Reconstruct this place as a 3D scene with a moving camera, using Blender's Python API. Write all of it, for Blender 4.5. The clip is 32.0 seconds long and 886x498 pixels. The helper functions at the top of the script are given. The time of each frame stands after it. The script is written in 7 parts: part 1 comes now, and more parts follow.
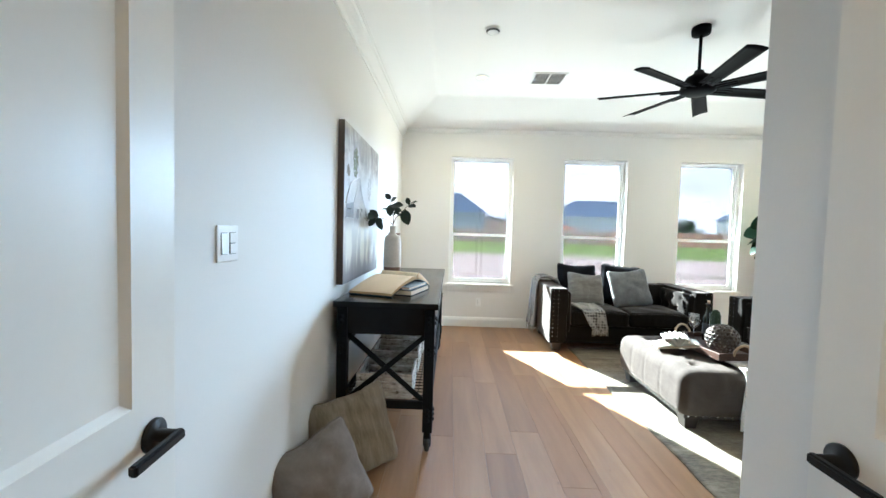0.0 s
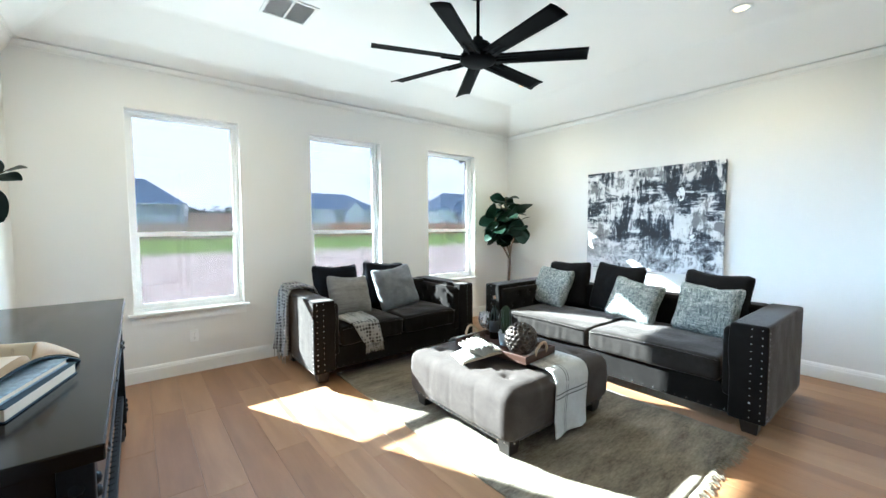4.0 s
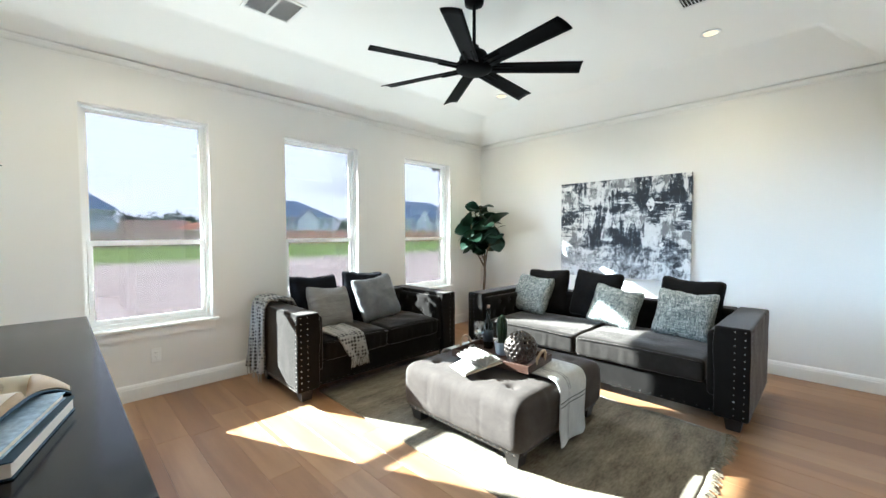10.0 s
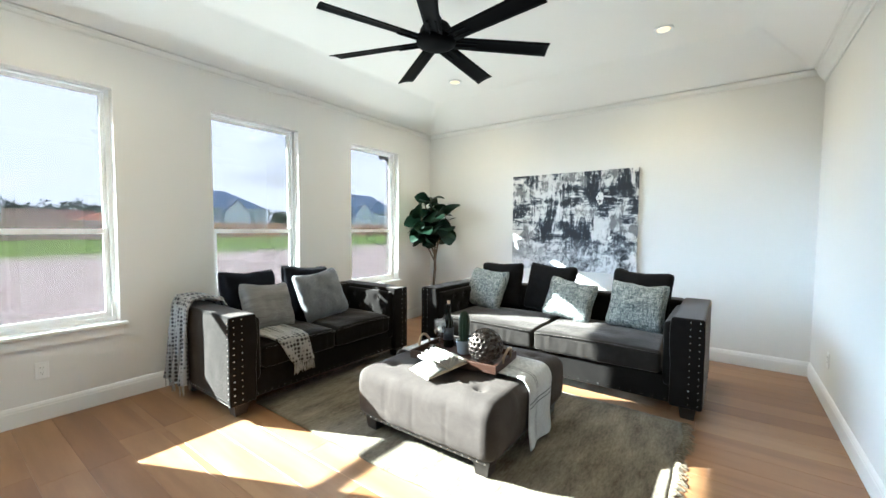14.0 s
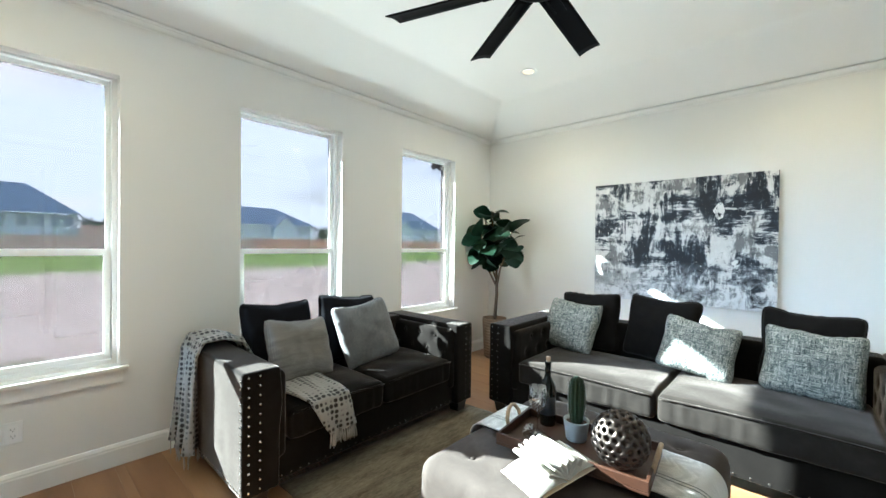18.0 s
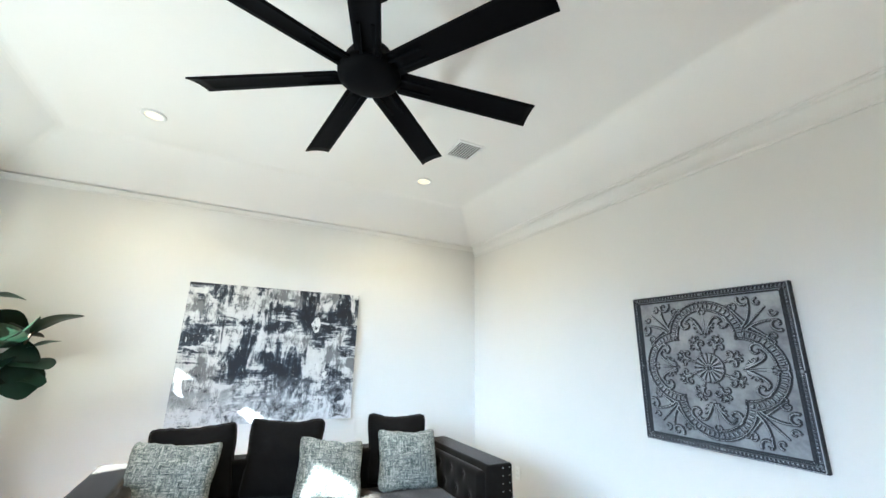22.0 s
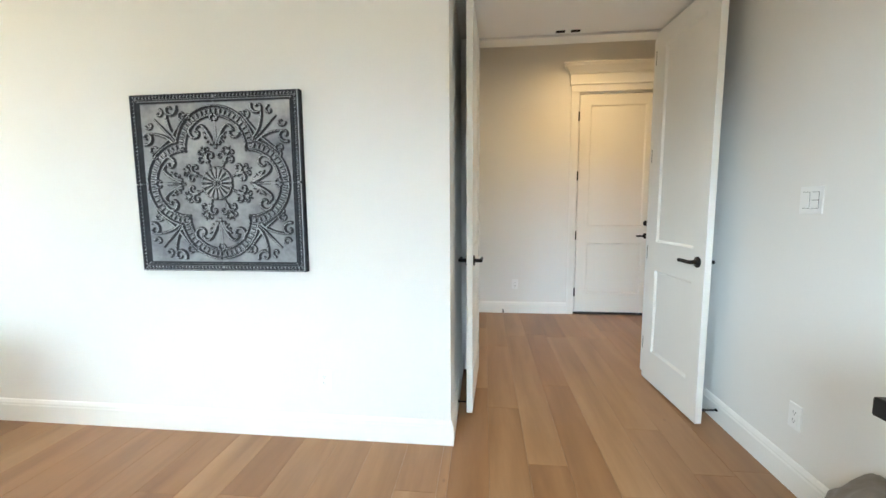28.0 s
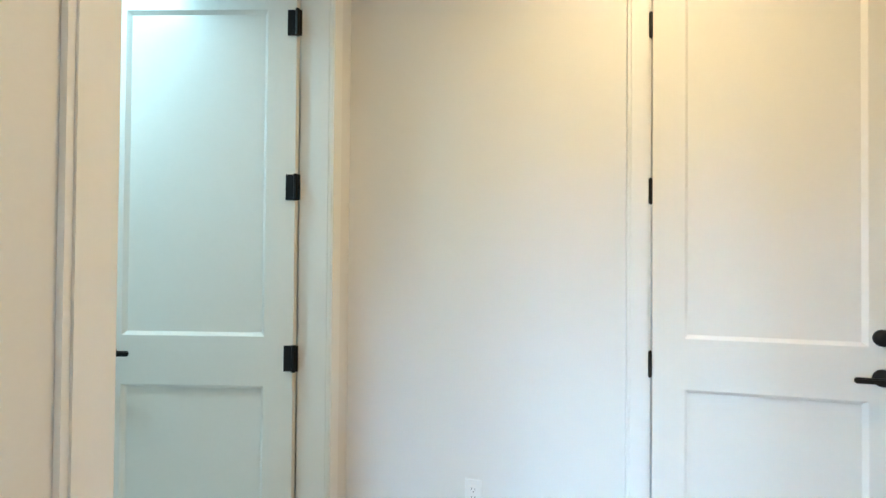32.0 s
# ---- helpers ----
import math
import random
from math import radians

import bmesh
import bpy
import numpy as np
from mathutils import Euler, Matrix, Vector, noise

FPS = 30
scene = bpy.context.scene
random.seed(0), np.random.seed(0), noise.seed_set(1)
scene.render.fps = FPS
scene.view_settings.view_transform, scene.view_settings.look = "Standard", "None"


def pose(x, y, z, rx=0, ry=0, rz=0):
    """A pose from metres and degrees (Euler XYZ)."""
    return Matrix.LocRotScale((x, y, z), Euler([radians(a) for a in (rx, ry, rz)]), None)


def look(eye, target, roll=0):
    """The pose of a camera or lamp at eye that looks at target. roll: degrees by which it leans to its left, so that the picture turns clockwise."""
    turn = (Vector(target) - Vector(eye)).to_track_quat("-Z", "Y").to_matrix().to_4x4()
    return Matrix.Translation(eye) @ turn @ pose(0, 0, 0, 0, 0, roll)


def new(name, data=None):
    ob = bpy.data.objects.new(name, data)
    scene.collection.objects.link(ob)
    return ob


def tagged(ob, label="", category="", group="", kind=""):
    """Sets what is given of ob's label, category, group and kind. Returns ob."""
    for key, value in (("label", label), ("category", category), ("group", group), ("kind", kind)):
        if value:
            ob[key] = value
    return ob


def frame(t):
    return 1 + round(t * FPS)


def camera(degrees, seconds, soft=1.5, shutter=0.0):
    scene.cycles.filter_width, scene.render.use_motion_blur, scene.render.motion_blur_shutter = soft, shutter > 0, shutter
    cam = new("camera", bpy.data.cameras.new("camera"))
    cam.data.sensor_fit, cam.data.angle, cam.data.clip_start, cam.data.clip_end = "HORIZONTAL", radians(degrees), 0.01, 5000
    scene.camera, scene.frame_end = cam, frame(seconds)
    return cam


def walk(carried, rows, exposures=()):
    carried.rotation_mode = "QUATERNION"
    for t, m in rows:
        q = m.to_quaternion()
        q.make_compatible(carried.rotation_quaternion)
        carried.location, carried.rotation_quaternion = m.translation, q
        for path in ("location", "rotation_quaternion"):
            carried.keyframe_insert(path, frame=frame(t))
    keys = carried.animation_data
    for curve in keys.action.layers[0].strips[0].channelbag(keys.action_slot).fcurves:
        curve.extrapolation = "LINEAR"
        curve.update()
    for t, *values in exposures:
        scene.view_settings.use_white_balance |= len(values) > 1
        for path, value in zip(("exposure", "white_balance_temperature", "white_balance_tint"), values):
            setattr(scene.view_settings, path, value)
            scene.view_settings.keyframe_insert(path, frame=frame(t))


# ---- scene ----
cam = camera(97.3, 32.0)
PATH = [
    (0, (0.599, 0.593, 1.328), (0.559, 2.591, 1.236), 1.6),
    (0.5, (0.623, 0.665, 1.317), (0.654, 2.663, 1.234), 0.9),
    (1, (0.598, 0.892, 1.322), (0.82, 2.879, 1.279), -0.0),
    (1.5, (0.61, 1.123, 1.308), (0.988, 3.086, 1.29), -0.3),
    (2, (0.683, 1.349, 1.325), (1.228, 3.273, 1.325), 0.0),
    (2.5, (0.691, 1.511, 1.314), (1.465, 3.355, 1.301), 0.6),
    (3, (0.623, 1.679, 1.314), (1.686, 3.372, 1.262), 0.1),
    (3.5, (0.606, 1.755, 1.334), (1.868, 3.303, 1.217), -0.3),
    (5.5, (0.533, 1.809, 1.359), (1.415, 3.602, 1.273), 0.2),
    (6, (0.499, 1.815, 1.355), (1.214, 3.681, 1.291), 0.4),
    (6.5, (0.503, 1.827, 1.354), (1.191, 3.704, 1.297), 0.3),
    (7, (0.457, 1.925, 1.347), (1.298, 3.739, 1.292), -0.0),
    (7.5, (0.382, 2.017, 1.357), (1.472, 3.693, 1.303), -0.2),
    (8, (0.387, 2.04, 1.366), (1.742, 3.509, 1.304), 0.4),
    (8.5, (0.415, 2.032, 1.358), (1.915, 3.353, 1.28), 0.5),
    (9, (0.427, 2.03, 1.35), (1.963, 3.308, 1.246), 0.1),
    (9.5, (0.432, 2.022, 1.347), (1.944, 3.329, 1.262), -0.2),
    (10, (0.421, 2.027, 1.354), (1.832, 3.442, 1.277), -0.2),
    (10.5, (0.399, 2.033, 1.355), (1.65, 3.59, 1.266), -0.1),
    (11, (0.374, 2.064, 1.363), (1.472, 3.733, 1.269), -0.3),
    (11.5, (0.376, 2.162, 1.361), (1.478, 3.83, 1.298), -0.4),
    (12, (0.386, 2.281, 1.374), (1.596, 3.872, 1.329), -0.4),
    (12.5, (0.401, 2.306, 1.358), (1.747, 3.785, 1.3), -0.1),
    (13, (0.447, 2.309, 1.351), (1.924, 3.655, 1.279), 0.2),
    (13.5, (0.47, 2.294, 1.34), (2.056, 3.509, 1.251), 0.4),
    (14, (0.511, 2.288, 1.326), (2.122, 3.47, 1.22), 0.3),
    (14.5, (0.656, 2.369, 1.321), (2.198, 3.639, 1.224), 0.3),
    (15, (0.836, 2.459, 1.352), (2.268, 3.852, 1.27), 0.4),
    (15.5, (0.874, 2.579, 1.351), (2.215, 4.062, 1.285), 0.1),
    (17.5, (0.891, 2.873, 1.38), (2.281, 4.311, 1.338), 0.9),
    (18, (0.997, 3.001, 1.356), (2.481, 4.342, 1.334), 0.6),
    (18.5, (1.118, 3.154, 1.382), (2.77, 4.279, 1.45), 0.6),
    (19, (1.126, 3.347, 1.401), (2.932, 4.17, 1.652), 1.3),
    (19.5, (1.1, 3.539, 1.441), (2.951, 4.061, 1.989), 1.7),
    (20, (1.151, 3.689, 1.464), (2.961, 3.94, 2.278), 1.9),
    (20.5, (1.232, 3.868, 1.492), (2.995, 3.863, 2.438), 1.9),
    (21, (1.268, 4.05, 1.472), (3.037, 3.752, 2.357), 1.5),
    (21.5, (1.25, 4.192, 1.453), (3.007, 3.578, 2.185), 1.2),
    (22, (1.216, 4.211, 1.433), (2.931, 3.323, 1.952), 1.1),
    (22.5, (1.169, 4.254, 1.372), (2.807, 3.14, 1.647), 1.3),
    (23, (1.141, 4.369, 1.346), (2.646, 3.052, 1.363), 1.6),
    (23.5, (1.168, 4.486, 1.317), (2.286, 2.829, 1.247), 1.0),
    (24, (1.131, 4.575, 1.31), (1.764, 2.683, 1.174), 0.5),
    (24.5, (1.055, 4.677, 1.311), (1.352, 2.706, 1.147), 0.9),
    (26.5, (1.1, 4.49, 1.308), (1.344, 2.511, 1.142), -0.4),
    (27, (1.162, 4.226, 1.26), (1.478, 2.264, 1.043), -0.4),
    (27.5, (1.209, 3.908, 1.253), (1.54, 1.953, 0.995), -0.3),
    (28, (1.248, 3.6, 1.252), (1.459, 1.622, 1.038), -0.4),
    (28.5, (1.207, 3.282, 1.268), (1.23, 1.287, 1.118), -0.4),
    (29, (1.117, 2.935, 1.321), (0.957, 0.944, 1.23), -0.4),
    (29.5, (1.02, 2.542, 1.336), (0.764, 0.56, 1.266), 0.1),
    (30, (0.916, 2.15, 1.346), (0.727, 0.161, 1.269), 0.5),
    (30.5, (0.852, 1.76, 1.334), (0.777, -0.238, 1.304), 0.5),
    (31, (0.789, 1.357, 1.36), (0.798, -0.643, 1.367), 0.6),
    (31.5, (0.718, 0.976, 1.359), (0.917, -1.014, 1.368), 0.5),
    (32, (0.727, 0.647, 1.342), (1.089, -1.32, 1.363), 0.5),
]
walk(cam, [(t, look(eye, target, roll)) for t, eye, target, roll in PATH], [(0.0, 4.94, 5120, -4), (6.0, 4.73, 4850, -5), (10.0, 4.68, 5140, -3), (14.0, 4.63, 5190, -4), (18.0, 4.53, 5140, -6), (21.0, 4.76, 5170, -5), (23.0, 4.84, 5340, -2), (24.0, 4.94, 5620, -4), (28.0, 5.03, 5790, -4), (29.0, 5.06, 6050, -4), (30.0, 5.5, 5840, -8), (31.0, 5.78, 5210, -6), (32.0, 5.54, 4960, -9)])

# ---- world, sun, exposure ----
SUN_EL, SUN_DX, SUN_DY = 27.2, 0.425, -0.905
world = bpy.data.worlds.new("sky")
scene.world = world
world.use_nodes = True
wn = world.node_tree
wn.nodes.clear()
sky = wn.nodes.new("ShaderNodeTexSky")
sky.sky_type = "NISHITA"
sky.sun_disc = False
sky.sun_elevation = radians(SUN_EL)
sky.sun_rotation = math.atan2(-SUN_DX, -SUN_DY)
sky.air_density, sky.dust_density, sky.ozone_density = 1.0, 2.0, 1.0
cloud_co = wn.nodes.new("ShaderNodeTexCoord")
cloud_map = wn.nodes.new("ShaderNodeMapping")
cloud_map.inputs["Scale"].default_value = (1.2, 1.2, 4.5)
cloud = wn.nodes.new("ShaderNodeTexNoise")
cloud.inputs["Scale"].default_value = 2.2
cloud.inputs["Detail"].default_value = 7
cloud_ramp = wn.nodes.new("ShaderNodeValToRGB")
cloud_ramp.color_ramp.elements[0].position = 0.20
cloud_ramp.color_ramp.elements[1].position = 0.44
cloud_mix = wn.nodes.new("ShaderNodeMixRGB")
cloud_mix.inputs["Color2"].default_value = (9.1, 10.5, 12.5, 1)
wbg = wn.nodes.new("ShaderNodeBackground")
wbg.inputs["Strength"].default_value = 0.15
wout = wn.nodes.new("ShaderNodeOutputWorld")
wn.links.new(cloud_co.outputs["Generated"], cloud_map.inputs["Vector"])
wn.links.new(cloud_map.outputs["Vector"], cloud.inputs["Vector"])
wn.links.new(cloud.outputs["Fac"], cloud_ramp.inputs["Fac"])
wn.links.new(cloud_ramp.outputs["Color"], cloud_mix.inputs["Fac"])
wn.links.new(sky.outputs["Color"], cloud_mix.inputs["Color1"])
wn.links.new(cloud_mix.outputs["Color"], wbg.inputs["Color"])
wn.links.new(wbg.outputs["Background"], wout.inputs["Surface"])

sun_data = bpy.data.lights.new("sun", "SUN")
sun_data.energy, sun_data.angle, sun_data.color = 2.8, radians(0.6), (1.0, 0.92, 0.80)
sun_ob = new("sun", sun_data)
el = radians(SUN_EL)
sun_ob.matrix_world = look((0, 0, 30), (SUN_DX * math.cos(el), SUN_DY * math.cos(el), 30 - math.sin(el)))


def downlight(x, y, z, power, colour):
    """The lamp inside a recessed ceiling light; the bathroom's has no fixture."""
    d = bpy.data.lights.new("down_lamp", "SPOT")
    d.energy, d.color, d.spot_size, d.spot_blend, d.shadow_soft_size = power, colour, radians(165), 1.0, 0.06
    new("down_lamp", d).matrix_world = look((x, y, z), (x, y, 0))


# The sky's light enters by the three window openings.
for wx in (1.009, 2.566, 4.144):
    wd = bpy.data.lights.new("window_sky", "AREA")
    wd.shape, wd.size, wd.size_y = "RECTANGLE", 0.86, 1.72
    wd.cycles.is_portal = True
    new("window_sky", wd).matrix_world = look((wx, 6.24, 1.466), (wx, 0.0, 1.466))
    # ... and added strip lamps, hidden below, stand in for light off the sunlit yard.
    gd = bpy.data.lights.new("window_yard_light", "AREA")
    gd.shape, gd.size, gd.size_y, gd.energy, gd.color = "RECTANGLE", 0.82, 0.040, 1.15, (1.0, 0.93, 0.79)
    new("window_yard_light", gd).matrix_world = look((wx, 6.238, 0.636), (wx, 5.2, 1.7))
WARM = (1.0, 0.74, 0.44)
for cx, cy in ((0.89, 4.97), (4.33, 4.93), (4.37, 2.80)):
    downlight(cx, cy, 3.012, 3.6, WARM)
downlight(0.15, -0.20, 3.03, 3.4, (1.0, 0.60, 0.27))
# added lamp without a fixture, to give the bathroom its cool light
downlight(2.4, -0.2, 2.68, 1.6, (0.85, 1.0, 0.98))


# ---- materials ----
def nodes_of(name):
    m = bpy.data.materials.new(name)
    m.use_nodes = True
    nt = m.node_tree
    return m, nt, nt.nodes["Principled BSDF"]


def node(nt, kind, **values):
    n = nt.nodes.new("ShaderNode" + kind)
    for key, v in values.items():
        n.inputs[key].default_value = v
    return n


def rgb(c, k=1.0):
    return (min(c[0] * k, 1), min(c[1] * k, 1), min(c[2] * k, 1), 1)


def coords(nt, scale=(1, 1, 1), space="Object"):
    co = nt.nodes.new("ShaderNodeTexCoord")
    mp = node(nt, "Mapping", Scale=scale)
    nt.links.new(co.outputs[space], mp.inputs["Vector"])
    return mp.outputs["Vector"]


def noise_tex(nt, vec, scale, detail=4, rough=0.55, distortion=0.0):
    n = node(nt, "TexNoise", Scale=scale, Detail=detail, Roughness=rough, Distortion=distortion)
    nt.links.new(vec, n.inputs["Vector"])
    return n.outputs["Fac"]


def ramp(nt, fac, stops):
    r = nt.nodes.new("ShaderNodeValToRGB")
    while len(r.color_ramp.elements) < len(stops):
        r.color_ramp.elements.new(0.5)
    for e, (p, c) in zip(r.color_ramp.elements, stops):
        e.position, e.color = p, (c if len(c) == 4 else (*c, 1))
    nt.links.new(fac, r.inputs["Fac"])
    return r.outputs["Color"]


def mix(nt, fac, a, b, mode="MIX"):
    m = nt.nodes.new("ShaderNodeMixRGB")
    m.blend_type = mode
    for sock, v in (("Fac", fac), ("Color1", a), ("Color2", b)):
        if isinstance(v, (int, float)):
            m.inputs[sock].default_value = v
        elif isinstance(v, tuple):
            m.inputs[sock].default_value = v if len(v) == 4 else (*v, 1)
        else:
            nt.links.new(v, m.inputs[sock])
    return m.outputs["Color"]


def bump(nt, bsdf, height, strength, distance=0.002):
    b = node(nt, "Bump", Strength=strength, Distance=distance)
    nt.links.new(height, b.inputs["Height"])
    nt.links.new(b.outputs["Normal"], bsdf.inputs["Normal"])
    return b


def surf(name, base, rough=0.6, metal=0.0, var=0.12, scale=3.0, fine=90.0, relief=0.15, depth=0.001, sheen=0.0, coat=0.0, spec=0.5, stretch=(1, 1, 1), ior=1.5):
    """A painted, cast or woven surface: two scales of tone, uneven gloss and a fine relief."""
    m, nt, b = nodes_of(name)
    vec = coords(nt, stretch)
    broad, grain = noise_tex(nt, vec, scale, 3), noise_tex(nt, vec, fine, 5)
    tone = mix(nt, 0.5, broad, grain)
    nt.links.new(ramp(nt, tone, [(0.3, rgb(base, 1 - var)), (0.7, rgb(base, 1 + var))]), b.inputs["Base Color"])
    rr = node(nt, "MapRange")
    rr.inputs["To Min"].default_value, rr.inputs["To Max"].default_value = max(rough - 0.08, 0.02), min(rough + 0.08, 1)
    nt.links.new(broad, rr.inputs["Value"])
    nt.links.new(rr.outputs["Result"], b.inputs["Roughness"])
    b.inputs["Metallic"].default_value = metal
    b.inputs["Specular IOR Level"].default_value = spec
    b.inputs["IOR"].default_value = ior
    b.inputs["Sheen Weight"].default_value = sheen
    b.inputs["Sheen Roughness"].default_value = 0.385
    b.inputs["Coat Weight"].default_value = coat
    bump(nt, b, grain, relief, depth)
    return m


def fabric(name, base, dark, scale=260.0, relief=0.5, sheen=0.3, speck=0.0, stretch=(1, 1, 1)):
    """Woven cloth: crossed threads with a mottled tone."""
    m, nt, b = nodes_of(name)
    vec = coords(nt, stretch)
    w1 = node(nt, "TexWave", Scale=scale, Distortion=1.5, Detail=2)
    w2 = node(nt, "TexWave", Scale=scale, Distortion=1.5, Detail=2)
    w2.bands_direction = "Z"
    nt.links.new(vec, w1.inputs["Vector"])
    nt.links.new(vec, w2.inputs["Vector"])
    weave = mix(nt, 1.0, w1.outputs["Fac"], w2.outputs["Fac"], "MULTIPLY")
    broad = noise_tex(nt, vec, 7, 3)
    spots = noise_tex(nt, vec, 55, 5, 0.7)
    tone = mix(nt, 0.35 + speck, broad, spots)
    col = ramp(nt, tone, [(0.35, rgb(dark)), (0.65, rgb(base))])
    col = mix(nt, 0.35, col, mix(nt, 1.0, col, weave, "MULTIPLY"))
    nt.links.new(col, b.inputs["Base Color"])
    b.inputs["Roughness"].default_value = 0.9
    b.inputs["Sheen Weight"].default_value = sheen
    b.inputs["Specular IOR Level"].default_value = 0.15
    bump(nt, b, mix(nt, 0.5, weave, spots), relief, 0.0015)
    return m


def tweed(name):
    """Coarse cross-hatched cloth: pale, grey-green and dark slubs lying both ways."""
    m, nt, b = nodes_of(name)
    across = noise_tex(nt, coords(nt, (14, 60, 130)), 1.0, 5, 0.7, 0.4)
    along = noise_tex(nt, coords(nt, (130, 60, 14)), 1.0, 5, 0.7, 0.4)
    pick = noise_tex(nt, coords(nt), 70, 2)
    slub = mix(nt, ramp(nt, pick, [(0.46, (0, 0, 0)), (0.54, (1, 1, 1))]), across, along)
    col = ramp(nt, slub, [(0.34, (0.030, 0.036, 0.036)), (0.44, (0.13, 0.150, 0.147)), (0.52, (0.28, 0.29, 0.268)), (0.60, (0.50, 0.49, 0.45))])
    nt.links.new(col, b.inputs["Base Color"])
    b.inputs["Roughness"].default_value = 0.92
    b.inputs["Specular IOR Level"].default_value = 0.15
    bump(nt, b, slub, 0.8, 0.003)
    return m


def velvet(name, base, sheen=0.05):
    """Short-pile upholstery: brushed patches lighter and darker."""
    m, nt, b = nodes_of(name)
    vec = coords(nt)
    brushed = noise_tex(nt, vec, 5.5, 6, 0.65, 0.6)
    pile = noise_tex(nt, vec, 420, 2)
    col = ramp(nt, brushed, [(0.3, rgb(base, 0.78)), (0.55, rgb(base)), (0.75, rgb(base, 1.3))])
    nt.links.new(mix(nt, 0.25, col, mix(nt, 1.0, col, pile, "MULTIPLY")), b.inputs["Base Color"])
    b.inputs["Roughness"].default_value = 0.85
    b.inputs["Specular IOR Level"].default_value = 0.12
    b.inputs["IOR"].default_value = 1.2
    b.inputs["Sheen Weight"].default_value = sheen
    b.inputs["Sheen Roughness"].default_value = 0.3
    b.inputs["Sheen Tint"].default_value = (1.0, 0.88, 0.80, 1)
    bump(nt, b, mix(nt, 0.6, brushed, pile), 0.25, 0.003)
    return m


def plank_wood(name):
    m, nt, b = nodes_of(name)
    info = nt.nodes.new("ShaderNodeObjectInfo")
    co = nt.nodes.new("ShaderNodeTexCoord")
    add = nt.nodes.new("ShaderNodeVectorMath")
    add.operation = "MULTIPLY_ADD"
    add.inputs[1].default_value = (1, 1, 1)
    shift = nt.nodes.new("ShaderNodeVectorMath")
    shift.operation = "SCALE"
    shift.inputs[0].default_value = (37.0, 91.0, 13.0)
    nt.links.new(info.outputs["Random"], shift.inputs["Scale"])
    nt.links.new(co.outputs["Object"], add.inputs[0])
    nt.links.new(shift.outputs["Vector"], add.inputs[2])
    mp = node(nt, "Mapping", Scale=(6.5, 0.75, 6.5))
    nt.links.new(add.outputs["Vector"], mp.inputs["Vector"])
    v = mp.outputs["Vector"]
    figure = noise_tex(nt, v, 1.3, 4, 0.5, 0.3)
    pores = noise_tex(nt, v, 16, 3, 0.6)
    base = ramp(nt, figure, [(0.25, (0.205, 0.106, 0.046)), (0.5, (0.278, 0.153, 0.072)), (0.75, (0.342, 0.201, 0.102))])
    hue = ramp(nt, info.outputs["Random"], [(0.0, (0.80, 0.71, 0.64)), (0.3, (1.00, 0.93, 0.86)), (0.6, (1.07, 1.09, 1.10)), (0.8, (1.16, 1.15, 1.12)), (1.0, (0.93, 0.88, 0.85))])
    col = mix(nt, 1.0, base, hue, "MULTIPLY")
    col = mix(nt, 0.13, col, mix(nt, 1.0, col, pores, "MULTIPLY"))
    mp2 = node(nt, "Mapping", Scale=(7.0, 4.5, 7.0))
    nt.links.new(add.outputs["Vector"], mp2.inputs["Vector"])
    knot = node(nt, "TexVoronoi", Scale=1.0)
    nt.links.new(mp2.outputs["Vector"], knot.inputs["Vector"])
    some = ramp(nt, knot.outputs["Color"], [(0.70, (0, 0, 0)), (0.73, (1, 1, 1))])
    kf = mix(nt, 1.0, ramp(nt, knot.outputs["Distance"], [(0.03, (0.4, 0.4, 0.4)), (0.08, (0, 0, 0))]), some, "MULTIPLY")
    col = mix(nt, kf, col, (0.085, 0.038, 0.018))
    nt.links.new(col, b.inputs["Base Color"])
    rr = node(nt, "MapRange")
    rr.inputs["To Min"].default_value, rr.inputs["To Max"].default_value = 0.28, 0.40
    nt.links.new(figure, rr.inputs["Value"])
    nt.links.new(rr.outputs["Result"], b.inputs["Roughness"])
    b.inputs["Specular IOR Level"].default_value = 0.48
    bump(nt, b, pores, 0.03, 0.0005)
    return m


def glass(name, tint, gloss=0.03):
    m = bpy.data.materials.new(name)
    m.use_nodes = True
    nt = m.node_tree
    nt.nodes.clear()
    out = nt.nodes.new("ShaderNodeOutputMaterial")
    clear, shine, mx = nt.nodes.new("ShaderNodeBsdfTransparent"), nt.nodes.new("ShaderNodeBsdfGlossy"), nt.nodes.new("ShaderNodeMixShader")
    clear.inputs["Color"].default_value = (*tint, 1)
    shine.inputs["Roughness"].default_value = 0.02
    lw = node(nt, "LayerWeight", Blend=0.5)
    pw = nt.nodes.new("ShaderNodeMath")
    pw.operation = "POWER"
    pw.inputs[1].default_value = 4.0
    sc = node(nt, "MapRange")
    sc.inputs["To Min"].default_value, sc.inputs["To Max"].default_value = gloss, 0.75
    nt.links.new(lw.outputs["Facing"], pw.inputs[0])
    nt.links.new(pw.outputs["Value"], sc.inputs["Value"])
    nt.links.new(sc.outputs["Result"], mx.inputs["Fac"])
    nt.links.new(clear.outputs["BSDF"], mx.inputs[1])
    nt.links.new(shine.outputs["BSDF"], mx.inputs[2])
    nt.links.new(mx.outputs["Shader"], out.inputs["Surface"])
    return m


def glow(name, colour, strength):
    m, nt, b = nodes_of(name)
    b.inputs["Base Color"].default_value = (*colour, 1)
    b.inputs["Emission Color"].default_value = (*colour, 1)
    b.inputs["Emission Strength"].default_value = strength
    return m


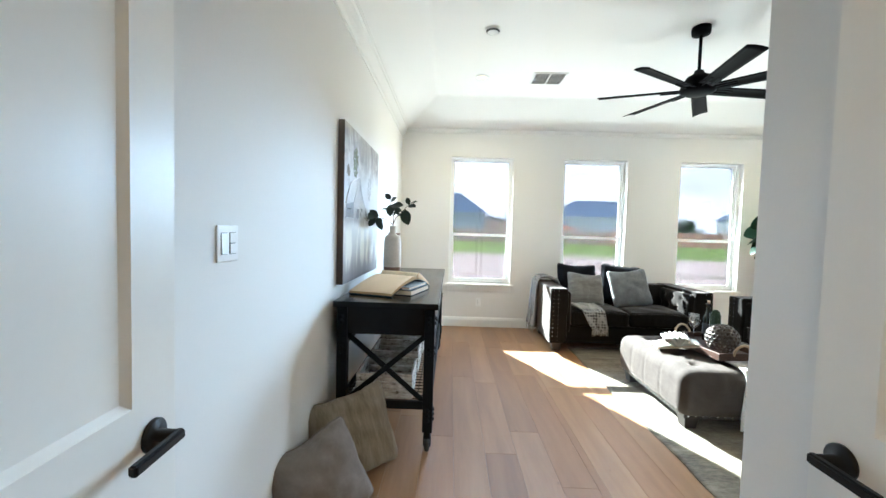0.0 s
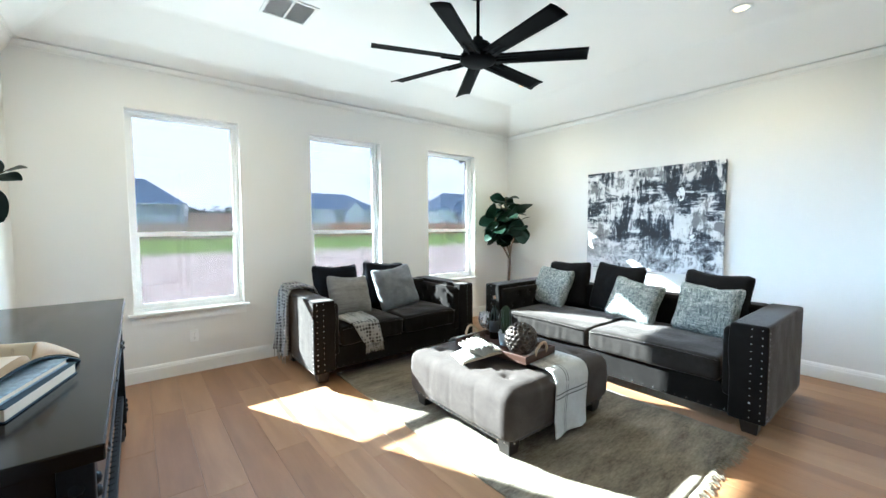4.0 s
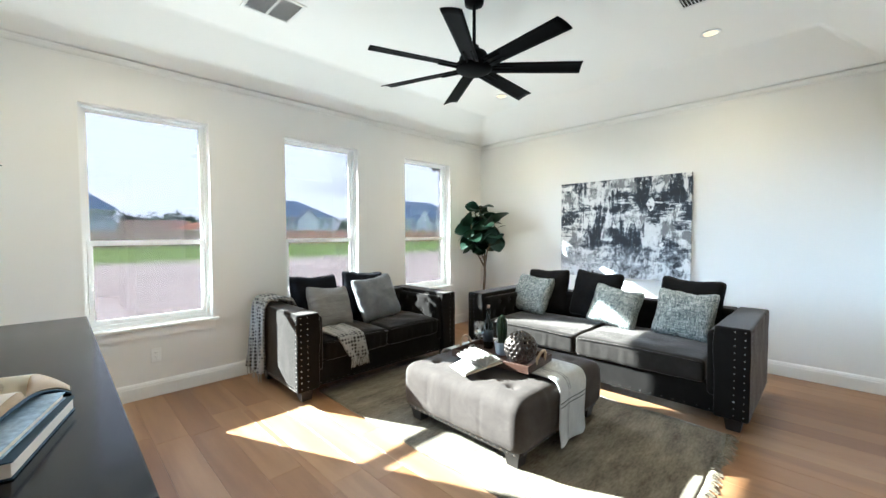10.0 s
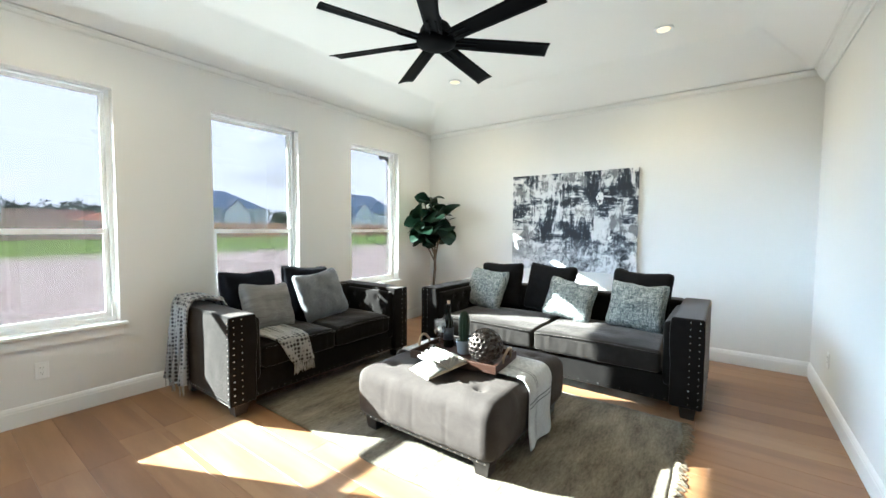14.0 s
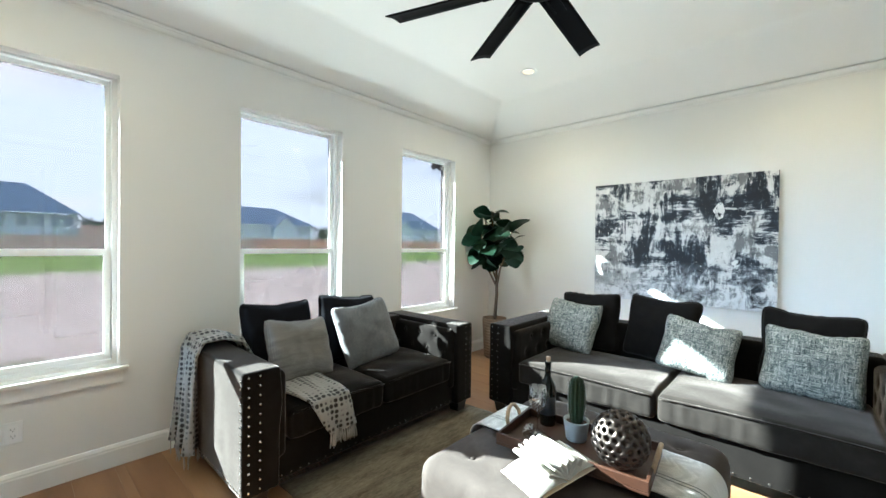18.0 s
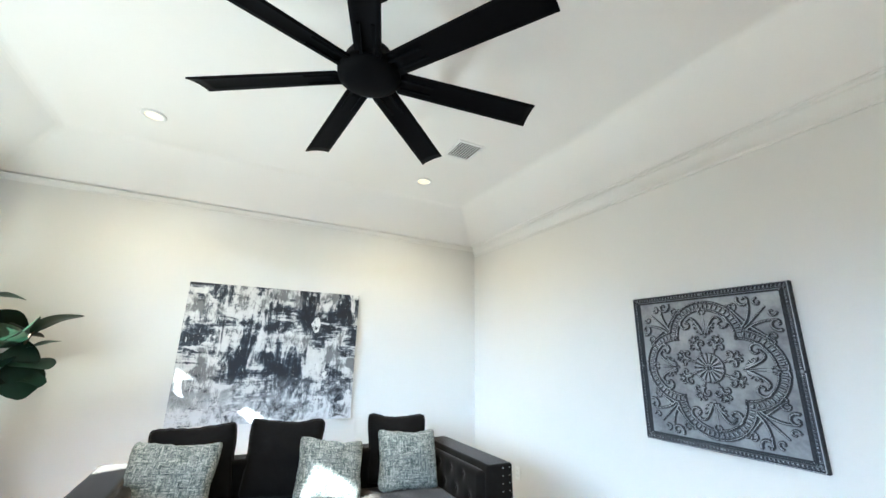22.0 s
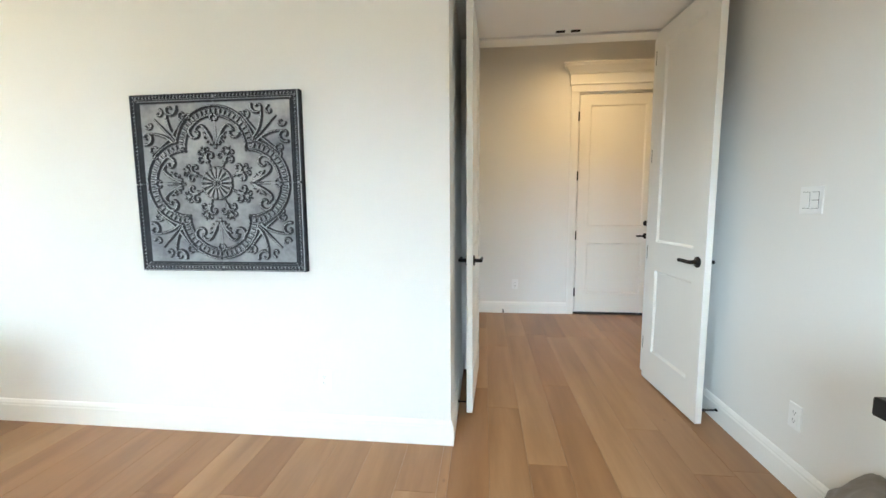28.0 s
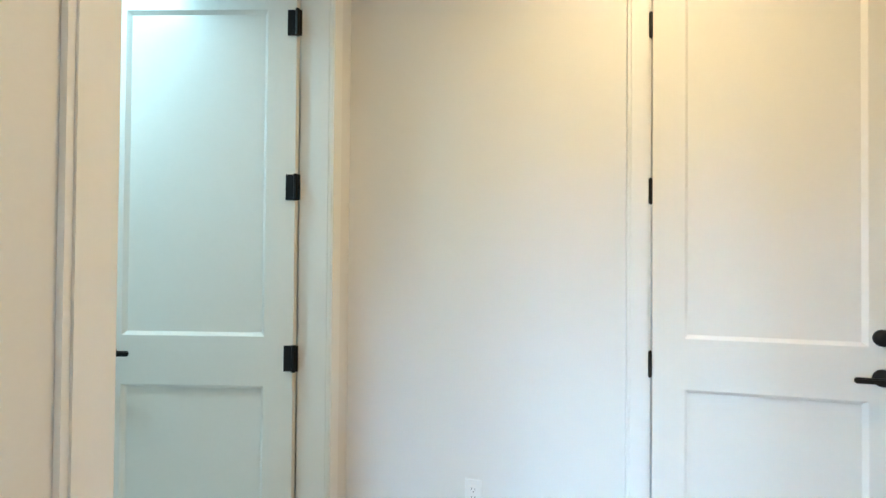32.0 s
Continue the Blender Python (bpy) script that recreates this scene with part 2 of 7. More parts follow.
M_WALL = surf("wall_paint", (0.775, 0.765, 0.74), 0.62, var=0.015, scale=1.2, fine=140, relief=0.10, depth=0.0015)
M_CEIL = surf("ceiling_paint", (0.89, 0.885, 0.865), 0.75, var=0.015, scale=1.0, fine=120, relief=0.12, depth=0.002)
M_TRIM = surf("trim_paint", (0.83, 0.825, 0.80), 0.32, var=0.012, scale=2.0, fine=60, relief=0.03)
M_DOOR = surf("door_paint", (0.81, 0.795, 0.75), 0.34, var=0.012, scale=2.0, fine=70, relief=0.04)
M_VINYL = surf("window_vinyl", (0.86, 0.865, 0.87), 0.35, var=0.01, relief=0.02)
M_PLANK = plank_wood("oak_plank")
M_SUB = surf("joint_shadow", (0.06, 0.035, 0.02), 0.8)
# dark, warm tint puts a lower exposure of the outdoors into the pane colour
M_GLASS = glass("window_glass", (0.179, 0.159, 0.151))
M_CLEAR = glass("wine_glass", (0.84, 0.85, 0.86), 0.34)
M_BLACK = surf("black_metal", (0.006, 0.006, 0.007), 0.45, spec=0.25, var=0.2, fine=200, relief=0.05)
M_FAN = surf("fan_black", (0.0028, 0.003, 0.004), 0.55, ior=1.12, var=0.2, fine=160, relief=0.05)
M_PLATE = surf("white_plastic", (0.84, 0.84, 0.83), 0.3, var=0.01, relief=0.0)
# sheets behind vent slats: shade of the hollow put into grey and black
M_GRILLE_SHADE = surf("grille_shade", (0.30, 0.30, 0.31), 0.9, var=0.1, fine=90, relief=0.3)
M_DUCT_SHADE = surf("duct_shade", (0.010, 0.010, 0.011), 0.7)
M_SLOT = surf("dark_slot", (0.05, 0.05, 0.05), 0.6)
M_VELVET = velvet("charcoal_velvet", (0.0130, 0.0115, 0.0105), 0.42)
M_VELVET_D = velvet("dark_velvet_cushion", (0.013, 0.012, 0.0118), 0.04)
# the sofa's velvet again, paler: sunlight on the seats put into the colour
M_SEAT_LIT = velvet("sunlit_seat_velvet", (0.030, 0.0262, 0.0232), 0.46)
M_OTTO = velvet("taupe_velvet", (0.078, 0.066, 0.059), 0.12)
M_STUD = surf("nickel_stud", (0.42, 0.41, 0.40), 0.25, metal=1.0, var=0.05, relief=0.0)
M_FOOT = surf("ebony_foot", (0.015, 0.012, 0.011), 0.4, var=0.2)
M_RUG = fabric("woven_wool", (0.38, 0.325, 0.235), (0.115, 0.092, 0.060), 26, 1.0, 0.1, 0.15, (0.45, 1.5, 1.0))
M_TWEED = tweed("grey_tweed")
M_STRIPE = fabric("striped_linen", (0.34, 0.325, 0.30), (0.17, 0.16, 0.15), 120, 0.9, 0.2, 0.1, (0.4, 0.4, 4))
M_GREYP = fabric("grey_chenille", (0.25, 0.255, 0.265), (0.14, 0.145, 0.15), 320, 0.4, 0.4, 0.1)
M_TAN = fabric("tan_linen", (0.48, 0.41, 0.31), (0.26, 0.21, 0.15), 140, 0.9, 0.1, 0.1, (4, 0.5, 0.5))
M_MOUSE = fabric("grey_brown_cotton", (0.31, 0.275, 0.25), (0.23, 0.20, 0.18), 380, 0.2, 0.2)
M_PILLOW_BLACK = velvet("black_velvet", (0.011, 0.0115, 0.015), 0.03)
M_CLOTH = fabric("white_cotton", (0.80, 0.79, 0.76), (0.66, 0.65, 0.62), 300, 0.4, 0.1)
M_CLOTH_LINE = fabric("grey_thread", (0.20, 0.20, 0.20), (0.13, 0.13, 0.13), 300, 0.3)
M_ARTSIDE = surf("canvas_edge", (0.10, 0.075, 0.06), 0.7, var=0.3)
M_TABLE = surf("espresso_wood", (0.0040, 0.0032, 0.0032), 0.17, ior=1.28, var=0.10, scale=2, fine=40, relief=0.06, stretch=(6, 0.7, 6))
M_DRAWER = surf("walnut_drawer", (0.024, 0.0105, 0.006), 0.4, ior=1.25, var=0.35, scale=2, fine=40, relief=0.06, stretch=(6, 0.7, 2))
M_STEEL = surf("blackened_steel", (0.009, 0.010, 0.012), 0.5, ior=1.2, var=0.3, fine=80, relief=0.15)
M_PAGE = surf("book_page", (0.84, 0.70, 0.52), 0.75, var=0.04, scale=6, fine=200, relief=0.05)
M_PAPER = surf("white_paper", (0.56, 0.54, 0.48), 0.8, var=0.03, scale=6, fine=200, relief=0.05)
M_PAGEEDGE = surf("page_edge", (0.50, 0.33, 0.165), 0.8, var=0.15, scale=8, fine=300, relief=0.3, stretch=(0.3, 0.3, 8))
M_COVER = surf("navy_cover", (0.008, 0.024, 0.034), 0.6, spec=0.2, var=0.15)
M_COVER2 = surf("marbled_cover", (0.30, 0.36, 0.41), 0.55, spec=0.25, var=0.5, scale=30, fine=90)
M_VASE = surf("glazed_stoneware", (0.62, 0.57, 0.52), 0.3, var=0.10, scale=9, fine=60, relief=0.05)
M_VASE2 = surf("brown_glaze", (0.20, 0.115, 0.075), 0.3, var=0.2, scale=9, fine=60, relief=0.05)
M_LEAF = surf("fig_leaf", (0.0065, 0.022, 0.0105), 0.45, spec=0.22, var=0.35, scale=9, fine=30, relief=0.25)
M_LEAF2 = surf("dark_leaf", (0.006, 0.020, 0.011), 0.42, var=0.3, scale=9, fine=30, relief=0.2)
M_BARK = surf("bark", (0.11, 0.075, 0.05), 0.85, var=0.3, scale=12, fine=60, relief=0.6, depth=0.004)
M_BASKET = surf("woven_basket", (0.20, 0.135, 0.085), 0.8, var=0.35, scale=14, fine=70, relief=0.7, depth=0.004)
M_SOIL = surf("soil", (0.05, 0.035, 0.025), 0.95, var=0.4, fine=60, relief=0.8, depth=0.01)
M_TRAY = surf("acacia_wood", (0.040, 0.0155, 0.0075), 0.45, var=0.3, scale=3, fine=30, relief=0.1, stretch=(5, 1, 5))
M_ROPE = surf("hemp_rope", (0.42, 0.31, 0.20), 0.9, var=0.25, scale=60, fine=200, relief=0.7)
M_CACTUS = surf("cactus_skin", (0.020, 0.042, 0.019), 0.6, var=0.3, scale=12, fine=80, relief=0.3)
M_POT = surf("pale_ceramic", (0.64, 0.66, 0.68), 0.35, var=0.05)
M_POT2 = surf("pale_blue_ceramic", (0.40, 0.45, 0.50), 0.35, var=0.06)
M_BOTTLE = surf("bottle_glass", (0.002, 0.004, 0.003), 0.06, var=0.1, relief=0.0)
M_LABEL = surf("bottle_label", (0.025, 0.025, 0.028), 0.6)
M_CORK = surf("cork", (0.50, 0.36, 0.25), 0.9, var=0.3, fine=120, relief=0.5)
M_ORB = surf("antique_silver", (0.080, 0.066, 0.058), 0.42, metal=1.0, var=0.35, scale=14, fine=80, relief=0.3)
M_CAN = glow("lamp_lens", (1.0, 0.70, 0.40), 0.05)
M_RUBBER = surf("rubber", (0.02, 0.02, 0.02), 0.7)
M_MARBLE = surf("marble_tile", (0.72, 0.73, 0.73), 0.2, var=0.12, scale=3, fine=14, relief=0.0)


# ---- tools ----
def finish(name, bm, mat, smooth=False):
    me = bpy.data.meshes.new(name)
    if smooth:
        for f in bm.faces:
            f.smooth = True
    bm.to_mesh(me)
    bm.free()
    for m in mat if isinstance(mat, (list, tuple)) else (mat,):
        me.materials.append(m)
    return me


def part(name, bm, mat, parent=None, label="", smooth=False):
    """Links a bmesh as one mesh object, in its parent's space."""
    ob = new(name, finish(name, bm, mat, smooth))
    ob.parent = parent
    if label:
        ob["label"] = label
    return ob


def thing(name, label, category, at=None, group=""):
    ob = new(name)
    ob.matrix_world = at or Matrix()
    return tagged(ob, label, category, group)


def solid(name, bm, mat, label, category, at=None, smooth=False, group=""):
    ob = part(name, bm, mat, None, "", smooth)
    ob.matrix_world = at or Matrix()
    return tagged(ob, label, category, group)


def structure(name, bm, mat, label, smooth=False):
    return tagged(part(name, bm, mat, None, "", smooth), label, kind="structure")


def box(bm, x0, x1, y0, y1, z0, z1, m=None):
    vs = [bm.verts.new((x, y, z)) for z in (z0, z1) for y in (y0, y1) for x in (x0, x1)]
    fs = [bm.faces.new([vs[i] for i in f]) for f in ((0, 2, 3, 1), (4, 5, 7, 6), (0, 1, 5, 4), (2, 6, 7, 3), (1, 3, 7, 5), (0, 4, 6, 2))]
    if m:
        bmesh.ops.transform(bm, matrix=m, verts=vs)
    return fs


def bbox(x0, x1, y0, y1, z0, z1, r=0.004, seg=2):
    """A box with rounded edges."""
    bm = bmesh.new()
    box(bm, x0, x1, y0, y1, z0, z1)
    bmesh.ops.bevel(bm, geom=list(bm.edges), offset=r, segments=seg, affect="EDGES", profile=0.5)
    return bm


def lathe(profile, seg=32, bm=None, at=(0, 0, 0)):
    """Turned body from (radius, height) pairs."""
    bm = bm or bmesh.new()
    rings = []
    for r, z in profile:
        if r < 1e-5:
            rings.append([bm.verts.new((at[0], at[1], at[2] + z))])
        else:
            rings.append([bm.verts.new((at[0] + r * math.cos(a), at[1] + r * math.sin(a), at[2] + z)) for a in (2 * math.pi * k / seg for k in range(seg))])
    for a, b in zip(rings, rings[1:]):
        for k in range(seg):
            q = [a[k % len(a)], a[(k + 1) % len(a)], b[(k + 1) % len(b)], b[k % len(b)]]
            q = list(dict.fromkeys(q))
            if len(q) > 2:
                bm.faces.new(q)
    return bm


def tube(points, radius, seg=8, bm=None, taper=None):
    """A round bar along points; taper gives a radius for each."""
    bm = bm or bmesh.new()
    pts = [Vector(p) for p in points]
    rings, up = [], Vector((0, 0, 1))
    for i, p in enumerate(pts):
        d = (pts[min(i + 1, len(pts) - 1)] - pts[max(i - 1, 0)]).normalized()
        if abs(d.dot(up)) > 0.95:
            up = Vector((1, 0, 0)) if abs(d.x) < 0.9 else Vector((0, 1, 0))
        s = d.cross(up).normalized()
        t = s.cross(d).normalized()
        r = taper[i] if taper else radius
        rings.append([bm.verts.new(p + r * (math.cos(a) * s + math.sin(a) * t)) for a in (2 * math.pi * k / seg for k in range(seg))])
        up = t
    for a, b in zip(rings, rings[1:]):
        for k in range(seg):
            bm.faces.new((a[k], a[(k + 1) % seg], b[(k + 1) % seg], b[k]))
    bm.faces.new(rings[0][::-1])
    bm.faces.new(rings[-1])
    return bm


def sheet(fn, nu, nv, thick=0.0, bm=None):
    """A surface from fn(u, v) over the unit square, with a back where thick."""
    bm = bm or bmesh.new()
    g = [[bm.verts.new(fn(i / nu, j / nv)) for j in range(nv + 1)] for i in range(nu + 1)]
    fs = [bm.faces.new((g[i][j], g[i + 1][j], g[i + 1][j + 1], g[i][j + 1])) for i in range(nu) for j in range(nv)]
    if thick:
        bm.normal_update()
        bmesh.ops.solidify(bm, geom=fs, thickness=thick)
    return bm


def rbox(w, d, h, r, n=10, shape=None):
    """A padded block about its centre: a gridded box with round edges; shape(p, side) moves its points."""
    bm = bmesh.new()
    seen = {}

    def vert(p):
        key = tuple(round(c, 5) for c in p)
        if key not in seen:
            v = Vector((p[0] * w / 2, p[1] * d / 2, p[2] * h / 2))
            c = Vector((max(-w / 2 + r, min(w / 2 - r, v.x)), max(-d / 2 + r, min(d / 2 - r, v.y)), max(-h / 2 + r, min(h / 2 - r, v.z))))
            if (v - c).length > 1e-6:
                v = c + (v - c).normalized() * r
            seen[key] = bm.verts.new(v)
        return seen[key]

    def lerp_steps(size):
        k = max(2, int(n * size / max(w, d, h)))
        inner = [-1 + 2 * i / k for i in range(k + 1)]
        e = min(2 * r / size, 0.9)
        extra = [s * (1 - e * q) for s in (-1, 1) for q in (0.0, 0.25, 0.55, 1.0)]
        return sorted({round(x, 4) for x in inner if abs(x) < 1 - e} | {round(x, 4) for x in extra})

    steps = [lerp_steps(w), lerp_steps(d), lerp_steps(h)]
    for ax in range(3):
        a, b = (ax + 1) % 3, (ax + 2) % 3
        for s in (-1, 1):
            for i in range(len(steps[a]) - 1):
                for j in range(len(steps[b]) - 1):
                    q = []
                    for da, db in ((0, 0), (1, 0), (1, 1), (0, 1)):
                        p = [0, 0, 0]
                        p[ax], p[a], p[b] = s, steps[a][i + da], steps[b][j + db]
                        q.append(vert(p))
                    q = list(dict.fromkeys(q if s > 0 else q[::-1]))
                    if len(q) > 2:
                        try:
                            bm.faces.new(q)
                        except ValueError:
                            pass
    if shape:
        for v in bm.verts:
            v.co = shape(v.co.copy())
    bm.normal_update()
    return bm


def studs(points, normal, r=0.006, bm=None):
    """Domed nail heads at points, all on one face."""
    bm = bm or bmesh.new()
    rot = Vector((0, 0, 1)).rotation_difference(Vector(normal)).to_matrix().to_4x4()
    for p in points:
        m = Matrix.Translation(p) @ rot
        rings = [[bm.verts.new(m @ Vector((rr * math.cos(a), rr * math.sin(a), z))) for a in (2 * math.pi * k / 7 for k in range(7))] for rr, z in ((r, 0), (r * 0.75, r * 0.45))]
        top = bm.verts.new(m @ Vector((0, 0, r * 0.65)))
        for k in range(7):
            bm.faces.new((rings[0][k], rings[0][(k + 1) % 7], rings[1][(k + 1) % 7], rings[1][k]))
            bm.faces.new((rings[1][k], rings[1][(k + 1) % 7], top))
    return bm


def moulding(name, p0, p1, normal, profile, mitre0, mitre1, mat, label):
    """A straight moulding from p0 to p1; profile gives (out, up) pairs; a mitre of 1 shortens the outer side."""
    bm = bmesh.new()
    p0, p1, n = Vector(p0), Vector(p1), Vector(normal)
    d = (p1 - p0).normalized()
    ends = [[bm.verts.new(p + n * o + Vector((0, 0, u)) + d * (o * k * s)) for o, u in profile] for p, k, s in ((p0, mitre0, 1), (p1, mitre1, -1))]
    for i in range(len(profile) - 1):
        bm.faces.new((ends[0][i], ends[1][i], ends[1][i + 1], ends[0][i + 1]))
    for e in ends:
        bm.faces.new(e)
    bmesh.ops.recalc_face_normals(bm, faces=bm.faces)
    return structure(name, bm, mat, label)


def wall(name, along, u0, u1, z0, z1, face, back, holes, mat, label):
    """A wall along x or y from u0 to u1 with openings (u0, u1, z0, z1) that go through it."""
    bm = bmesh.new()
    us = sorted({u0, u1, *(h[0] for h in holes), *(h[1] for h in holes)})
    zs = sorted({z0, z1, *(h[2] for h in holes), *(h[3] for h in holes)})
    place = (lambda u, w, z: (u, w, z)) if along == "x" else (lambda u, w, z: (w, u, z))
    cache = {}

    def vert(u, w, z):
        k = (u, w, z)
        if k not in cache:
            cache[k] = bm.verts.new(place(u, w, z))
        return cache[k]

    def full(i, j):
        if not (0 <= i < len(us) - 1 and 0 <= j < len(zs) - 1):
            return False
        cu, cz = (us[i] + us[i + 1]) / 2, (zs[j] + zs[j + 1]) / 2
        return not any(h[0] < cu < h[1] and h[2] < cz < h[3] for h in holes)

    for i in range(len(us) - 1):
        for j in range(len(zs) - 1):
            if not full(i, j):
                continue
            a, b, c, d = us[i], us[i + 1], zs[j], zs[j + 1]
            for w in (face, back):
                bm.faces.new([vert(a, w, c), vert(b, w, c), vert(b, w, d), vert(a, w, d)])
            for k, l, e in ((i - 1, j, ((a, c), (a, d))), (i + 1, j, ((b, c), (b, d))), (i, j - 1, ((a, c), (b, c))), (i, j + 1, ((a, d), (b, d)))):
                if not full(k, l):
                    (ua, za), (ub, zb) = e
                    bm.faces.new([vert(ua, face, za), vert(ub, face, zb), vert(ub, back, zb), vert(ua, back, za)])
    bmesh.ops.recalc_face_normals(bm, faces=bm.faces)
    return structure(name, bm, mat, label)


# ---- the shell: den, alcove, hall, bath ----
XW, XE, YN, YS = -0.11, 5.275, 6.035, 1.660
XA = 1.42            # east side of the alcove
YD0, YD1 = 0.56, 0.69  # wall of the double door
YH, XH = -0.985, 1.455  # hall: far wall, east wall
ZC, ZS, INSET = 3.03, 2.667, 0.48
ZHALL = 3.05
WINDOWS = ((0.566, 1.441), (2.121, 3.000), (3.709, 4.567))
WZ0, WZ1 = 0.60, 2.361

wall("wall_north", "x", XW - 0.15, XE + 0.15, -0.25, 2.9, YN, YN + 0.24, [(a, b, WZ0, WZ1) for a, b in WINDOWS], M_WALL, "cream painted plaster wall with three tall windows")
wall("wall_east", "y", YS - 0.12, YN, -0.05, 2.9, XE, XE + 0.15, [], M_WALL, "cream painted plaster wall behind the sofa")
wall("wall_west", "y", YD0, YN, -0.05, 2.9, XW, XW - 0.15, [], M_WALL, "cream painted plaster wall beside the console table")
wall("wall_south", "x", XW, XE, 0.0, 2.9, YS, YS - 0.12, [(XW, XA, 0.0, 2.435)], M_WALL, "cream painted plaster wall with the alcove opening")
wall("wall_alcove", "y", YD1, YS - 0.12, 0.0, 2.435, XA, XA + 0.12, [], M_WALL, "painted side wall of the door alcove")
wall("wall_double_door", "x", XW, XH, 0.0, ZHALL, YD1, YD0, [(0.045, 1.290, 0.0, 2.425)], M_WALL, "painted wall with the double door opening")
wall("wall_hall_south", "x", -1.7, XH + 0.12, 0.0, ZHALL, YH, YH - 0.12, [(-0.635, 0.215, 0.0, 2.49)], M_WALL, "painted hall wall with a closed door")
wall("wall_hall_east", "y", YH, YD0, 0.0, ZHALL, XH, XH + 0.12, [(-0.785, 0.055, 0.0, 2.43)], M_WALL, "painted hall wall with the bathroom doorway")
wall("wall_hall_north", "x", -1.7, XW, 0.0, ZHALL, YD0, YD0 + 0.12, [], M_WALL, "plain painted hall wall")
wall("wall_hall_west", "y", YH - 0.12, YD0 + 0.12, 0.0, ZHALL, -1.7, -1.82, [], M_WALL, "plain painted hall wall")
wall("wall_bath_east", "y", -1.2, 0.9, 0.0, 2.7, 3.2, 3.3, [], M_WALL, "plain bathroom wall")
wall("wall_bath_south", "x", XH + 0.12, 3.2, 0.0, 2.7, -1.1, -1.2, [], M_WALL, "plain bathroom wall")
wall("wall_bath_north", "x", XH + 0.12, 3.2, 0.0, 2.7, 0.8, 0.9, [], M_WALL, "plain bathroom wall")

# Ceilings: the den's is a tray with sloped sides.
bm = bmesh.new()
lo = [(XW, YS), (XE, YS), (XE, YN), (XW, YN)]
ledge = [(XW + 0.096, YS + 0.096), (XE - 0.042, YS + 0.096), (XE - 0.042, YN - 0.042), (XW + 0.096, YN - 0.042)]
hi = [(XW + INSET, YS + INSET), (XE - INSET, YS + INSET), (XE - INSET, YN - INSET), (XW + INSET, YN - INSET)]
v0 = [bm.verts.new((x, y, 2.738)) for x, y in lo]
vl = [bm.verts.new((x, y, 2.740)) for x, y in ledge]
vh = [bm.verts.new((x, y, ZC)) for x, y in hi]
for k in range(4):
    bm.faces.new((vl[k], vl[(k + 1) % 4], vh[(k + 1) % 4], vh[k]))
    bm.faces.new((v0[k], v0[(k + 1) % 4], vl[(k + 1) % 4], vl[k]))
bm.faces.new(vh)
bmesh.ops.bevel(bm, geom=[e for e in bm.edges if all(v in vh for v in e.verts) or (abs(e.verts[0].co.z - e.verts[1].co.z) > 0.1)], offset=0.03, segments=3, affect="EDGES", profile=0.5)
bmesh.ops.solidify(bm, geom=list(bm.faces), thickness=-0.05)
bmesh.ops.recalc_face_normals(bm, faces=bm.faces)
structure("ceiling", bm, M_CEIL, "white tray ceiling with sloped sides")
bm = bmesh.new()
box(bm, XW, XA, YD1, YS - 0.12, 2.435, 2.5)
structure("ceiling_alcove", bm, M_CEIL, "flat plaster ceiling of the alcove")
bm = bmesh.new()
box(bm, -1.82, XH + 0.12, YH - 0.12, YD0 + 0.12, ZHALL, ZHALL + 0.1)
structure("ceiling_hall", bm, M_CEIL, "flat white hall ceiling")
bm = bmesh.new()
box(bm, XH + 0.12, 3.3, -1.2, 0.9, 2.7, 2.8)
structure("ceiling_bath", bm, M_CEIL, "flat white bathroom ceiling")
bm = bmesh.new()
box(bm, XW - 0.5, XE + 0.5, YH - 0.5, YN + 0.35, 3.3, 3.4)
structure("roof", bm, M_CEIL, "closed roof above the rooms")

# Floors.
bm = bmesh.new()
box(bm, -1.82, XE + 0.15, YH - 0.15, YN + 0.24, -0.2, -0.012)
floor = structure("floor", bm, M_SUB, "wide oak plank floor with a satin finish")
bm = bmesh.new()
box(bm, XH + 0.06, 3.3, -1.2, 0.9, -0.012, -0.004)
bath_floor = structure("floor_bath", bm, M_SLOT, "pale marble tiles on the bathroom floor")

# Mouldings.
BASE = [(0, 0), (0.016, 0), (0.016, 0.098), (0.013, 0.106), (0.013, 0.114), (0.006, 0.130), (0, 0.134)]
CROWN = [(0, -0.125), (0.010, -0.125), (0.012, -0.112), (0.018, -0.105), (0.030, -0.098), (0.046, -0.080), (0.060, -0.055), (0.068, -0.034), (0.080, -0.028), (0.082, -0.012), (0.092, -0.008), (0.092, 0.0), (0, 0)]
BASES = (
    ((XW, YN), (XE, YN), (0, -1), 1, 1), ((XE, YS), (XE, YN), (-1, 0), 1, 1), ((XA, YS), (XE, YS), (0, 1), -1, 1),
    ((XW, YD1), (XW, YN), (1, 0), 1, 1), ((XA, YD1), (XA, YS), (-1, 0), 1, -1),
    ((0.300, YH), (XH, YH), (0, 1), 0, 1), ((-1.7, YH), (-0.718, YH), (0, 1), 1, 0), ((XH, YH), (XH, -0.875), (-1, 0), 1, 0), ((XH, 0.145), (XH, YD0), (-1, 0), 0, 1),
    ((-1.7, YD0), (-0.045, YD0), (0, -1), 1, 0), ((-1.7, YH), (-1.7, YD0), (1, 0), 1, 1))
for a, b, n, m0, m1 in BASES:
    moulding("baseboard", (*a, 0.0), (*b, 0.0), (*n, 0), BASE, m0, m1, M_TRIM, "white painted baseboard with a stepped top")
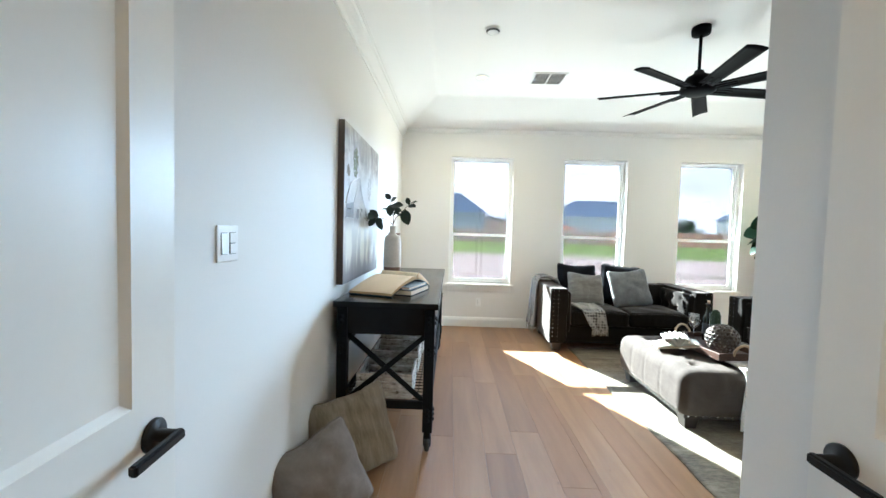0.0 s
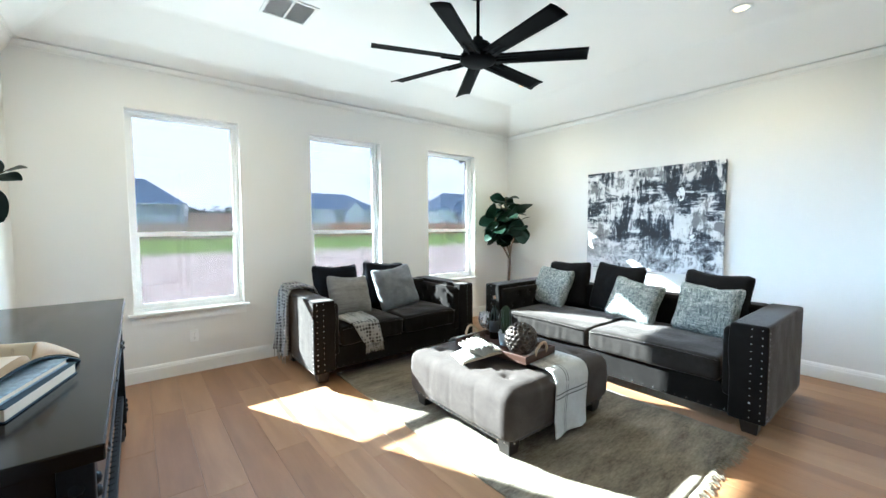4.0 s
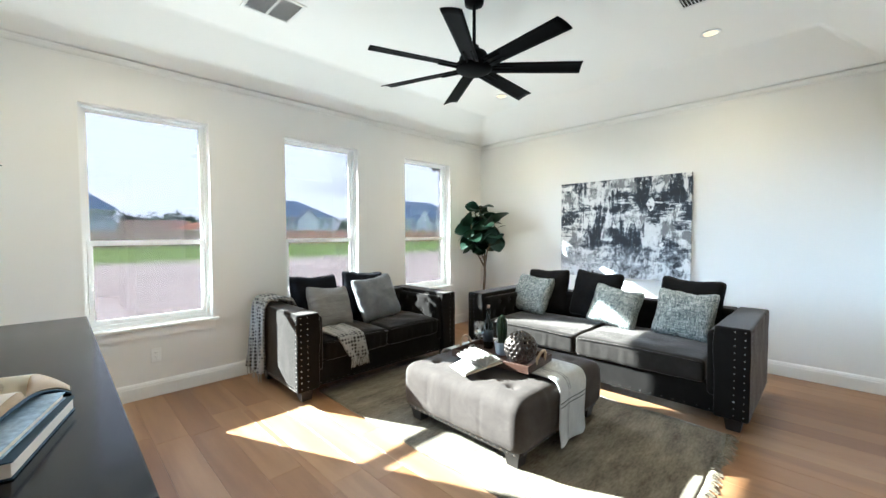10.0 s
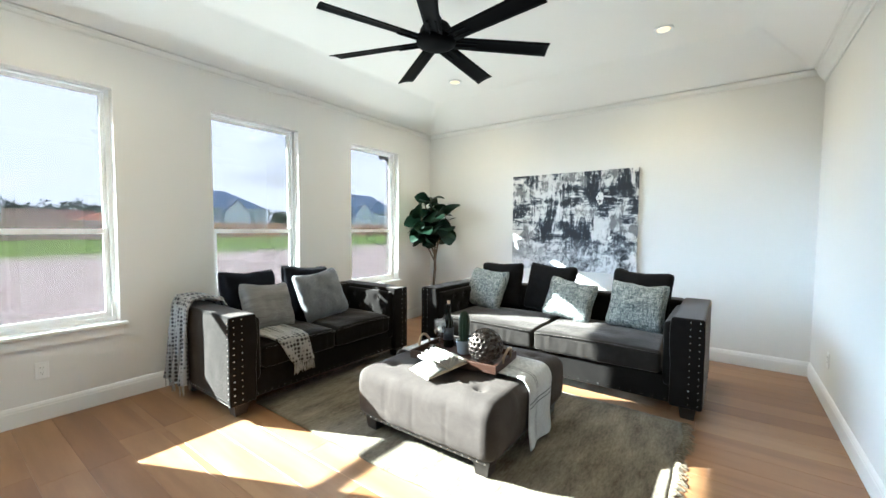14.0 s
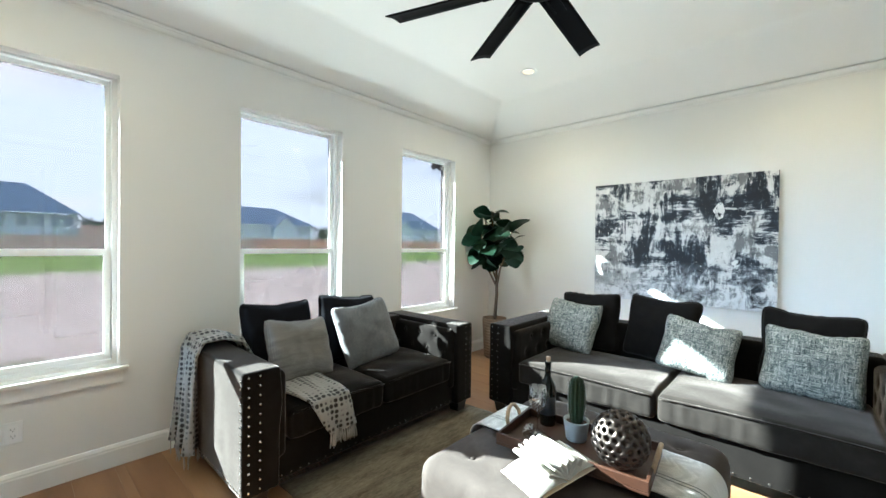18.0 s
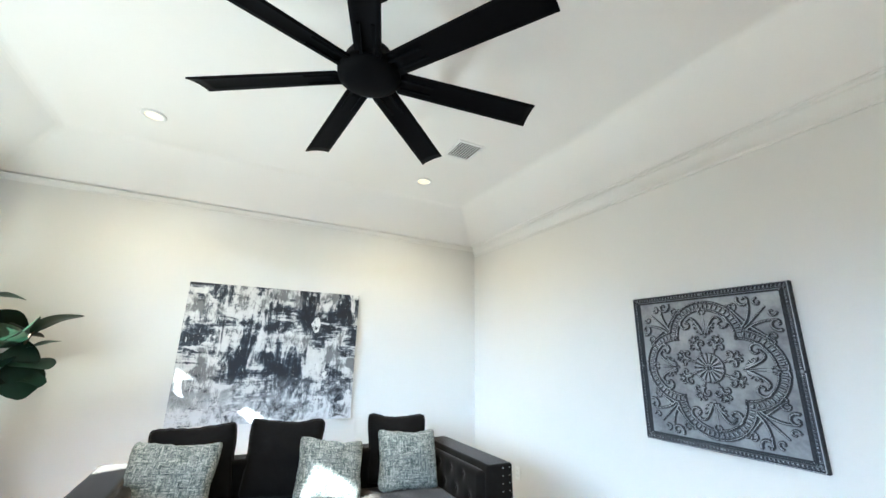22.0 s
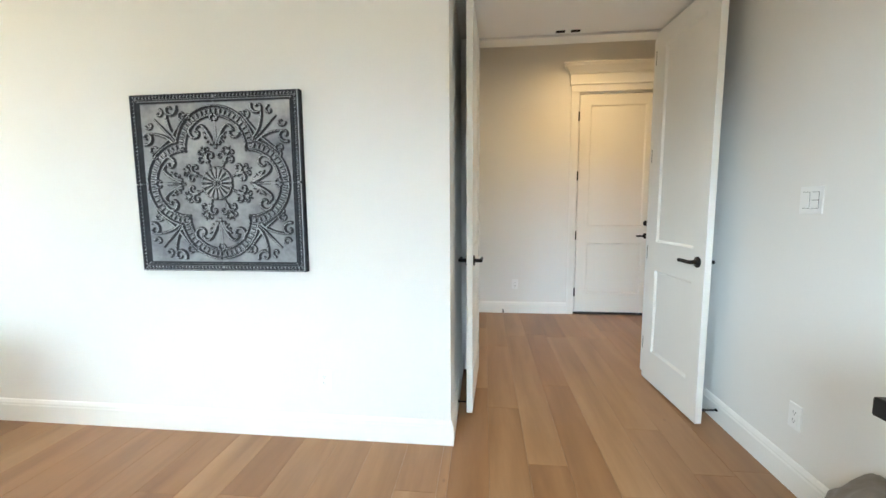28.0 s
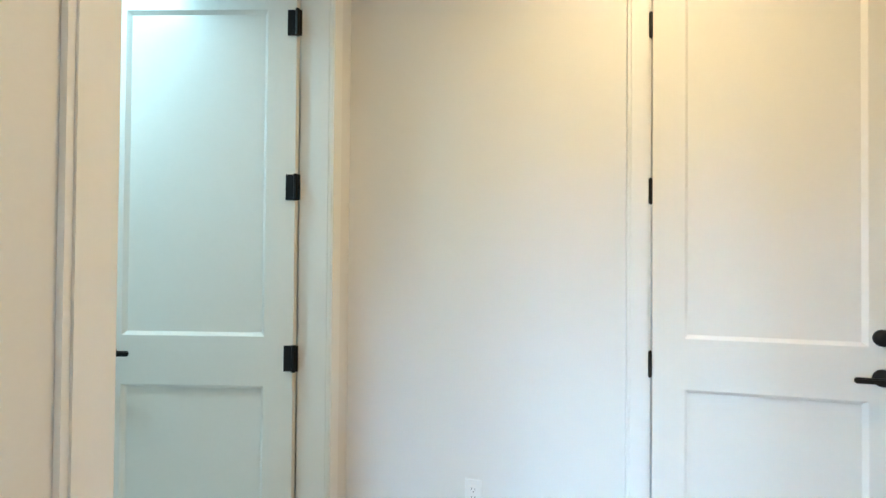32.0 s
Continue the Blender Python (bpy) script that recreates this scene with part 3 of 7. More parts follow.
for a, b, n in (((XW, YN), (XE, YN), (0, -1)), ((XE, YS), (XE, YN), (-1, 0)), ((XW, YS), (XE, YS), (0, 1)), ((XW, YS), (XW, YN), (1, 0))):
    zc = 2.731 if n in ((0, -1), (-1, 0)) else 2.739
    slim = 0.4 if zc < 2.735 else 1.0
    moulding("crown_trim", (*a, zc), (*b, zc), (*n, 0), [(o * slim, h * slim) for o, h in CROWN], 1, 1, M_TRIM, "white painted crown moulding under the sloped ceiling")


def window(k, x0, x1):
    w = tagged(new("window_%d" % k), "white vinyl single-hung window with a painted sill", kind="structure")
    w.location = ((x0 + x1) / 2, YN, WZ0)
    hw, h, ya, yb, f = (x1 - x0) / 2, WZ1 - WZ0, 0.085, 0.165, 0.031
    fr = bmesh.new()
    box(fr, -hw, -hw + f, ya, yb, 0, h), box(fr, hw - f, hw, ya, yb, 0, h)
    box(fr, -hw + f, hw - f, ya, yb, h - 0.018, h), box(fr, -hw + f, hw - f, ya, yb, 0, f)
    box(fr, -hw + f, -hw + f + 0.012, ya + 0.03, yb, f, h - 0.018), box(fr, hw - f - 0.012, hw - f, ya + 0.03, yb, f, h - 0.018)
    part("window_frame", fr, M_VINYL, w)
    mid = 1.287 - WZ0
    for name, y, z0, z1, t in (("lower_sash", ya + 0.012, f, mid + 0.022, 0.034), ("upper_sash", ya + 0.045, mid - 0.022, h - 0.018, 0.022)):
        s = bmesh.new()
        a, b = -hw + f + 0.004, hw - f - 0.004
        box(s, a, a + t, y, y + 0.03, z0, z1), box(s, b - t, b, y, y + 0.03, z0, z1)
        box(s, a + t, b - t, y, y + 0.03, z0, z0 + t + 0.006), box(s, a + t, b - t, y, y + 0.03, z1 - t - 0.006, z1)
        sash = part(name, s, M_VINYL, w)
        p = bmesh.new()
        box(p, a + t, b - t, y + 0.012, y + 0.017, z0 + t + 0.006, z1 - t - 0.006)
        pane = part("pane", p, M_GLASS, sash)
        # no pane shadow, so daylight comes in untinted
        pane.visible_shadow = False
    part("window_sill", bbox(-hw - 0.035, hw + 0.035, -0.035, 0.0, -0.022, 0.003, 0.005), M_TRIM, w)
    # thin added faces: daylight on the plaster reveals put into a whiter colour
    for x, y in ((-hw, 0), (hw - 0.006, 0)):
        jl = bmesh.new()
        box(jl, x, x + 0.006, 0.002, ya, 0.003, h)
        part("lit_jamb", jl, M_TRIM, w)
    hl = bmesh.new()
    box(hl, -hw + 0.006, hw - 0.006, 0.002, ya, h - 0.006, h)
    part("lit_head", hl, M_TRIM, w)
    inner = bmesh.new()
    box(inner, -hw, hw, 0.0, ya, -0.0, 0.003)
    part("sill_board", inner, M_TRIM, w)
    ap = bmesh.new()
    box(ap, -hw - 0.01, hw + 0.01, -0.016, 0.0, -0.095, -0.022)
    bmesh.ops.bevel(ap, geom=list(ap.edges), offset=0.004, segments=2, affect="EDGES")
    part("apron", ap, M_TRIM, w)


for k, (a, b) in enumerate(WINDOWS):
    window(k + 1, a, b)


# Doors.
def leaf(parent, w, h, t=0.036, x_sign=1):
    """A two-panel door leaf from the hinge edge at the origin along x, and its thickness along y."""
    bm = bmesh.new()
    st, rails = 0.115, ((0.0, 0.22), (0.80, 0.993), (h - 0.115, h))
    box(bm, 0, st, -t / 2, t / 2, 0, h), box(bm, w - st, w, -t / 2, t / 2, 0, h)
    for a, b in rails:
        box(bm, st, w - st, -t / 2, t / 2, a, b)
    body = part("leaf", bm, M_DOOR, parent)
    for a, b in ((0.22, 0.80), (0.993, h - 0.115)):
        p = bmesh.new()
        box(p, st, w - st, -t / 2 + 0.011, t / 2 - 0.011, a, b)
        for s in (-1, 1):
            y0, y1 = s * (t / 2 - 0.0005), s * (t / 2 - 0.011)
            o, i = (st, w - st, a, b), (st + 0.014, w - st - 0.014, a + 0.014, b - 0.014)
            vo = [p.verts.new(v) for v in ((o[0], y0, o[2]), (o[1], y0, o[2]), (o[1], y0, o[3]), (o[0], y0, o[3]))]
            vi = [p.verts.new(v) for v in ((i[0], y1, i[2]), (i[1], y1, i[2]), (i[1], y1, i[3]), (i[0], y1, i[3]))]
            for k in range(4):
                p.faces.new((vo[k], vo[(k + 1) % 4], vi[(k + 1) % 4], vi[k]))
        bmesh.ops.recalc_face_normals(p, faces=p.faces)
        part("panel", p, M_DOOR, body)
    return body


def lever(parent, x, z, t, sides=(-1, 1), towards=-1):
    for s in sides:
        bm = bmesh.new()
        m = Matrix.Translation((x, s * t / 2, z)) @ pose(0, 0, 0, 90 * -s, 0, 0)
        lathe([(0, 0), (0.031, 0), (0.031, 0.006), (0.027, 0.009), (0.012, 0.010), (0.011, 0.045), (0, 0.045)], 24, bm)
        bmesh.ops.transform(bm, matrix=m, verts=bm.verts)
        lv = bmesh.new()
        box(lv, -0.012, 0.115, -0.008, 0.008, -0.010, 0.010)
        bmesh.ops.bevel(lv, geom=list(lv.edges), offset=0.004, segments=2, affect="EDGES")
        for v in lv.verts:
            v.co.x *= towards
            v.co += Vector((x, s * (t / 2 + 0.046), z))
        bmesh.ops.recalc_face_normals(lv, faces=lv.faces)
        h = part("door_handle", bm, M_BLACK, parent, "black round rosette", True)
        part("lever", lv, M_BLACK, h, "flat black lever")


def hinge(parent, x, y, z, wide=0.032):
    bm = bbox(x - wide / 2, x + wide / 2, y - 0.004, y + 0.004, z - 0.05, z + 0.05, 0.003)
    tube([(x, y + 0.006, z - 0.052), (x, y + 0.006, z + 0.052)], 0.007, 10, bm)
    part("hinge", bm, M_BLACK, parent)


HINGE_Z = (0.25, 0.91, 1.58, 2.23)
LW, LH = 0.655, 2.395
for name, hx, sgn, ang in (("door_1", 0.074, -1, 93.6), ("door_2", 1.308, 1, 87.8)):
    d = tagged(new(name), "white painted two-panel door leaf standing open into the den", kind="structure")
    d.matrix_world = pose(hx, YD1 + 0.01, 0.012, 0, 0, ang)
    leaf(d, LW, LH)
    lever(d, LW - 0.065, 0.922, 0.036)
    for z in HINGE_Z:
        part("hinge", tube([(-0.003, sgn * 0.016, z - 0.045), (-0.003, sgn * 0.016, z + 0.045)], 0.0035, 10), M_BLACK, d)

d = tagged(new("door_3"), "closed white two-panel door with black hinges and deadbolt", kind="structure")
d.matrix_world = pose(0.202, YH - 0.02, 0.03, 0, 0, 180)
leaf(d, 0.825, 2.44)
lever(d, 0.825 - 0.075, 0.885, 0.036, (-1,), -1)
bolt = lathe([(0, 0), (0.030, 0), (0.030, 0.008), (0.026, 0.018), (0.010, 0.020), (0, 0.020)], 24)
bmesh.ops.transform(bolt, matrix=Matrix.Translation((0.750, -0.018, 1.026)) @ pose(0, 0, 0, 90), verts=bolt.verts)
part("deadbolt", bolt, M_BLACK, d, "", True)
for z in HINGE_Z:
    hinge(d, -0.008, -0.020, z - 0.02, 0.014)
bm = bbox(-0.02, 0.845, -0.03, 0.04, -0.028, -0.004, 0.004)
part("threshold", bm, M_RUBBER, d, "black door sweep and threshold")

d = tagged(new("door_4"), "white two-panel bathroom door standing open", kind="structure")
d.matrix_world = pose(1.582, -0.770, 0.015, 0, 0, 9)
leaf(d, 0.80, 2.40)
lever(d, 0.735, 0.93, 0.036)
for z in HINGE_Z:
    bm = bmesh.new()
    box(bm, -0.022, 0.034, 0.0195, 0.0235, z - 0.05, z + 0.05)
    tube([(-0.006, 0.026, z - 0.052), (-0.006, 0.026, z + 0.052)], 0.008, 10, bm)
    part("hinge", bm, M_BLACK, d)


def casing(name, along, u0, u1, top, face, out, wide=0.085):
    """Door casing round an opening, in three stepped boards."""
    bm = bmesh.new()
    for a, b in ((u0 - wide, u0), (u1, u1 + wide)):
        for o, s in ((0.014, 0.0), (0.020, 0.012)):
            p, q = (a + s, b - s * 0.3) if a < u0 else (a + s * 0.3, b - s)
            y0, y1 = sorted((face, face + out * o))
            box(bm, *((p, q, y0, y1) if along == "x" else (y0, y1, p, q)), 0, top)
    for o, s in ((0.014, 0.0), (0.020, 0.012)):
        y0, y1 = sorted((face, face + out * o))
        box(bm, *((u0 - wide, u1 + wide, y0, y1) if along == "x" else (y0, y1, u0 - wide, u1 + wide)), top + 0.002 + s * 0.3, top + wide - s)
    return structure(name, bm, M_TRIM, "white painted door casing")


def head_cap(name, along, u0, u1, z, face, out):
    """The stepped frieze and crown over a door."""
    prof = [(0, 0), (0.024, 0), (0.028, 0.010), (0.024, 0.018), (0.024, 0.11), (0.034, 0.118), (0.040, 0.135), (0.062, 0.165), (0.085, 0.185), (0.090, 0.205), (0.102, 0.212), (0.102, 0.228), (0, 0.228)]
    bm = bmesh.new()
    ends = []
    for u, s in ((u0, -1), (u1, 1)):
        ends.append([bm.verts.new((u + s * o, face + out * o, z + h) if along == "x" else (face + out * o, u + s * o, z + h)) for o, h in prof])
    wall_side = [[bm.verts.new((u + s * o, face, z + h) if along == "x" else (face, u + s * o, z + h)) for o, h in prof] for u, s in ((u0, -1), (u1, 1))]
    for i in range(len(prof) - 1):
        bm.faces.new((ends[0][i], ends[1][i], ends[1][i + 1], ends[0][i + 1]))
        for e, q in zip(ends, wall_side):
            try:
                bm.faces.new((e[i], e[i + 1], q[i + 1], q[i]))
            except ValueError:
                pass
    bmesh.ops.remove_doubles(bm, verts=bm.verts, dist=1e-5)
    bmesh.ops.recalc_face_normals(bm, faces=bm.faces)
    return structure(name, bm, M_TRIM, "white crown cap over a door")


casing("trim_hall_door", "x", -0.640, 0.222, 2.492, YH, 1, 0.076)
head_cap("trim_hall_door_cap", "x", -0.71, 0.292, 2.570, YH, 1)
casing("trim_bath_door", "y", -0.785, 0.055, 2.43, XH, -1)
head_cap("trim_bath_door_cap", "y", -0.870, 0.140, 2.54, XH, -1)
casing("trim_double_door", "x", 0.045, 1.290, 2.425, YD0, -1, 0.085)
for name, args in (
        ("jamb_double_door", ((0.03, 0.048, YD0, YD1, 0, 2.425), (1.287, 1.30, YD0, YD1, 0, 2.425), (0.045, 1.290, YD0, YD1, 2.418, 2.43))),
        ("jamb_bath_door", ((XH, XH + 0.12, -0.805, -0.782, 0, 2.43), (XH, XH + 0.12, 0.052, 0.075, 0, 2.43), (XH, XH + 0.12, -0.785, 0.055, 2.425, 2.44))),
        ("jamb_hall_door", ((-0.655, -0.629, YH - 0.12, YH, 0, 2.49), (0.209, 0.235, YH - 0.12, YH, 0, 2.49), (-0.635, 0.215, YH - 0.12, YH, 2.482, 2.50), (-0.632, -0.595, YH - 0.115, YH - 0.042, 0, 2.482), (0.175, 0.212, YH - 0.115, YH - 0.042, 0, 2.482), (-0.595, 0.175, YH - 0.115, YH - 0.042, 2.44, 2.482)))):
    bm = bmesh.new()
    for a in args:
        box(bm, *a)
    structure(name, bm, M_TRIM, "white painted door jamb")
for x in (0.64, 0.74):
    solid("ball_catch", bbox(x - 0.03, x + 0.03, YD1 + 0.035, YD1 + 0.060, 2.427, 2.4345, 0.002), M_BLACK, "black strike plate of a ball catch above the doors", "door catch", group="ball catches")


# ---- den: sofas, ottoman, rug ----
def nz(p, s=1.0):
    return noise.noise(Vector(p) * s)


def throw_pillow(name, size, thick, mat, label, at, seed=0, piping=None, group="", height=None):
    """A stuffed square pillow with pinched corners, standing in its own xz plane; its base at the origin."""
    t = thing(name, label, "pillow", at, group)
    n, hh = 22, height or size
    bm = bmesh.new()
    rows = {}
    edge = []
    for s in (1, -1):
        for i in range(n + 1):
            for j in range(n + 1):
                u, v = 2 * i / n - 1, 2 * j / n - 1
                rim = i in (0, n) or j in (0, n)
                pinch_u, pinch_v = 1 - 0.050 * (1 - v * v) ** 2, 1 - 0.046 * (1 - u * u) ** 2
                round_ = 1 - 0.055 * abs(u * v) ** 10
                x, z = u * size / 2 * pinch_u * round_, v * hh / 2 * pinch_v * round_
                fill = max(0.0, (1 - u ** 2) * (1 - v ** 2)) ** 0.33
                wr = 0.10 * nz((u * 1.7 + seed, v * 1.7, s * 3), 1.6) + 0.045 * nz((u * 5 + seed, v * 5, s), 1.5)
                y = s * thick * 0.60 * fill * (1 + wr * 1.8)
                z += 0.010 * nz((u * 1.5, seed * 1.7, v), 1.3) - 0.018 * max(0.0, v) * (1 - u * u) + 0.008 * nz((u * 4, seed, v * 2), 2)
                x += 0.008 * nz((v * 1.4, seed * 2.3, 5), 1.4)
                if rim:
                    y = 0.006 * nz((u * 3, v * 3, seed), 2)
                    if s < 0:
                        rows[(s, i, j)] = rows[(1, i, j)]
                        continue
                rows[(s, i, j)] = bm.verts.new((x, y, z + hh / 2 * 0.98))
    for s in (1, -1):
        for i in range(n):
            for j in range(n):
                q = [rows[(s, i, j)], rows[(s, i + 1, j)], rows[(s, i + 1, j + 1)], rows[(s, i, j + 1)]]
                bm.faces.new(q[::-1] if s > 0 else q)
    loop = [rows[(1, i, 0)].co.copy() for i in range(n)] + [rows[(1, n, j)].co.copy() for j in range(n)] + [rows[(1, i, n)].co.copy() for i in range(n, 0, -1)] + [rows[(1, 0, j)].co.copy() for j in range(n, -1, -1)]
    cover = part("cover", bm, mat, t, "", True)
    if piping:
        part("piping", tube(loop, 0.005, 6), piping, t, "", True)
    return t


def tuft(p, buttons, depth, wide):
    return sum(depth * math.exp(-((p[0] - a) ** 2 + (p[1] - b) ** 2) / wide ** 2) for a, b in buttons)


def seat_cushion(w, d, h, seed):
    def shape(p):
        crown = max(0.0, 1 - (2 * p.x / w) ** 4) * max(0.0, 1 - (2 * p.y / d) ** 4)
        if p.z > 0:
            p.z += 0.022 * crown
        p.z += 0.006 * nz((p.x * 4 + seed, p.y * 4, p.z), 1.5)
        p.y -= 0.010 * max(0.0, 1 - (2 * p.x / w) ** 2) * (1 if p.y < 0 else 0)
        p.y += 0.004 * nz((p.x * 9 + seed, p.z * 4, 2.0), 2.2)
        if p.y < -d / 2 + 0.03 and abs(p.z) < h / 2 - 0.02:
            p.y += 0.007 * nz((p.x * 26 + seed, p.z * 5, 5.0), 1.0)
        return p
    return rbox(w, d, h, 0.035, 56, shape)


def settee(name, width, label, at, n_seat, arm=0.19, depth=0.90, high=0.70, seat_mat=None):
    """A tuxedo settee, front towards -y, origin on the floor under the middle of its front."""
    t = thing(name, label, "sofa", at)
    hw, foot = width / 2, 0.085
    base = rbox(width - 2 * arm + 0.02, depth - 0.06, 0.20, 0.012, 14)
    bmesh.ops.translate(base, vec=(0, depth / 2 + 0.02, foot + 0.10), verts=base.verts)
    part("base", base, M_VELVET, t, "", True)
    for s in (-1, 1):
        buttons = [(0.24 + 0.17 * a + (0.085 if b else 0), 0.50 + 0.12 * b) for a in range(4) for b in range(2)]

        def arm_shape(p, s=s):
            yy, zz = p.y + depth / 2, p.z + foot + (high - foot) / 2
            if p.x * s < -arm / 2 + 0.03 and zz > 0.40:
                p.x += s * (tuft((yy, zz), buttons, 0.022, 0.030) - 0.012 * math.sin(min(1, (zz - 0.40) / 0.3) * math.pi))
            p.x += 0.003 * nz((yy * 5, zz * 5, s), 1.5)
            return p

        a = rbox(arm, depth, high - foot, 0.016, 40, arm_shape)
        bmesh.ops.translate(a, vec=(s * (hw - arm / 2), depth / 2, foot + (high - foot) / 2), verts=a.verts)
        arm_ob = part("arm", a, M_VELVET, t, "", True)
        spots = [(-0.27 + 0.18 * a + (0.09 if b else 0), 0.055 + 0.115 * b) for a in range(4) for b in range(2) if -0.27 + 0.18 * a + 0.09 * b < depth / 2 - 0.14]

        def pad_shape(p, s=s):
            if p.x * s < -0.02:
                p.x += s * tuft((p.y, p.z), spots, 0.020, 0.028)
            return p

        pad = rbox(0.085, depth - 0.16, 0.47, 0.04, 40, pad_shape)
        bmesh.ops.translate(pad, vec=(s * (hw - arm - 0.012), depth / 2 - 0.05, 0.44), verts=pad.verts)
        part("arm_pad", pad, M_VELVET, arm_ob, "", True)
        for a_, b_ in spots:
            bt = bmesh.new()
            bmesh.ops.create_uvsphere(bt, u_segments=10, v_segments=6, radius=0.012)
            bmesh.ops.transform(bt, matrix=Matrix.Translation((s * (hw - arm - 0.012 - 0.030), depth / 2 - 0.05 + a_, 0.44 + b_)) @ Matrix.Diagonal((0.5, 1, 1, 1)), verts=bt.verts)
            part("button", bt, M_VELVET, arm_ob, "", True)
        pts = []
        for k in range(13):
            z = foot + 0.035 + k * (high - foot - 0.06) / 12
            pts += [(s * (hw - 0.03), -0.001, z), (s * (hw - 0.085), -0.001, z)]
        tagged(part("nailhead_trim", studs(pts, (0, -1, 0), 0.0062), M_STUD, arm_ob, "nickel nail heads"), kind="stuff")
        side = [(s * (hw + 0.001), 0.03 + k * (depth - 0.06) / 22, foot + 0.03) for k in range(23)]
        side += [(s * (hw + 0.001), 0.022, foot + 0.06 + k * (high - foot - 0.10) / 14) for k in range(15)]
        tagged(part("nailhead_trim", studs(side, (s, 0, 0), 0.006), M_STUD, arm_ob, "nickel nail heads"), kind="stuff")

    bb = [(-hw + arm + 0.16 + 0.19 * i + (0.095 if j else 0), 0.50 + 0.11 * j) for i in range(int((width - 2 * arm) / 0.19)) for j in range(2)]

    def back_shape(p):
        zz = p.z + foot + (high - foot) / 2
        if p.y < -0.06 and zz > 0.4:
            p.y += tuft((p.x, zz), bb, 0.025, 0.032)
        return p

    b = rbox(width - 2 * arm + 0.01, 0.20, high - foot - 0.004, 0.03, 46, back_shape)
    bmesh.ops.translate(b, vec=(0, depth - 0.105, foot + (high - foot) / 2), verts=b.verts)
    part("backrest", b, M_VELVET, t, "", True)
    inner = width - 2 * arm - 0.11
    cw = inner / n_seat
    for k in range(n_seat):
        c = seat_cushion(cw - 0.008, depth - 0.25, 0.165, k * 7.3)
        bmesh.ops.translate(c, vec=(-inner / 2 + cw * (k + 0.5), (depth - 0.25) / 2 + 0.015, 0.285 + 0.083), verts=c.verts)
        cu = part("seat_cushion", c, seat_mat or M_VELVET, t, "", True)
        x0, x1, z1 = -inner / 2 + cw * k + 0.02, -inner / 2 + cw * (k + 1) - 0.02, 0.285 + 0.150
        part("piping", tube([(x0 + (x1 - x0) * i / 12, 0.008 - 0.006 * math.sin(i / 12 * math.pi), z1 + 0.012 * math.sin(i / 12 * math.pi)) for i in range(13)], 0.005, 6), seat_mat or M_VELVET, cu, "", True)
    rail = [(-hw + arm + 0.03 + k * (width - 2 * arm - 0.06) / 26, 0.049, foot + 0.022) for k in range(27)]
    tagged(part("nailhead_trim", studs(rail, (0, -1, 0), 0.006), M_STUD, t, "nickel nail heads"), kind="stuff")
    for x in (-hw + 0.09, hw - 0.09):
        for y in (0.08, depth - 0.09):
            f = bmesh.new()
            box(f, x - 0.055, x + 0.055, y - 0.055, y + 0.055, 0.0, foot + 0.01)
            for v in f.verts:
                if v.co.z < 0.01:
                    v.co.x, v.co.y = x + (v.co.x - x) * 0.72, y + (v.co.y - y) * 0.72
            part("foot", f, M_FOOT, t)
    return t


RUGZ = 0.012
LOVE = pose(2.640, 4.962, RUGZ)
SOFA = pose(3.622, 3.622, 0.003, 0, 0, -90)
settee("loveseat", 1.80, "charcoal velvet tuxedo loveseat with nailhead trim under the windows", LOVE, 2, depth=0.87, high=0.708)
settee("sofa", 2.46, "charcoal velvet tuxedo sofa with nailhead trim and tufted arms", SOFA, 2, depth=0.99, arm=0.20, high=0.715, seat_mat=M_SEAT_LIT)


def pillow_at(x, y, z, face, lean, roll=0, name="throw_pillow"):
    """Pose of a pillow whose back leans at lean degrees; face is the way it looks, in degrees from -y towards +x."""
    return pose(x, y, z, 0, 0, face) @ pose(0, 0, 0, -lean, 0, 0) @ pose(0, 0, 0, 0, roll, 0)


throw_pillow("throw_pillow", 0.50, 0.19, M_VELVET_D, "dark charcoal velvet pillow against the sofa back", pillow_at(4.36, 2.93, 0.470, -90, 16, 2), 1, M_VELVET_D, "dark sofa pillows")
throw_pillow("throw_pillow", 0.51, 0.19, M_VELVET_D, "dark charcoal velvet pillow against the sofa back", pillow_at(4.36, 3.80, 0.470, -92, 16, 4), 2, M_VELVET_D, "dark sofa pillows")
throw_pillow("throw_pillow", 0.50, 0.19, M_VELVET_D, "dark charcoal velvet pillow against the sofa back", pillow_at(4.36, 4.33, 0.470, -88, 16, -2), 3, M_VELVET_D, "dark sofa pillows")
throw_pillow("throw_pillow", 0.47, 0.16, M_TWEED, "grey and white tweed pillow on the sofa", pillow_at(4.15, 2.93, 0.474, -92, 22, 3), 4, None, "tweed pillows", 0.42)
throw_pillow("throw_pillow", 0.46, 0.16, M_TWEED, "grey and white tweed pillow slumped on the sofa", pillow_at(4.13, 3.52, 0.480, -84, 26, 9), 5, None, "tweed pillows", 0.40)
throw_pillow("throw_pillow", 0.50, 0.16, M_TWEED, "grey and white tweed pillow beside the sofa arm", pillow_at(4.18, 4.47, 0.474, -100, 24, 3), 6, None, "tweed pillows", 0.44)
throw_pillow("throw_pillow", 0.50, 0.18, M_PILLOW_BLACK, "black velvet pillow against the loveseat back", pillow_at(2.22, 5.56, 0.470, 4, 14, 2), 7, M_PILLOW_BLACK, "black loveseat pillows")
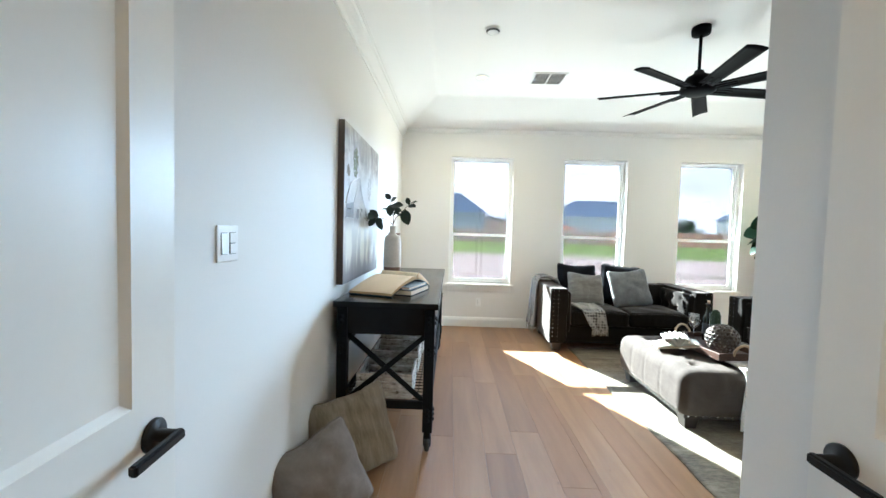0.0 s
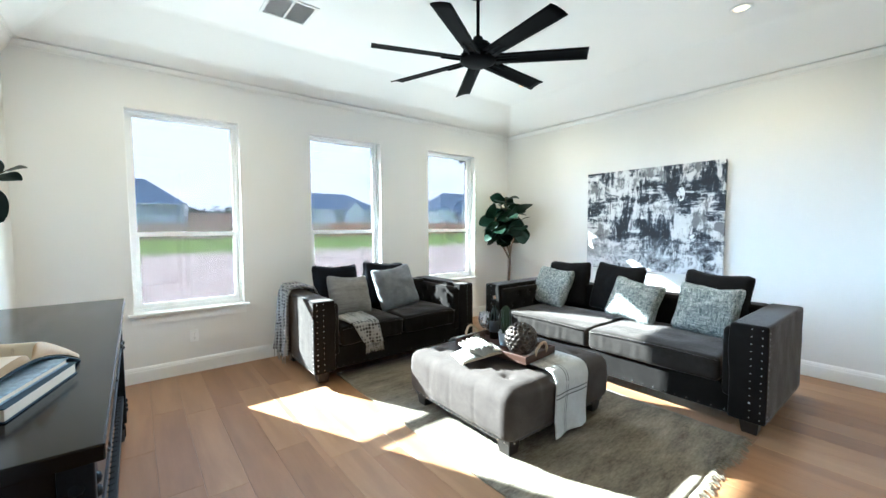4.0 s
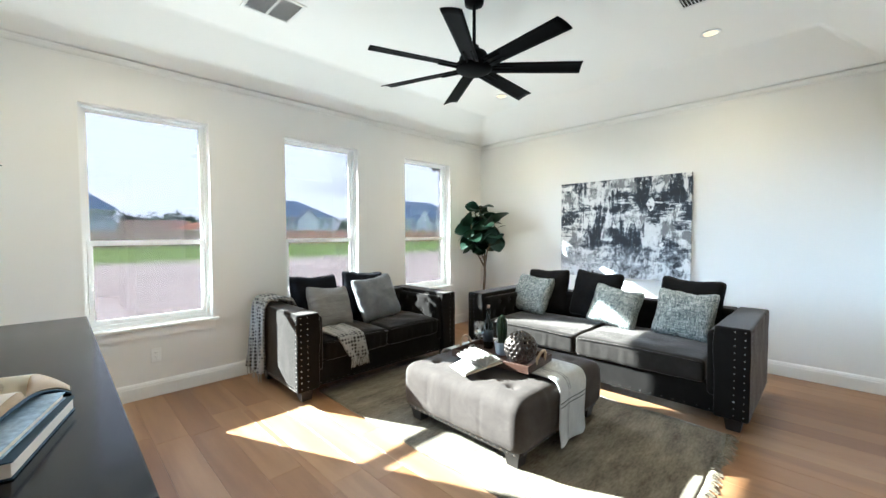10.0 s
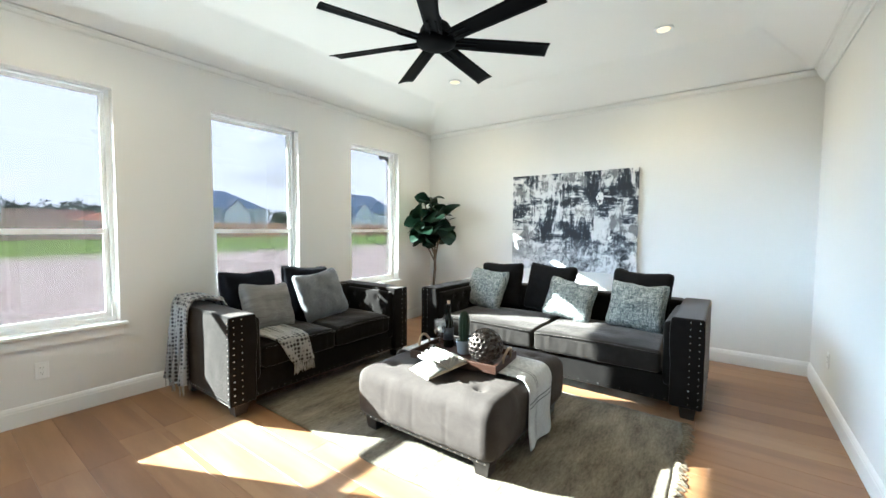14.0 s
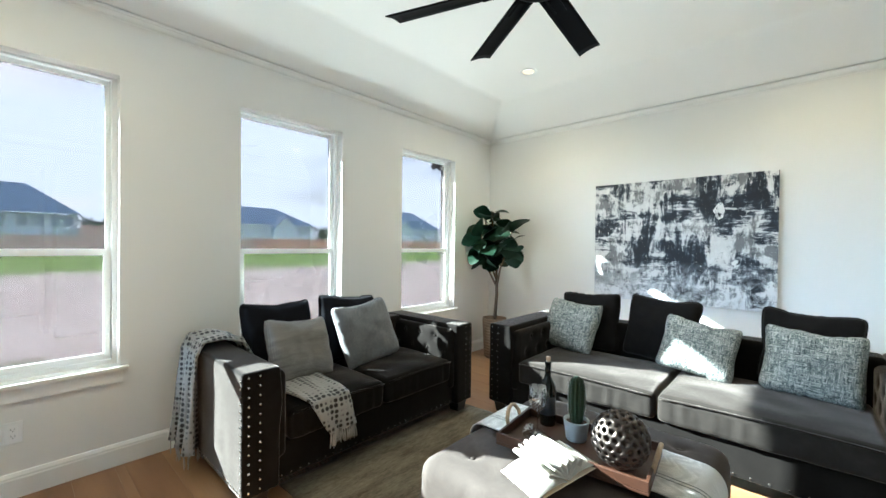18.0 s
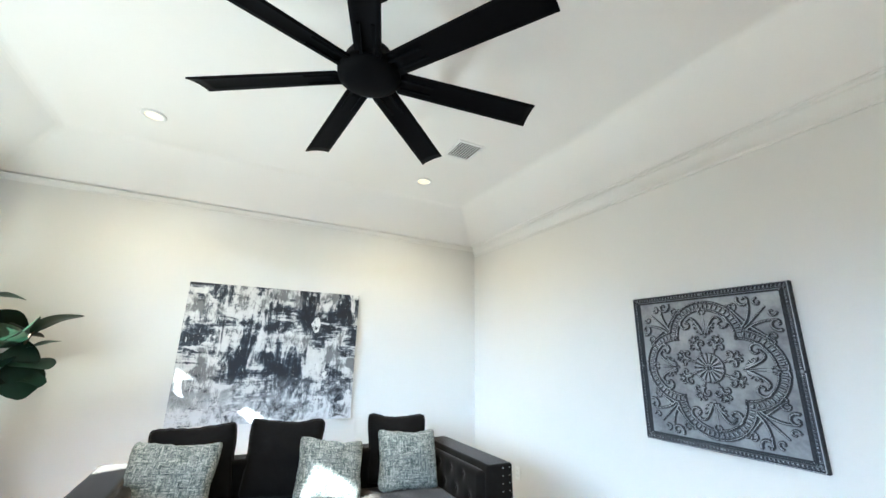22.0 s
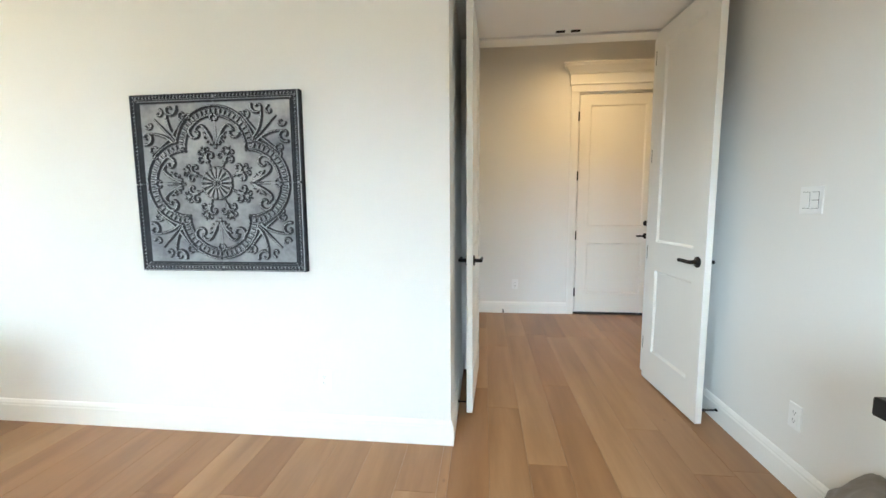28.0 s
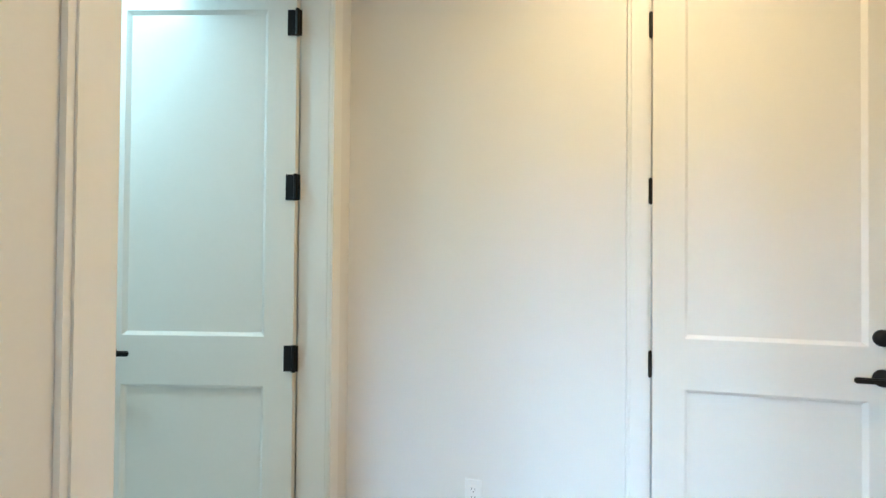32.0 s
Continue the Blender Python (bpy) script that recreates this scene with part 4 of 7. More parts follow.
throw_pillow("throw_pillow", 0.50, 0.18, M_PILLOW_BLACK, "black velvet pillow against the loveseat back", pillow_at(2.76, 5.56, 0.470, -3, 14, 5), 8, M_PILLOW_BLACK, "black loveseat pillows")
throw_pillow("throw_pillow", 0.45, 0.16, M_STRIPE, "grey ribbed linen pillow on the loveseat", pillow_at(2.27, 5.34, 0.474, 8, 24, 5), 9, None, "grey loveseat pillows", 0.42)
throw_pillow("throw_pillow", 0.47, 0.17, M_GREYP, "soft grey pillow tipped on the loveseat", pillow_at(2.84, 5.34, 0.480, -6, 22, -8), 10, None, "grey loveseat pillows")
# two pillows on the floor beside the console table
throw_pillow("floor_pillow", 0.47, 0.17, M_TAN, "tan slubbed linen pillow on the floor against the table", pillow_at(0.15, 2.62, 0.004, 30, 20, -9), 11, None, "pillows on the floor", 0.45)
throw_pillow("floor_pillow", 0.44, 0.18, M_MOUSE, "grey-brown cotton pillow on the floor against the wall", pillow_at(0.12, 2.27, 0.004, 42, 26, -14), 12, M_MOUSE, "pillows on the floor", 0.41)


# Rug with a fringe at its south end.
RX0, RX1, RY0, RY1 = 2.0, 3.58, 2.49, 5.12
def rug_fn(u, v):
    x, y = RX0 + (RX1 - RX0) * u, RY0 + (RY1 - RY0) * v
    wav = 0.018 * nz((u * 0.5, v * 6, 1.0), 1.7)
    return (x + wav * (1 if u < 0.5 else -1), y + 0.02 * nz((u * 5, v * 0.2, 4.0), 1.3), RUGZ + 0.0025 * nz((x * 9, y * 9, 0), 1.5))


rug = thing("rug", "grey-green woven wool rug with a ragged fringe under the ottoman", "rug")
bm = sheet(rug_fn, 60, 90)
bm.normal_update()
ext = bmesh.ops.extrude_face_region(bm, geom=list(bm.faces))
for v in ext["geom"]:
    if isinstance(v, bmesh.types.BMVert):
        v.co.z = 0.001
bmesh.ops.recalc_face_normals(bm, faces=bm.faces)
part("woven_field", bm, M_RUG, rug, "", True)
rng = random.Random(5)
for y0, sgn in ((RY0, -1), (RY1, 1)):
    fr = bmesh.new()
    for k in range(150):
        x = RX0 + 0.01 + (RX1 - RX0 - 0.02) * (k + rng.random() * 0.6) / 150
        yy = rug_fn((x - RX0) / (RX1 - RX0), 0 if sgn < 0 else 1)[1]
        l, dx = 0.045 + 0.03 * rng.random(), rng.uniform(-0.02, 0.02)
        tube([(x, yy, 0.010), (x + dx * 0.4, yy + sgn * l * 0.5, 0.014 + 0.006 * rng.random()), (x + dx, yy + sgn * l, 0.005)], 0.004, 5, fr, [0.005, 0.004, 0.0025])
    tagged(part("fringe", fr, M_RUG, rug, "knotted wool fringe"), kind="stuff")

# Ottoman.
OX0, OX1, OY0, OY1, OTOP = 2.20, 3.26, 3.215, 4.225, 0.408
ott = thing("ottoman", "large square tufted taupe velvet ottoman with nailhead trim", "ottoman", pose((OX0 + OX1) / 2, (OY0 + OY1) / 2, RUGZ))
ow, od = OX1 - OX0, OY1 - OY0
OB = [(-0.36 + 0.24 * i + (0.0 if j % 2 else 0.0), -0.33 + 0.22 * j) for i in range(4) for j in range(4)]
def ott_shape(p):
    h2 = 0.163
    if p.z > 0.02:
        k = max(0.0, (p.z - 0.02) / (h2 - 0.02))
        inside = max(0.0, 1 - abs(2 * p.x / ow) ** 6) * max(0.0, 1 - abs(2 * p.y / od) ** 6)
        p.z += k * (0.020 * inside - tuft((p.x, p.y), OB, 0.034, 0.034) * inside)
    side = max(abs(2 * p.x / ow), abs(2 * p.y / od))
    along = p.y if abs(2 * p.x / ow) > abs(2 * p.y / od) else p.x
    if side > 0.9:
        pleat = sum(math.exp(-((along - q) / 0.010) ** 2) for q in (-0.22, 0.02, 0.24))
        fade = max(0.0, min(1.0, (p.z + 0.17) / 0.05))
        swell = 0.012 * math.sin(max(0.0, min(1.0, (p.z + h2) / (2 * h2))) * math.pi)
        out = swell - 0.0035 * pleat * fade
        if abs(2 * p.x / ow) > abs(2 * p.y / od):
            p.x += math.copysign(out, p.x)
        else:
            p.y += math.copysign(out, p.y)
    p.z += 0.002 * nz((p.x * 7, p.y * 7, p.z * 7), 1.6)
    return p


bm = rbox(ow, od, 0.311, 0.062, 74, ott_shape)
bmesh.ops.translate(bm, vec=(0, 0, 0.09 + 0.1555), verts=bm.verts)
part("cushion", bm, M_OTTO, ott, "", True)
for i, (a, b) in enumerate(OB):
    bt = bmesh.new()
    bmesh.ops.create_uvsphere(bt, u_segments=12, v_segments=6, radius=0.013)
    bmesh.ops.transform(bt, matrix=Matrix.Translation((a, b, 0.394)) @ Matrix.Diagonal((1, 1, 0.5, 1)), verts=bt.verts)
    part("button", bt, M_OTTO, ott, "", True)
part("plinth", bbox(-ow / 2 + 0.03, ow / 2 - 0.03, -od / 2 + 0.03, od / 2 - 0.03, 0.075, 0.12, 0.006), M_FOOT, ott)
for nrm in ((0, -1), (0, 1), (-1, 0), (1, 0)):
    span = ow if nrm[0] == 0 else od
    pts = []
    for k in range(21):
        s = -span / 2 + 0.04 + (span - 0.08) * k / 20
        pts.append((s, nrm[1] * (od / 2 + 0.0005), 0.108) if nrm[0] == 0 else (nrm[0] * (ow / 2 + 0.0005), s, 0.108))
    tagged(part("nailhead_trim", studs(pts, (*nrm, 0), 0.0065), M_STUD, ott, "nickel nail heads"), kind="stuff")
for x in (-ow / 2 + 0.09, ow / 2 - 0.09):
    for y in (-od / 2 + 0.09, od / 2 - 0.09):
        f = bmesh.new()
        box(f, x - 0.05, x + 0.05, y - 0.05, y + 0.05, 0.0, 0.085)
        for v in f.verts:
            if v.co.z < 0.01:
                v.co.x, v.co.y = x + (v.co.x - x) * 0.75, y + (v.co.y - y) * 0.75
        part("foot", f, M_FOOT, ott)

# Runner laid over the ottoman from end to end.
def runner_line(s):
    """Point (y, z) at arc length s along the runner, from the south hem over the top to the north hem."""
    ys, yn, zt, r = OY0 - 0.022, OY1 + 0.022, OTOP + 0.040, 0.075
    pts = [(ys - 0.03, 0.06), (ys - 0.012, 0.16), (ys - 0.006, zt - r)]
    pts += [(ys + r - r * math.cos(a), zt - r + r * math.sin(a)) for a in (0.4, 0.8, 1.2, 1.57)]
    pts += [(ys + r + (yn - ys - 2 * r) * k / 6, zt + 0.003) for k in range(1, 6)]
    pts += [(yn - r + r * math.sin(a), zt - r + r * math.cos(a)) for a in (0.0, 0.4, 0.8, 1.2, 1.57)]
    pts += [(yn + 0.006, 0.30), (yn + 0.010, 0.20)]
    acc = [0.0]
    for a, b in zip(pts, pts[1:]):
        acc.append(acc[-1] + math.hypot(b[0] - a[0], b[1] - a[1]))
    q = s * acc[-1]
    for k in range(len(pts) - 1):
        if q <= acc[k + 1] + 1e-9:
            f = (q - acc[k]) / max(acc[k + 1] - acc[k], 1e-9)
            return pts[k][0] + f * (pts[k + 1][0] - pts[k][0]), pts[k][1] + f * (pts[k + 1][1] - pts[k][1])
    return pts[-1]


RNX0, RNX1 = 2.60, 2.95
def runner_fn(u, v, lift=0.0):
    y, z = runner_line(v)
    hang = max(0.0, (0.42 - z) / 0.42)
    x = RNX0 + (RNX1 - RNX0) * u - 0.06 * hang * (1 if y < 3.5 else 0)
    y += hang * 0.014 * math.sin(u * 9 + 1) * (-1 if y < 3.7 else 1)
    return (x, y - lift * (1 if hang > 0.2 and y < 3.7 else 0), z + lift + 0.002 * nz((u * 4, v * 9, 0), 1.4))


runner = thing("throw_runner", "white cotton throw with thin grey lines draped over the ottoman", "throw blanket")
part("cloth", sheet(runner_fn, 18, 90, 0.006), M_CLOTH, runner, "", True)
for u0 in (0.30, 0.36):
    part("stripe", sheet(lambda u, v: runner_fn(u0 + 0.018 * u, v, 0.0016), 1, 90), M_CLOTH_LINE, runner, "woven grey line", True)
for v0 in (0.135, 0.150):
    part("stripe", sheet(lambda u, v: runner_fn(u, v0 + 0.005 * v, 0.0018), 18, 2), M_CLOTH_LINE, runner, "woven grey line", True)


# Knitted throw over the loveseat arm, and its other end over the seat.
def knit():
    m, nt, b = nodes_of("honeycomb_knit")
    v = coords(nt)
    cells = node(nt, "TexVoronoi", Scale=33.0, Randomness=0.15)
    nt.links.new(v, cells.inputs["Vector"])
    col = ramp(nt, cells.outputs["Distance"], [(0.34, (0.014, 0.014, 0.016)), (0.48, (0.27, 0.26, 0.245))])
    nt.links.new(col, b.inputs["Base Color"])
    b.inputs["Roughness"].default_value = 0.95
    b.inputs["Sheen Weight"].default_value = 0.2
    bump(nt, b, cells.outputs["Distance"], 1.0, 0.006)
    return m


M_KNIT = knit()
throw = thing("throw_blanket", "grey and white honeycomb-knit throw over the loveseat arm", "throw blanket")
ax0, ax1, zt = 1.757, 1.95, 0.712
def throw_a(u, v):
    pts = [(ax0 - 0.058, 0.13), (ax0 - 0.052, 0.3), (ax0 - 0.046, 0.52), (ax0 - 0.035, zt - 0.02), (ax0 - 0.005, zt + 0.045), (ax0 + 0.09, zt + 0.055), (ax1, zt + 0.022), (ax1 + 0.05, zt - 0.08), (ax1 + 0.10, 0.52)]
    q = v * (len(pts) - 1)
    k = min(int(q), len(pts) - 2)
    f = q - k
    x, z = pts[k][0] + f * (pts[k + 1][0] - pts[k][0]), pts[k][1] + f * (pts[k + 1][1] - pts[k][1])
    hang = max(0.0, 1 - v * 2)
    y = 5.53 + 0.36 * u - 0.10 * max(0.0, v - 0.45)
    fold = math.sin(u * 17 + 2.5 * v) * (0.013 + 0.022 * hang)
    return (x - fold * (0.4 + hang), y, z + 0.016 * math.sin(u * 11) * (1 - hang) + 0.01)


def throw_b(u, v):
    pts = [(5.42, 0.495), (5.30, 0.488), (5.16, 0.482), (5.04, 0.478), (4.965, 0.462), (4.945, 0.40), (4.94, 0.33), (4.94, 0.275)]
    q = v * (len(pts) - 1)
    k = min(int(q), len(pts) - 2)
    f = q - k
    y, z = pts[k][0] + f * (pts[k + 1][0] - pts[k][0]), pts[k][1] + f * (pts[k + 1][1] - pts[k][1])
    wide = 0.34 - 0.16 * v
    x = 2.01 + 0.08 * v + 0.11 * v * v + wide * u
    return (x, y - 0.012 * math.sin(u * 9 + 1) * v, z + 0.006 * math.sin(u * 13 + v * 4) + 0.012)


part("hanging_end", sheet(throw_a, 30, 60, 0.012), M_KNIT, throw, "", True)
part("front_end", sheet(throw_b, 24, 40, 0.012), M_KNIT, throw, "", True)
M_YARN = surf("yarn", (0.38, 0.36, 0.33), 0.95, var=0.2, fine=200, relief=0.5)
for nm, fn, dy in (("front_tassel", throw_b, 0.0), ("side_tassel", throw_a, 0.0)):
    for k in range(15):
        fr = bmesh.new()
        p = Vector(fn((k + 0.5) / 15, 1.0 if nm == "front_tassel" else 0.0))
        for q in range(3):
            o = Vector((rng.uniform(-0.006, 0.006), rng.uniform(-0.008, 0.004), 0))
            l = 0.065 + 0.02 * rng.random()
            tube([p, p + o + Vector((0, -0.004, -l * 0.5)), p + o * 1.6 + Vector((0, -0.004, -l))], 0.003, 5, fr, [0.0035, 0.003, 0.002])
        part("tassel", fr, M_YARN, throw, "cream yarn tassel", True)


# ---- outside ----
def ground_mat():
    m, nt, b = nodes_of("yard")
    co = nt.nodes.new("ShaderNodeTexCoord")
    v = co.outputs["Object"]
    sep = nt.nodes.new("ShaderNodeSeparateXYZ")
    nt.links.new(v, sep.inputs["Vector"])
    wob = noise_tex(nt, v, 0.16, 5, 0.6)
    add = nt.nodes.new("ShaderNodeMath")
    add.operation = "MULTIPLY_ADD"
    add.inputs[1].default_value = 16.0
    nt.links.new(wob, add.inputs[0])
    nt.links.new(sep.outputs["Y"], add.inputs[2])
    rng_ = node(nt, "MapRange")
    rng_.inputs["From Min"].default_value, rng_.inputs["From Max"].default_value = 33.0, 40.0
    nt.links.new(add.outputs["Value"], rng_.inputs["Value"])
    tufts = noise_tex(nt, v, 2.2, 6, 0.7)
    dirt = ramp(nt, noise_tex(nt, v, 0.9, 6, 0.65), [(0.3, (0.46, 0.37, 0.32)), (0.55, (0.59, 0.50, 0.445)), (0.75, (0.70, 0.62, 0.575))])
    sprout = ramp(nt, mix(nt, 0.55, noise_tex(nt, v, 0.28, 3), tufts), [(0.56, (0, 0, 0)), (0.64, (1, 1, 1))])
    dirt = mix(nt, sprout, dirt, (0.11, 0.15, 0.055))
    grass = ramp(nt, tufts, [(0.3, (0.13, 0.205, 0.030)), (0.55, (0.19, 0.295, 0.045)), (0.75, (0.27, 0.34, 0.08))])
    nt.links.new(mix(nt, rng_.outputs["Result"], dirt, grass), b.inputs["Base Color"])
    b.inputs["Roughness"].default_value = 0.95
    bump(nt, b, tufts, 0.6, 0.03)
    return m


bm = bmesh.new()
GX, GY = [-900, -200, -60, -20, 0, 20, 60, 120, 300, 900], [6.26, 9, 14, 20, 30, 45, 60, 80, 120, 300, 1500]
gv = [[bm.verts.new((x, y, -0.22 + (0.10 * nz((x * 0.05, y * 0.05, 0)) if 12 < y < 100 else 0) + 0)) for y in GY] for x in GX]
for i in range(len(GX) - 1):
    for j in range(len(GY) - 1):
        bm.faces.new((gv[i][j], gv[i + 1][j], gv[i + 1][j + 1], gv[i][j + 1]))
structure("ground", bm, ground_mat(), "bare dirt yard turning into a green lawn", True)
bm = bmesh.new()
box(bm, -900, 900, -1500, 6.25, -0.35, -0.25)
structure("ground_behind", bm, M_SOIL, "bare ground around the house")

# Haze and glare over the yard are put into these lifted far colours.
M_FENCE = surf("cedar_fence", (0.62, 0.37, 0.27), 0.85, var=0.25, scale=1.2, fine=9, relief=0.3, stretch=(4, 4, 0.5))
M_FENCE_D = surf("weathered_fence", (0.60, 0.44, 0.38), 0.85, var=0.3, scale=1.2, fine=9, relief=0.3, stretch=(4, 4, 0.5))
M_POST = surf("fence_post", (0.72, 0.68, 0.63), 0.8, var=0.2)
M_SIDING = surf("pale_siding", (0.64, 0.71, 0.80), 0.8, var=0.05, scale=0.5, fine=6)
M_SIDING2 = surf("grey_siding", (0.52, 0.60, 0.70), 0.8, var=0.05, scale=0.5, fine=6)
M_SHINGLE = surf("slate_shingle", (0.17, 0.235, 0.34), 0.85, var=0.25, scale=0.8, fine=7, relief=0.4)
M_CLAYROOF = surf("red_roof", (0.50, 0.22, 0.13), 0.85, var=0.2, scale=0.8, fine=7, relief=0.4)
M_TREE = surf("hazy_foliage", (0.10, 0.135, 0.085), 0.8, var=0.35, scale=2, fine=8)
M_HWIN = surf("far_window", (0.20, 0.26, 0.32), 0.12, var=0.2, relief=0.0)


def fence(x0, x1, y, z0, h, mat, label):
    f = thing("fence", label, "fence", pose(x0, y, z0))
    bm, r = bmesh.new(), random.Random(int(x0 * 10 + y))
    x, k = 0.0, 0
    while x < x1 - x0:
        box(bm, x + 0.006, x + 0.134, 0, 0.02, 0.03, h + r.uniform(-0.03, 0.03))
        x += 0.14
    tagged(part("boards", bm, mat, f, "vertical wooden fence boards"), kind="stuff")
    for z in (0.35, h - 0.3):
        rl = bmesh.new()
        box(rl, 0, x1 - x0, -0.045, 0, z, z + 0.09)
        part("rail", rl, mat, f)
    cap = bmesh.new()
    box(cap, 0, x1 - x0, -0.06, 0.06, h + 0.03, h + 0.07)
    part("cap_rail", cap, M_POST, f)
    n = int((x1 - x0) / 2.9)
    for k in range(n + 1):
        px = (x1 - x0) * k / n
        p = bmesh.new()
        box(p, px - 0.06, px + 0.06, -0.16, -0.05, 0, h + 0.05)
        part("post", p, M_POST, f)


fence(-50, -4, 62, -0.2, 2.0, M_FENCE_D, "weathered brown board fence with pale posts")
fence(-4, 25, 62, -0.2, 2.1, M_FENCE_D, "weathered brown board fence with pale posts")
fence(25, 120, 62, -0.2, 2.2, M_FENCE, "reddish cedar board fence with pale posts")
fence(8, 18, 84, 0.2, 3.6, M_FENCE_D, "tall dark board fence between the houses")


def house(x, y, w, d, h, rise, mat, roof, label, wins, gable=None, turn=0):
    """A two-storey house, front towards -y, with a hipped roof and rows of windows (x, z, wide, high)."""
    t = thing("house", label, "house", pose(x, y, 0, 0, 0, turn))
    bm = bmesh.new()
    box(bm, -w / 2, w / 2, 0, d, -0.5, h)
    part("wall", bm, mat, t)
    bm = bmesh.new()
    o, ridge = 0.45, max(0.5, w / 2 - d / 2)
    e = [bm.verts.new(p) for p in ((-w / 2 - o, -o, h), (w / 2 + o, -o, h), (w / 2 + o, d + o, h), (-w / 2 - o, d + o, h))]
    a, b = bm.verts.new((-ridge, d / 2, h + rise)), bm.verts.new((ridge, d / 2, h + rise))
    for f in ((e[0], e[1], b, a), (e[2], e[3], a, b), (e[1], e[2], b), (e[3], e[0], a), (e[3], e[2], e[1], e[0])):
        bm.faces.new(f)
    r = part("roof", bm, roof, t)
    fas = bmesh.new()
    box(fas, -w / 2 - o, w / 2 + o, -o - 0.04, -o, h - 0.22, h + 0.03)
    part("fascia", fas, M_SIDING, r)
    for wx, wz, ww, wh in wins:
        fr = bmesh.new()
        box(fr, wx - ww / 2 - 0.12, wx + ww / 2 + 0.12, -0.06, 0, wz - 0.12, wz + wh + 0.12)
        f = part("window", fr, M_VINYL, t)
        p = bmesh.new()
        box(p, wx - ww / 2, wx + ww / 2, -0.075, -0.06, wz, wz + wh / 2 - 0.04), box(p, wx - ww / 2, wx + ww / 2, -0.075, -0.06, wz + wh / 2 + 0.04, wz + wh)
        part("pane", p, M_HWIN, f)
    if gable:
        gx, gw, gh = gable
        g = bmesh.new()
        v = [g.verts.new(q) for q in ((gx - gw / 2, -2.0, h - 1.2), (gx + gw / 2, -2.0, h - 1.2), (gx, -2.0, h - 1.2 + gh), (gx - gw / 2, d / 2, h - 1.2), (gx + gw / 2, d / 2, h - 1.2), (gx, d / 2, h - 1.2 + gh))]
        for f in ((v[0], v[2], v[5], v[3]), (v[1], v[4], v[5], v[2]), (v[3], v[5], v[4])):
            g.faces.new(f)
        part("gable", g, roof, t)
        g = bmesh.new()
        box(g, gx - gw / 2 + 0.3, gx + gw / 2 - 0.3, -1.8, 0.05, -0.5, h - 1.2)
        v = [g.verts.new(q) for q in ((gx - gw / 2 + 0.25, -1.9, h - 1.2), (gx + gw / 2 - 0.25, -1.9, h - 1.2), (gx, -1.9, h - 1.2 + gh - 0.25), (gx - gw / 2 + 0.25, -1.8, h - 1.2), (gx + gw / 2 - 0.25, -1.8, h - 1.2), (gx, -1.8, h - 1.2 + gh - 0.25))]
        for f in ((v[0], v[1], v[2]), (v[5], v[4], v[3]), (v[0], v[3], v[4], v[1]), (v[1], v[4], v[5], v[2]), (v[2], v[5], v[3], v[0])):
            g.faces.new(f)
        part("bay", g, mat, t)


house(-2, 88, 20, 11, 5.6, 4.8, M_SIDING2, M_SHINGLE, "pale grey house with a slate hip roof beyond the fence", [(wx, 3.5, 1.1, 1.7) for wx in (-7.5, -4.5, -1.5, 1.8, 4.0, 5.8, 7.5, 9.0)])
house(37, 90, 26, 13, 5.4, 4.2, M_SIDING, M_SHINGLE, "pale two-storey house with a dark hip roof", [(wx, wz, 1.0, 1.8) for wx, wz in ((-7.5, 3.0), (-6.0, 3.0), (-4.5, 3.0), (1.5, 3.0), (3.2, 3.0), (5.0, 3.0), (7.0, 3.0), (9.5, 3.0), (11.5, 3.0), (-10.5, 3.0))], (5.5, 6.0, 3.2))
house(84, 92, 27, 13, 6.0, 5.8, M_SIDING, M_SHINGLE, "pale two-storey house with a dark hip roof", [(wx, 3.0, 1.1, 1.8) for wx in (-7, -5, -3, 2, 5)], (-3.5, 7.0, 4.0))
house(118, 90, 16, 12, 5.4, 5.4, M_SIDING2, M_SHINGLE, "grey house with a dark roof in the distance", [(wx, 3.0, 1.1, 1.8) for wx in (-5, -3, 2, 5)])
house(20.5, 78, 11, 6, 2.2, 1.3, M_SIDING, M_CLAYROOF, "low shed with a red roof behind the fence", [])


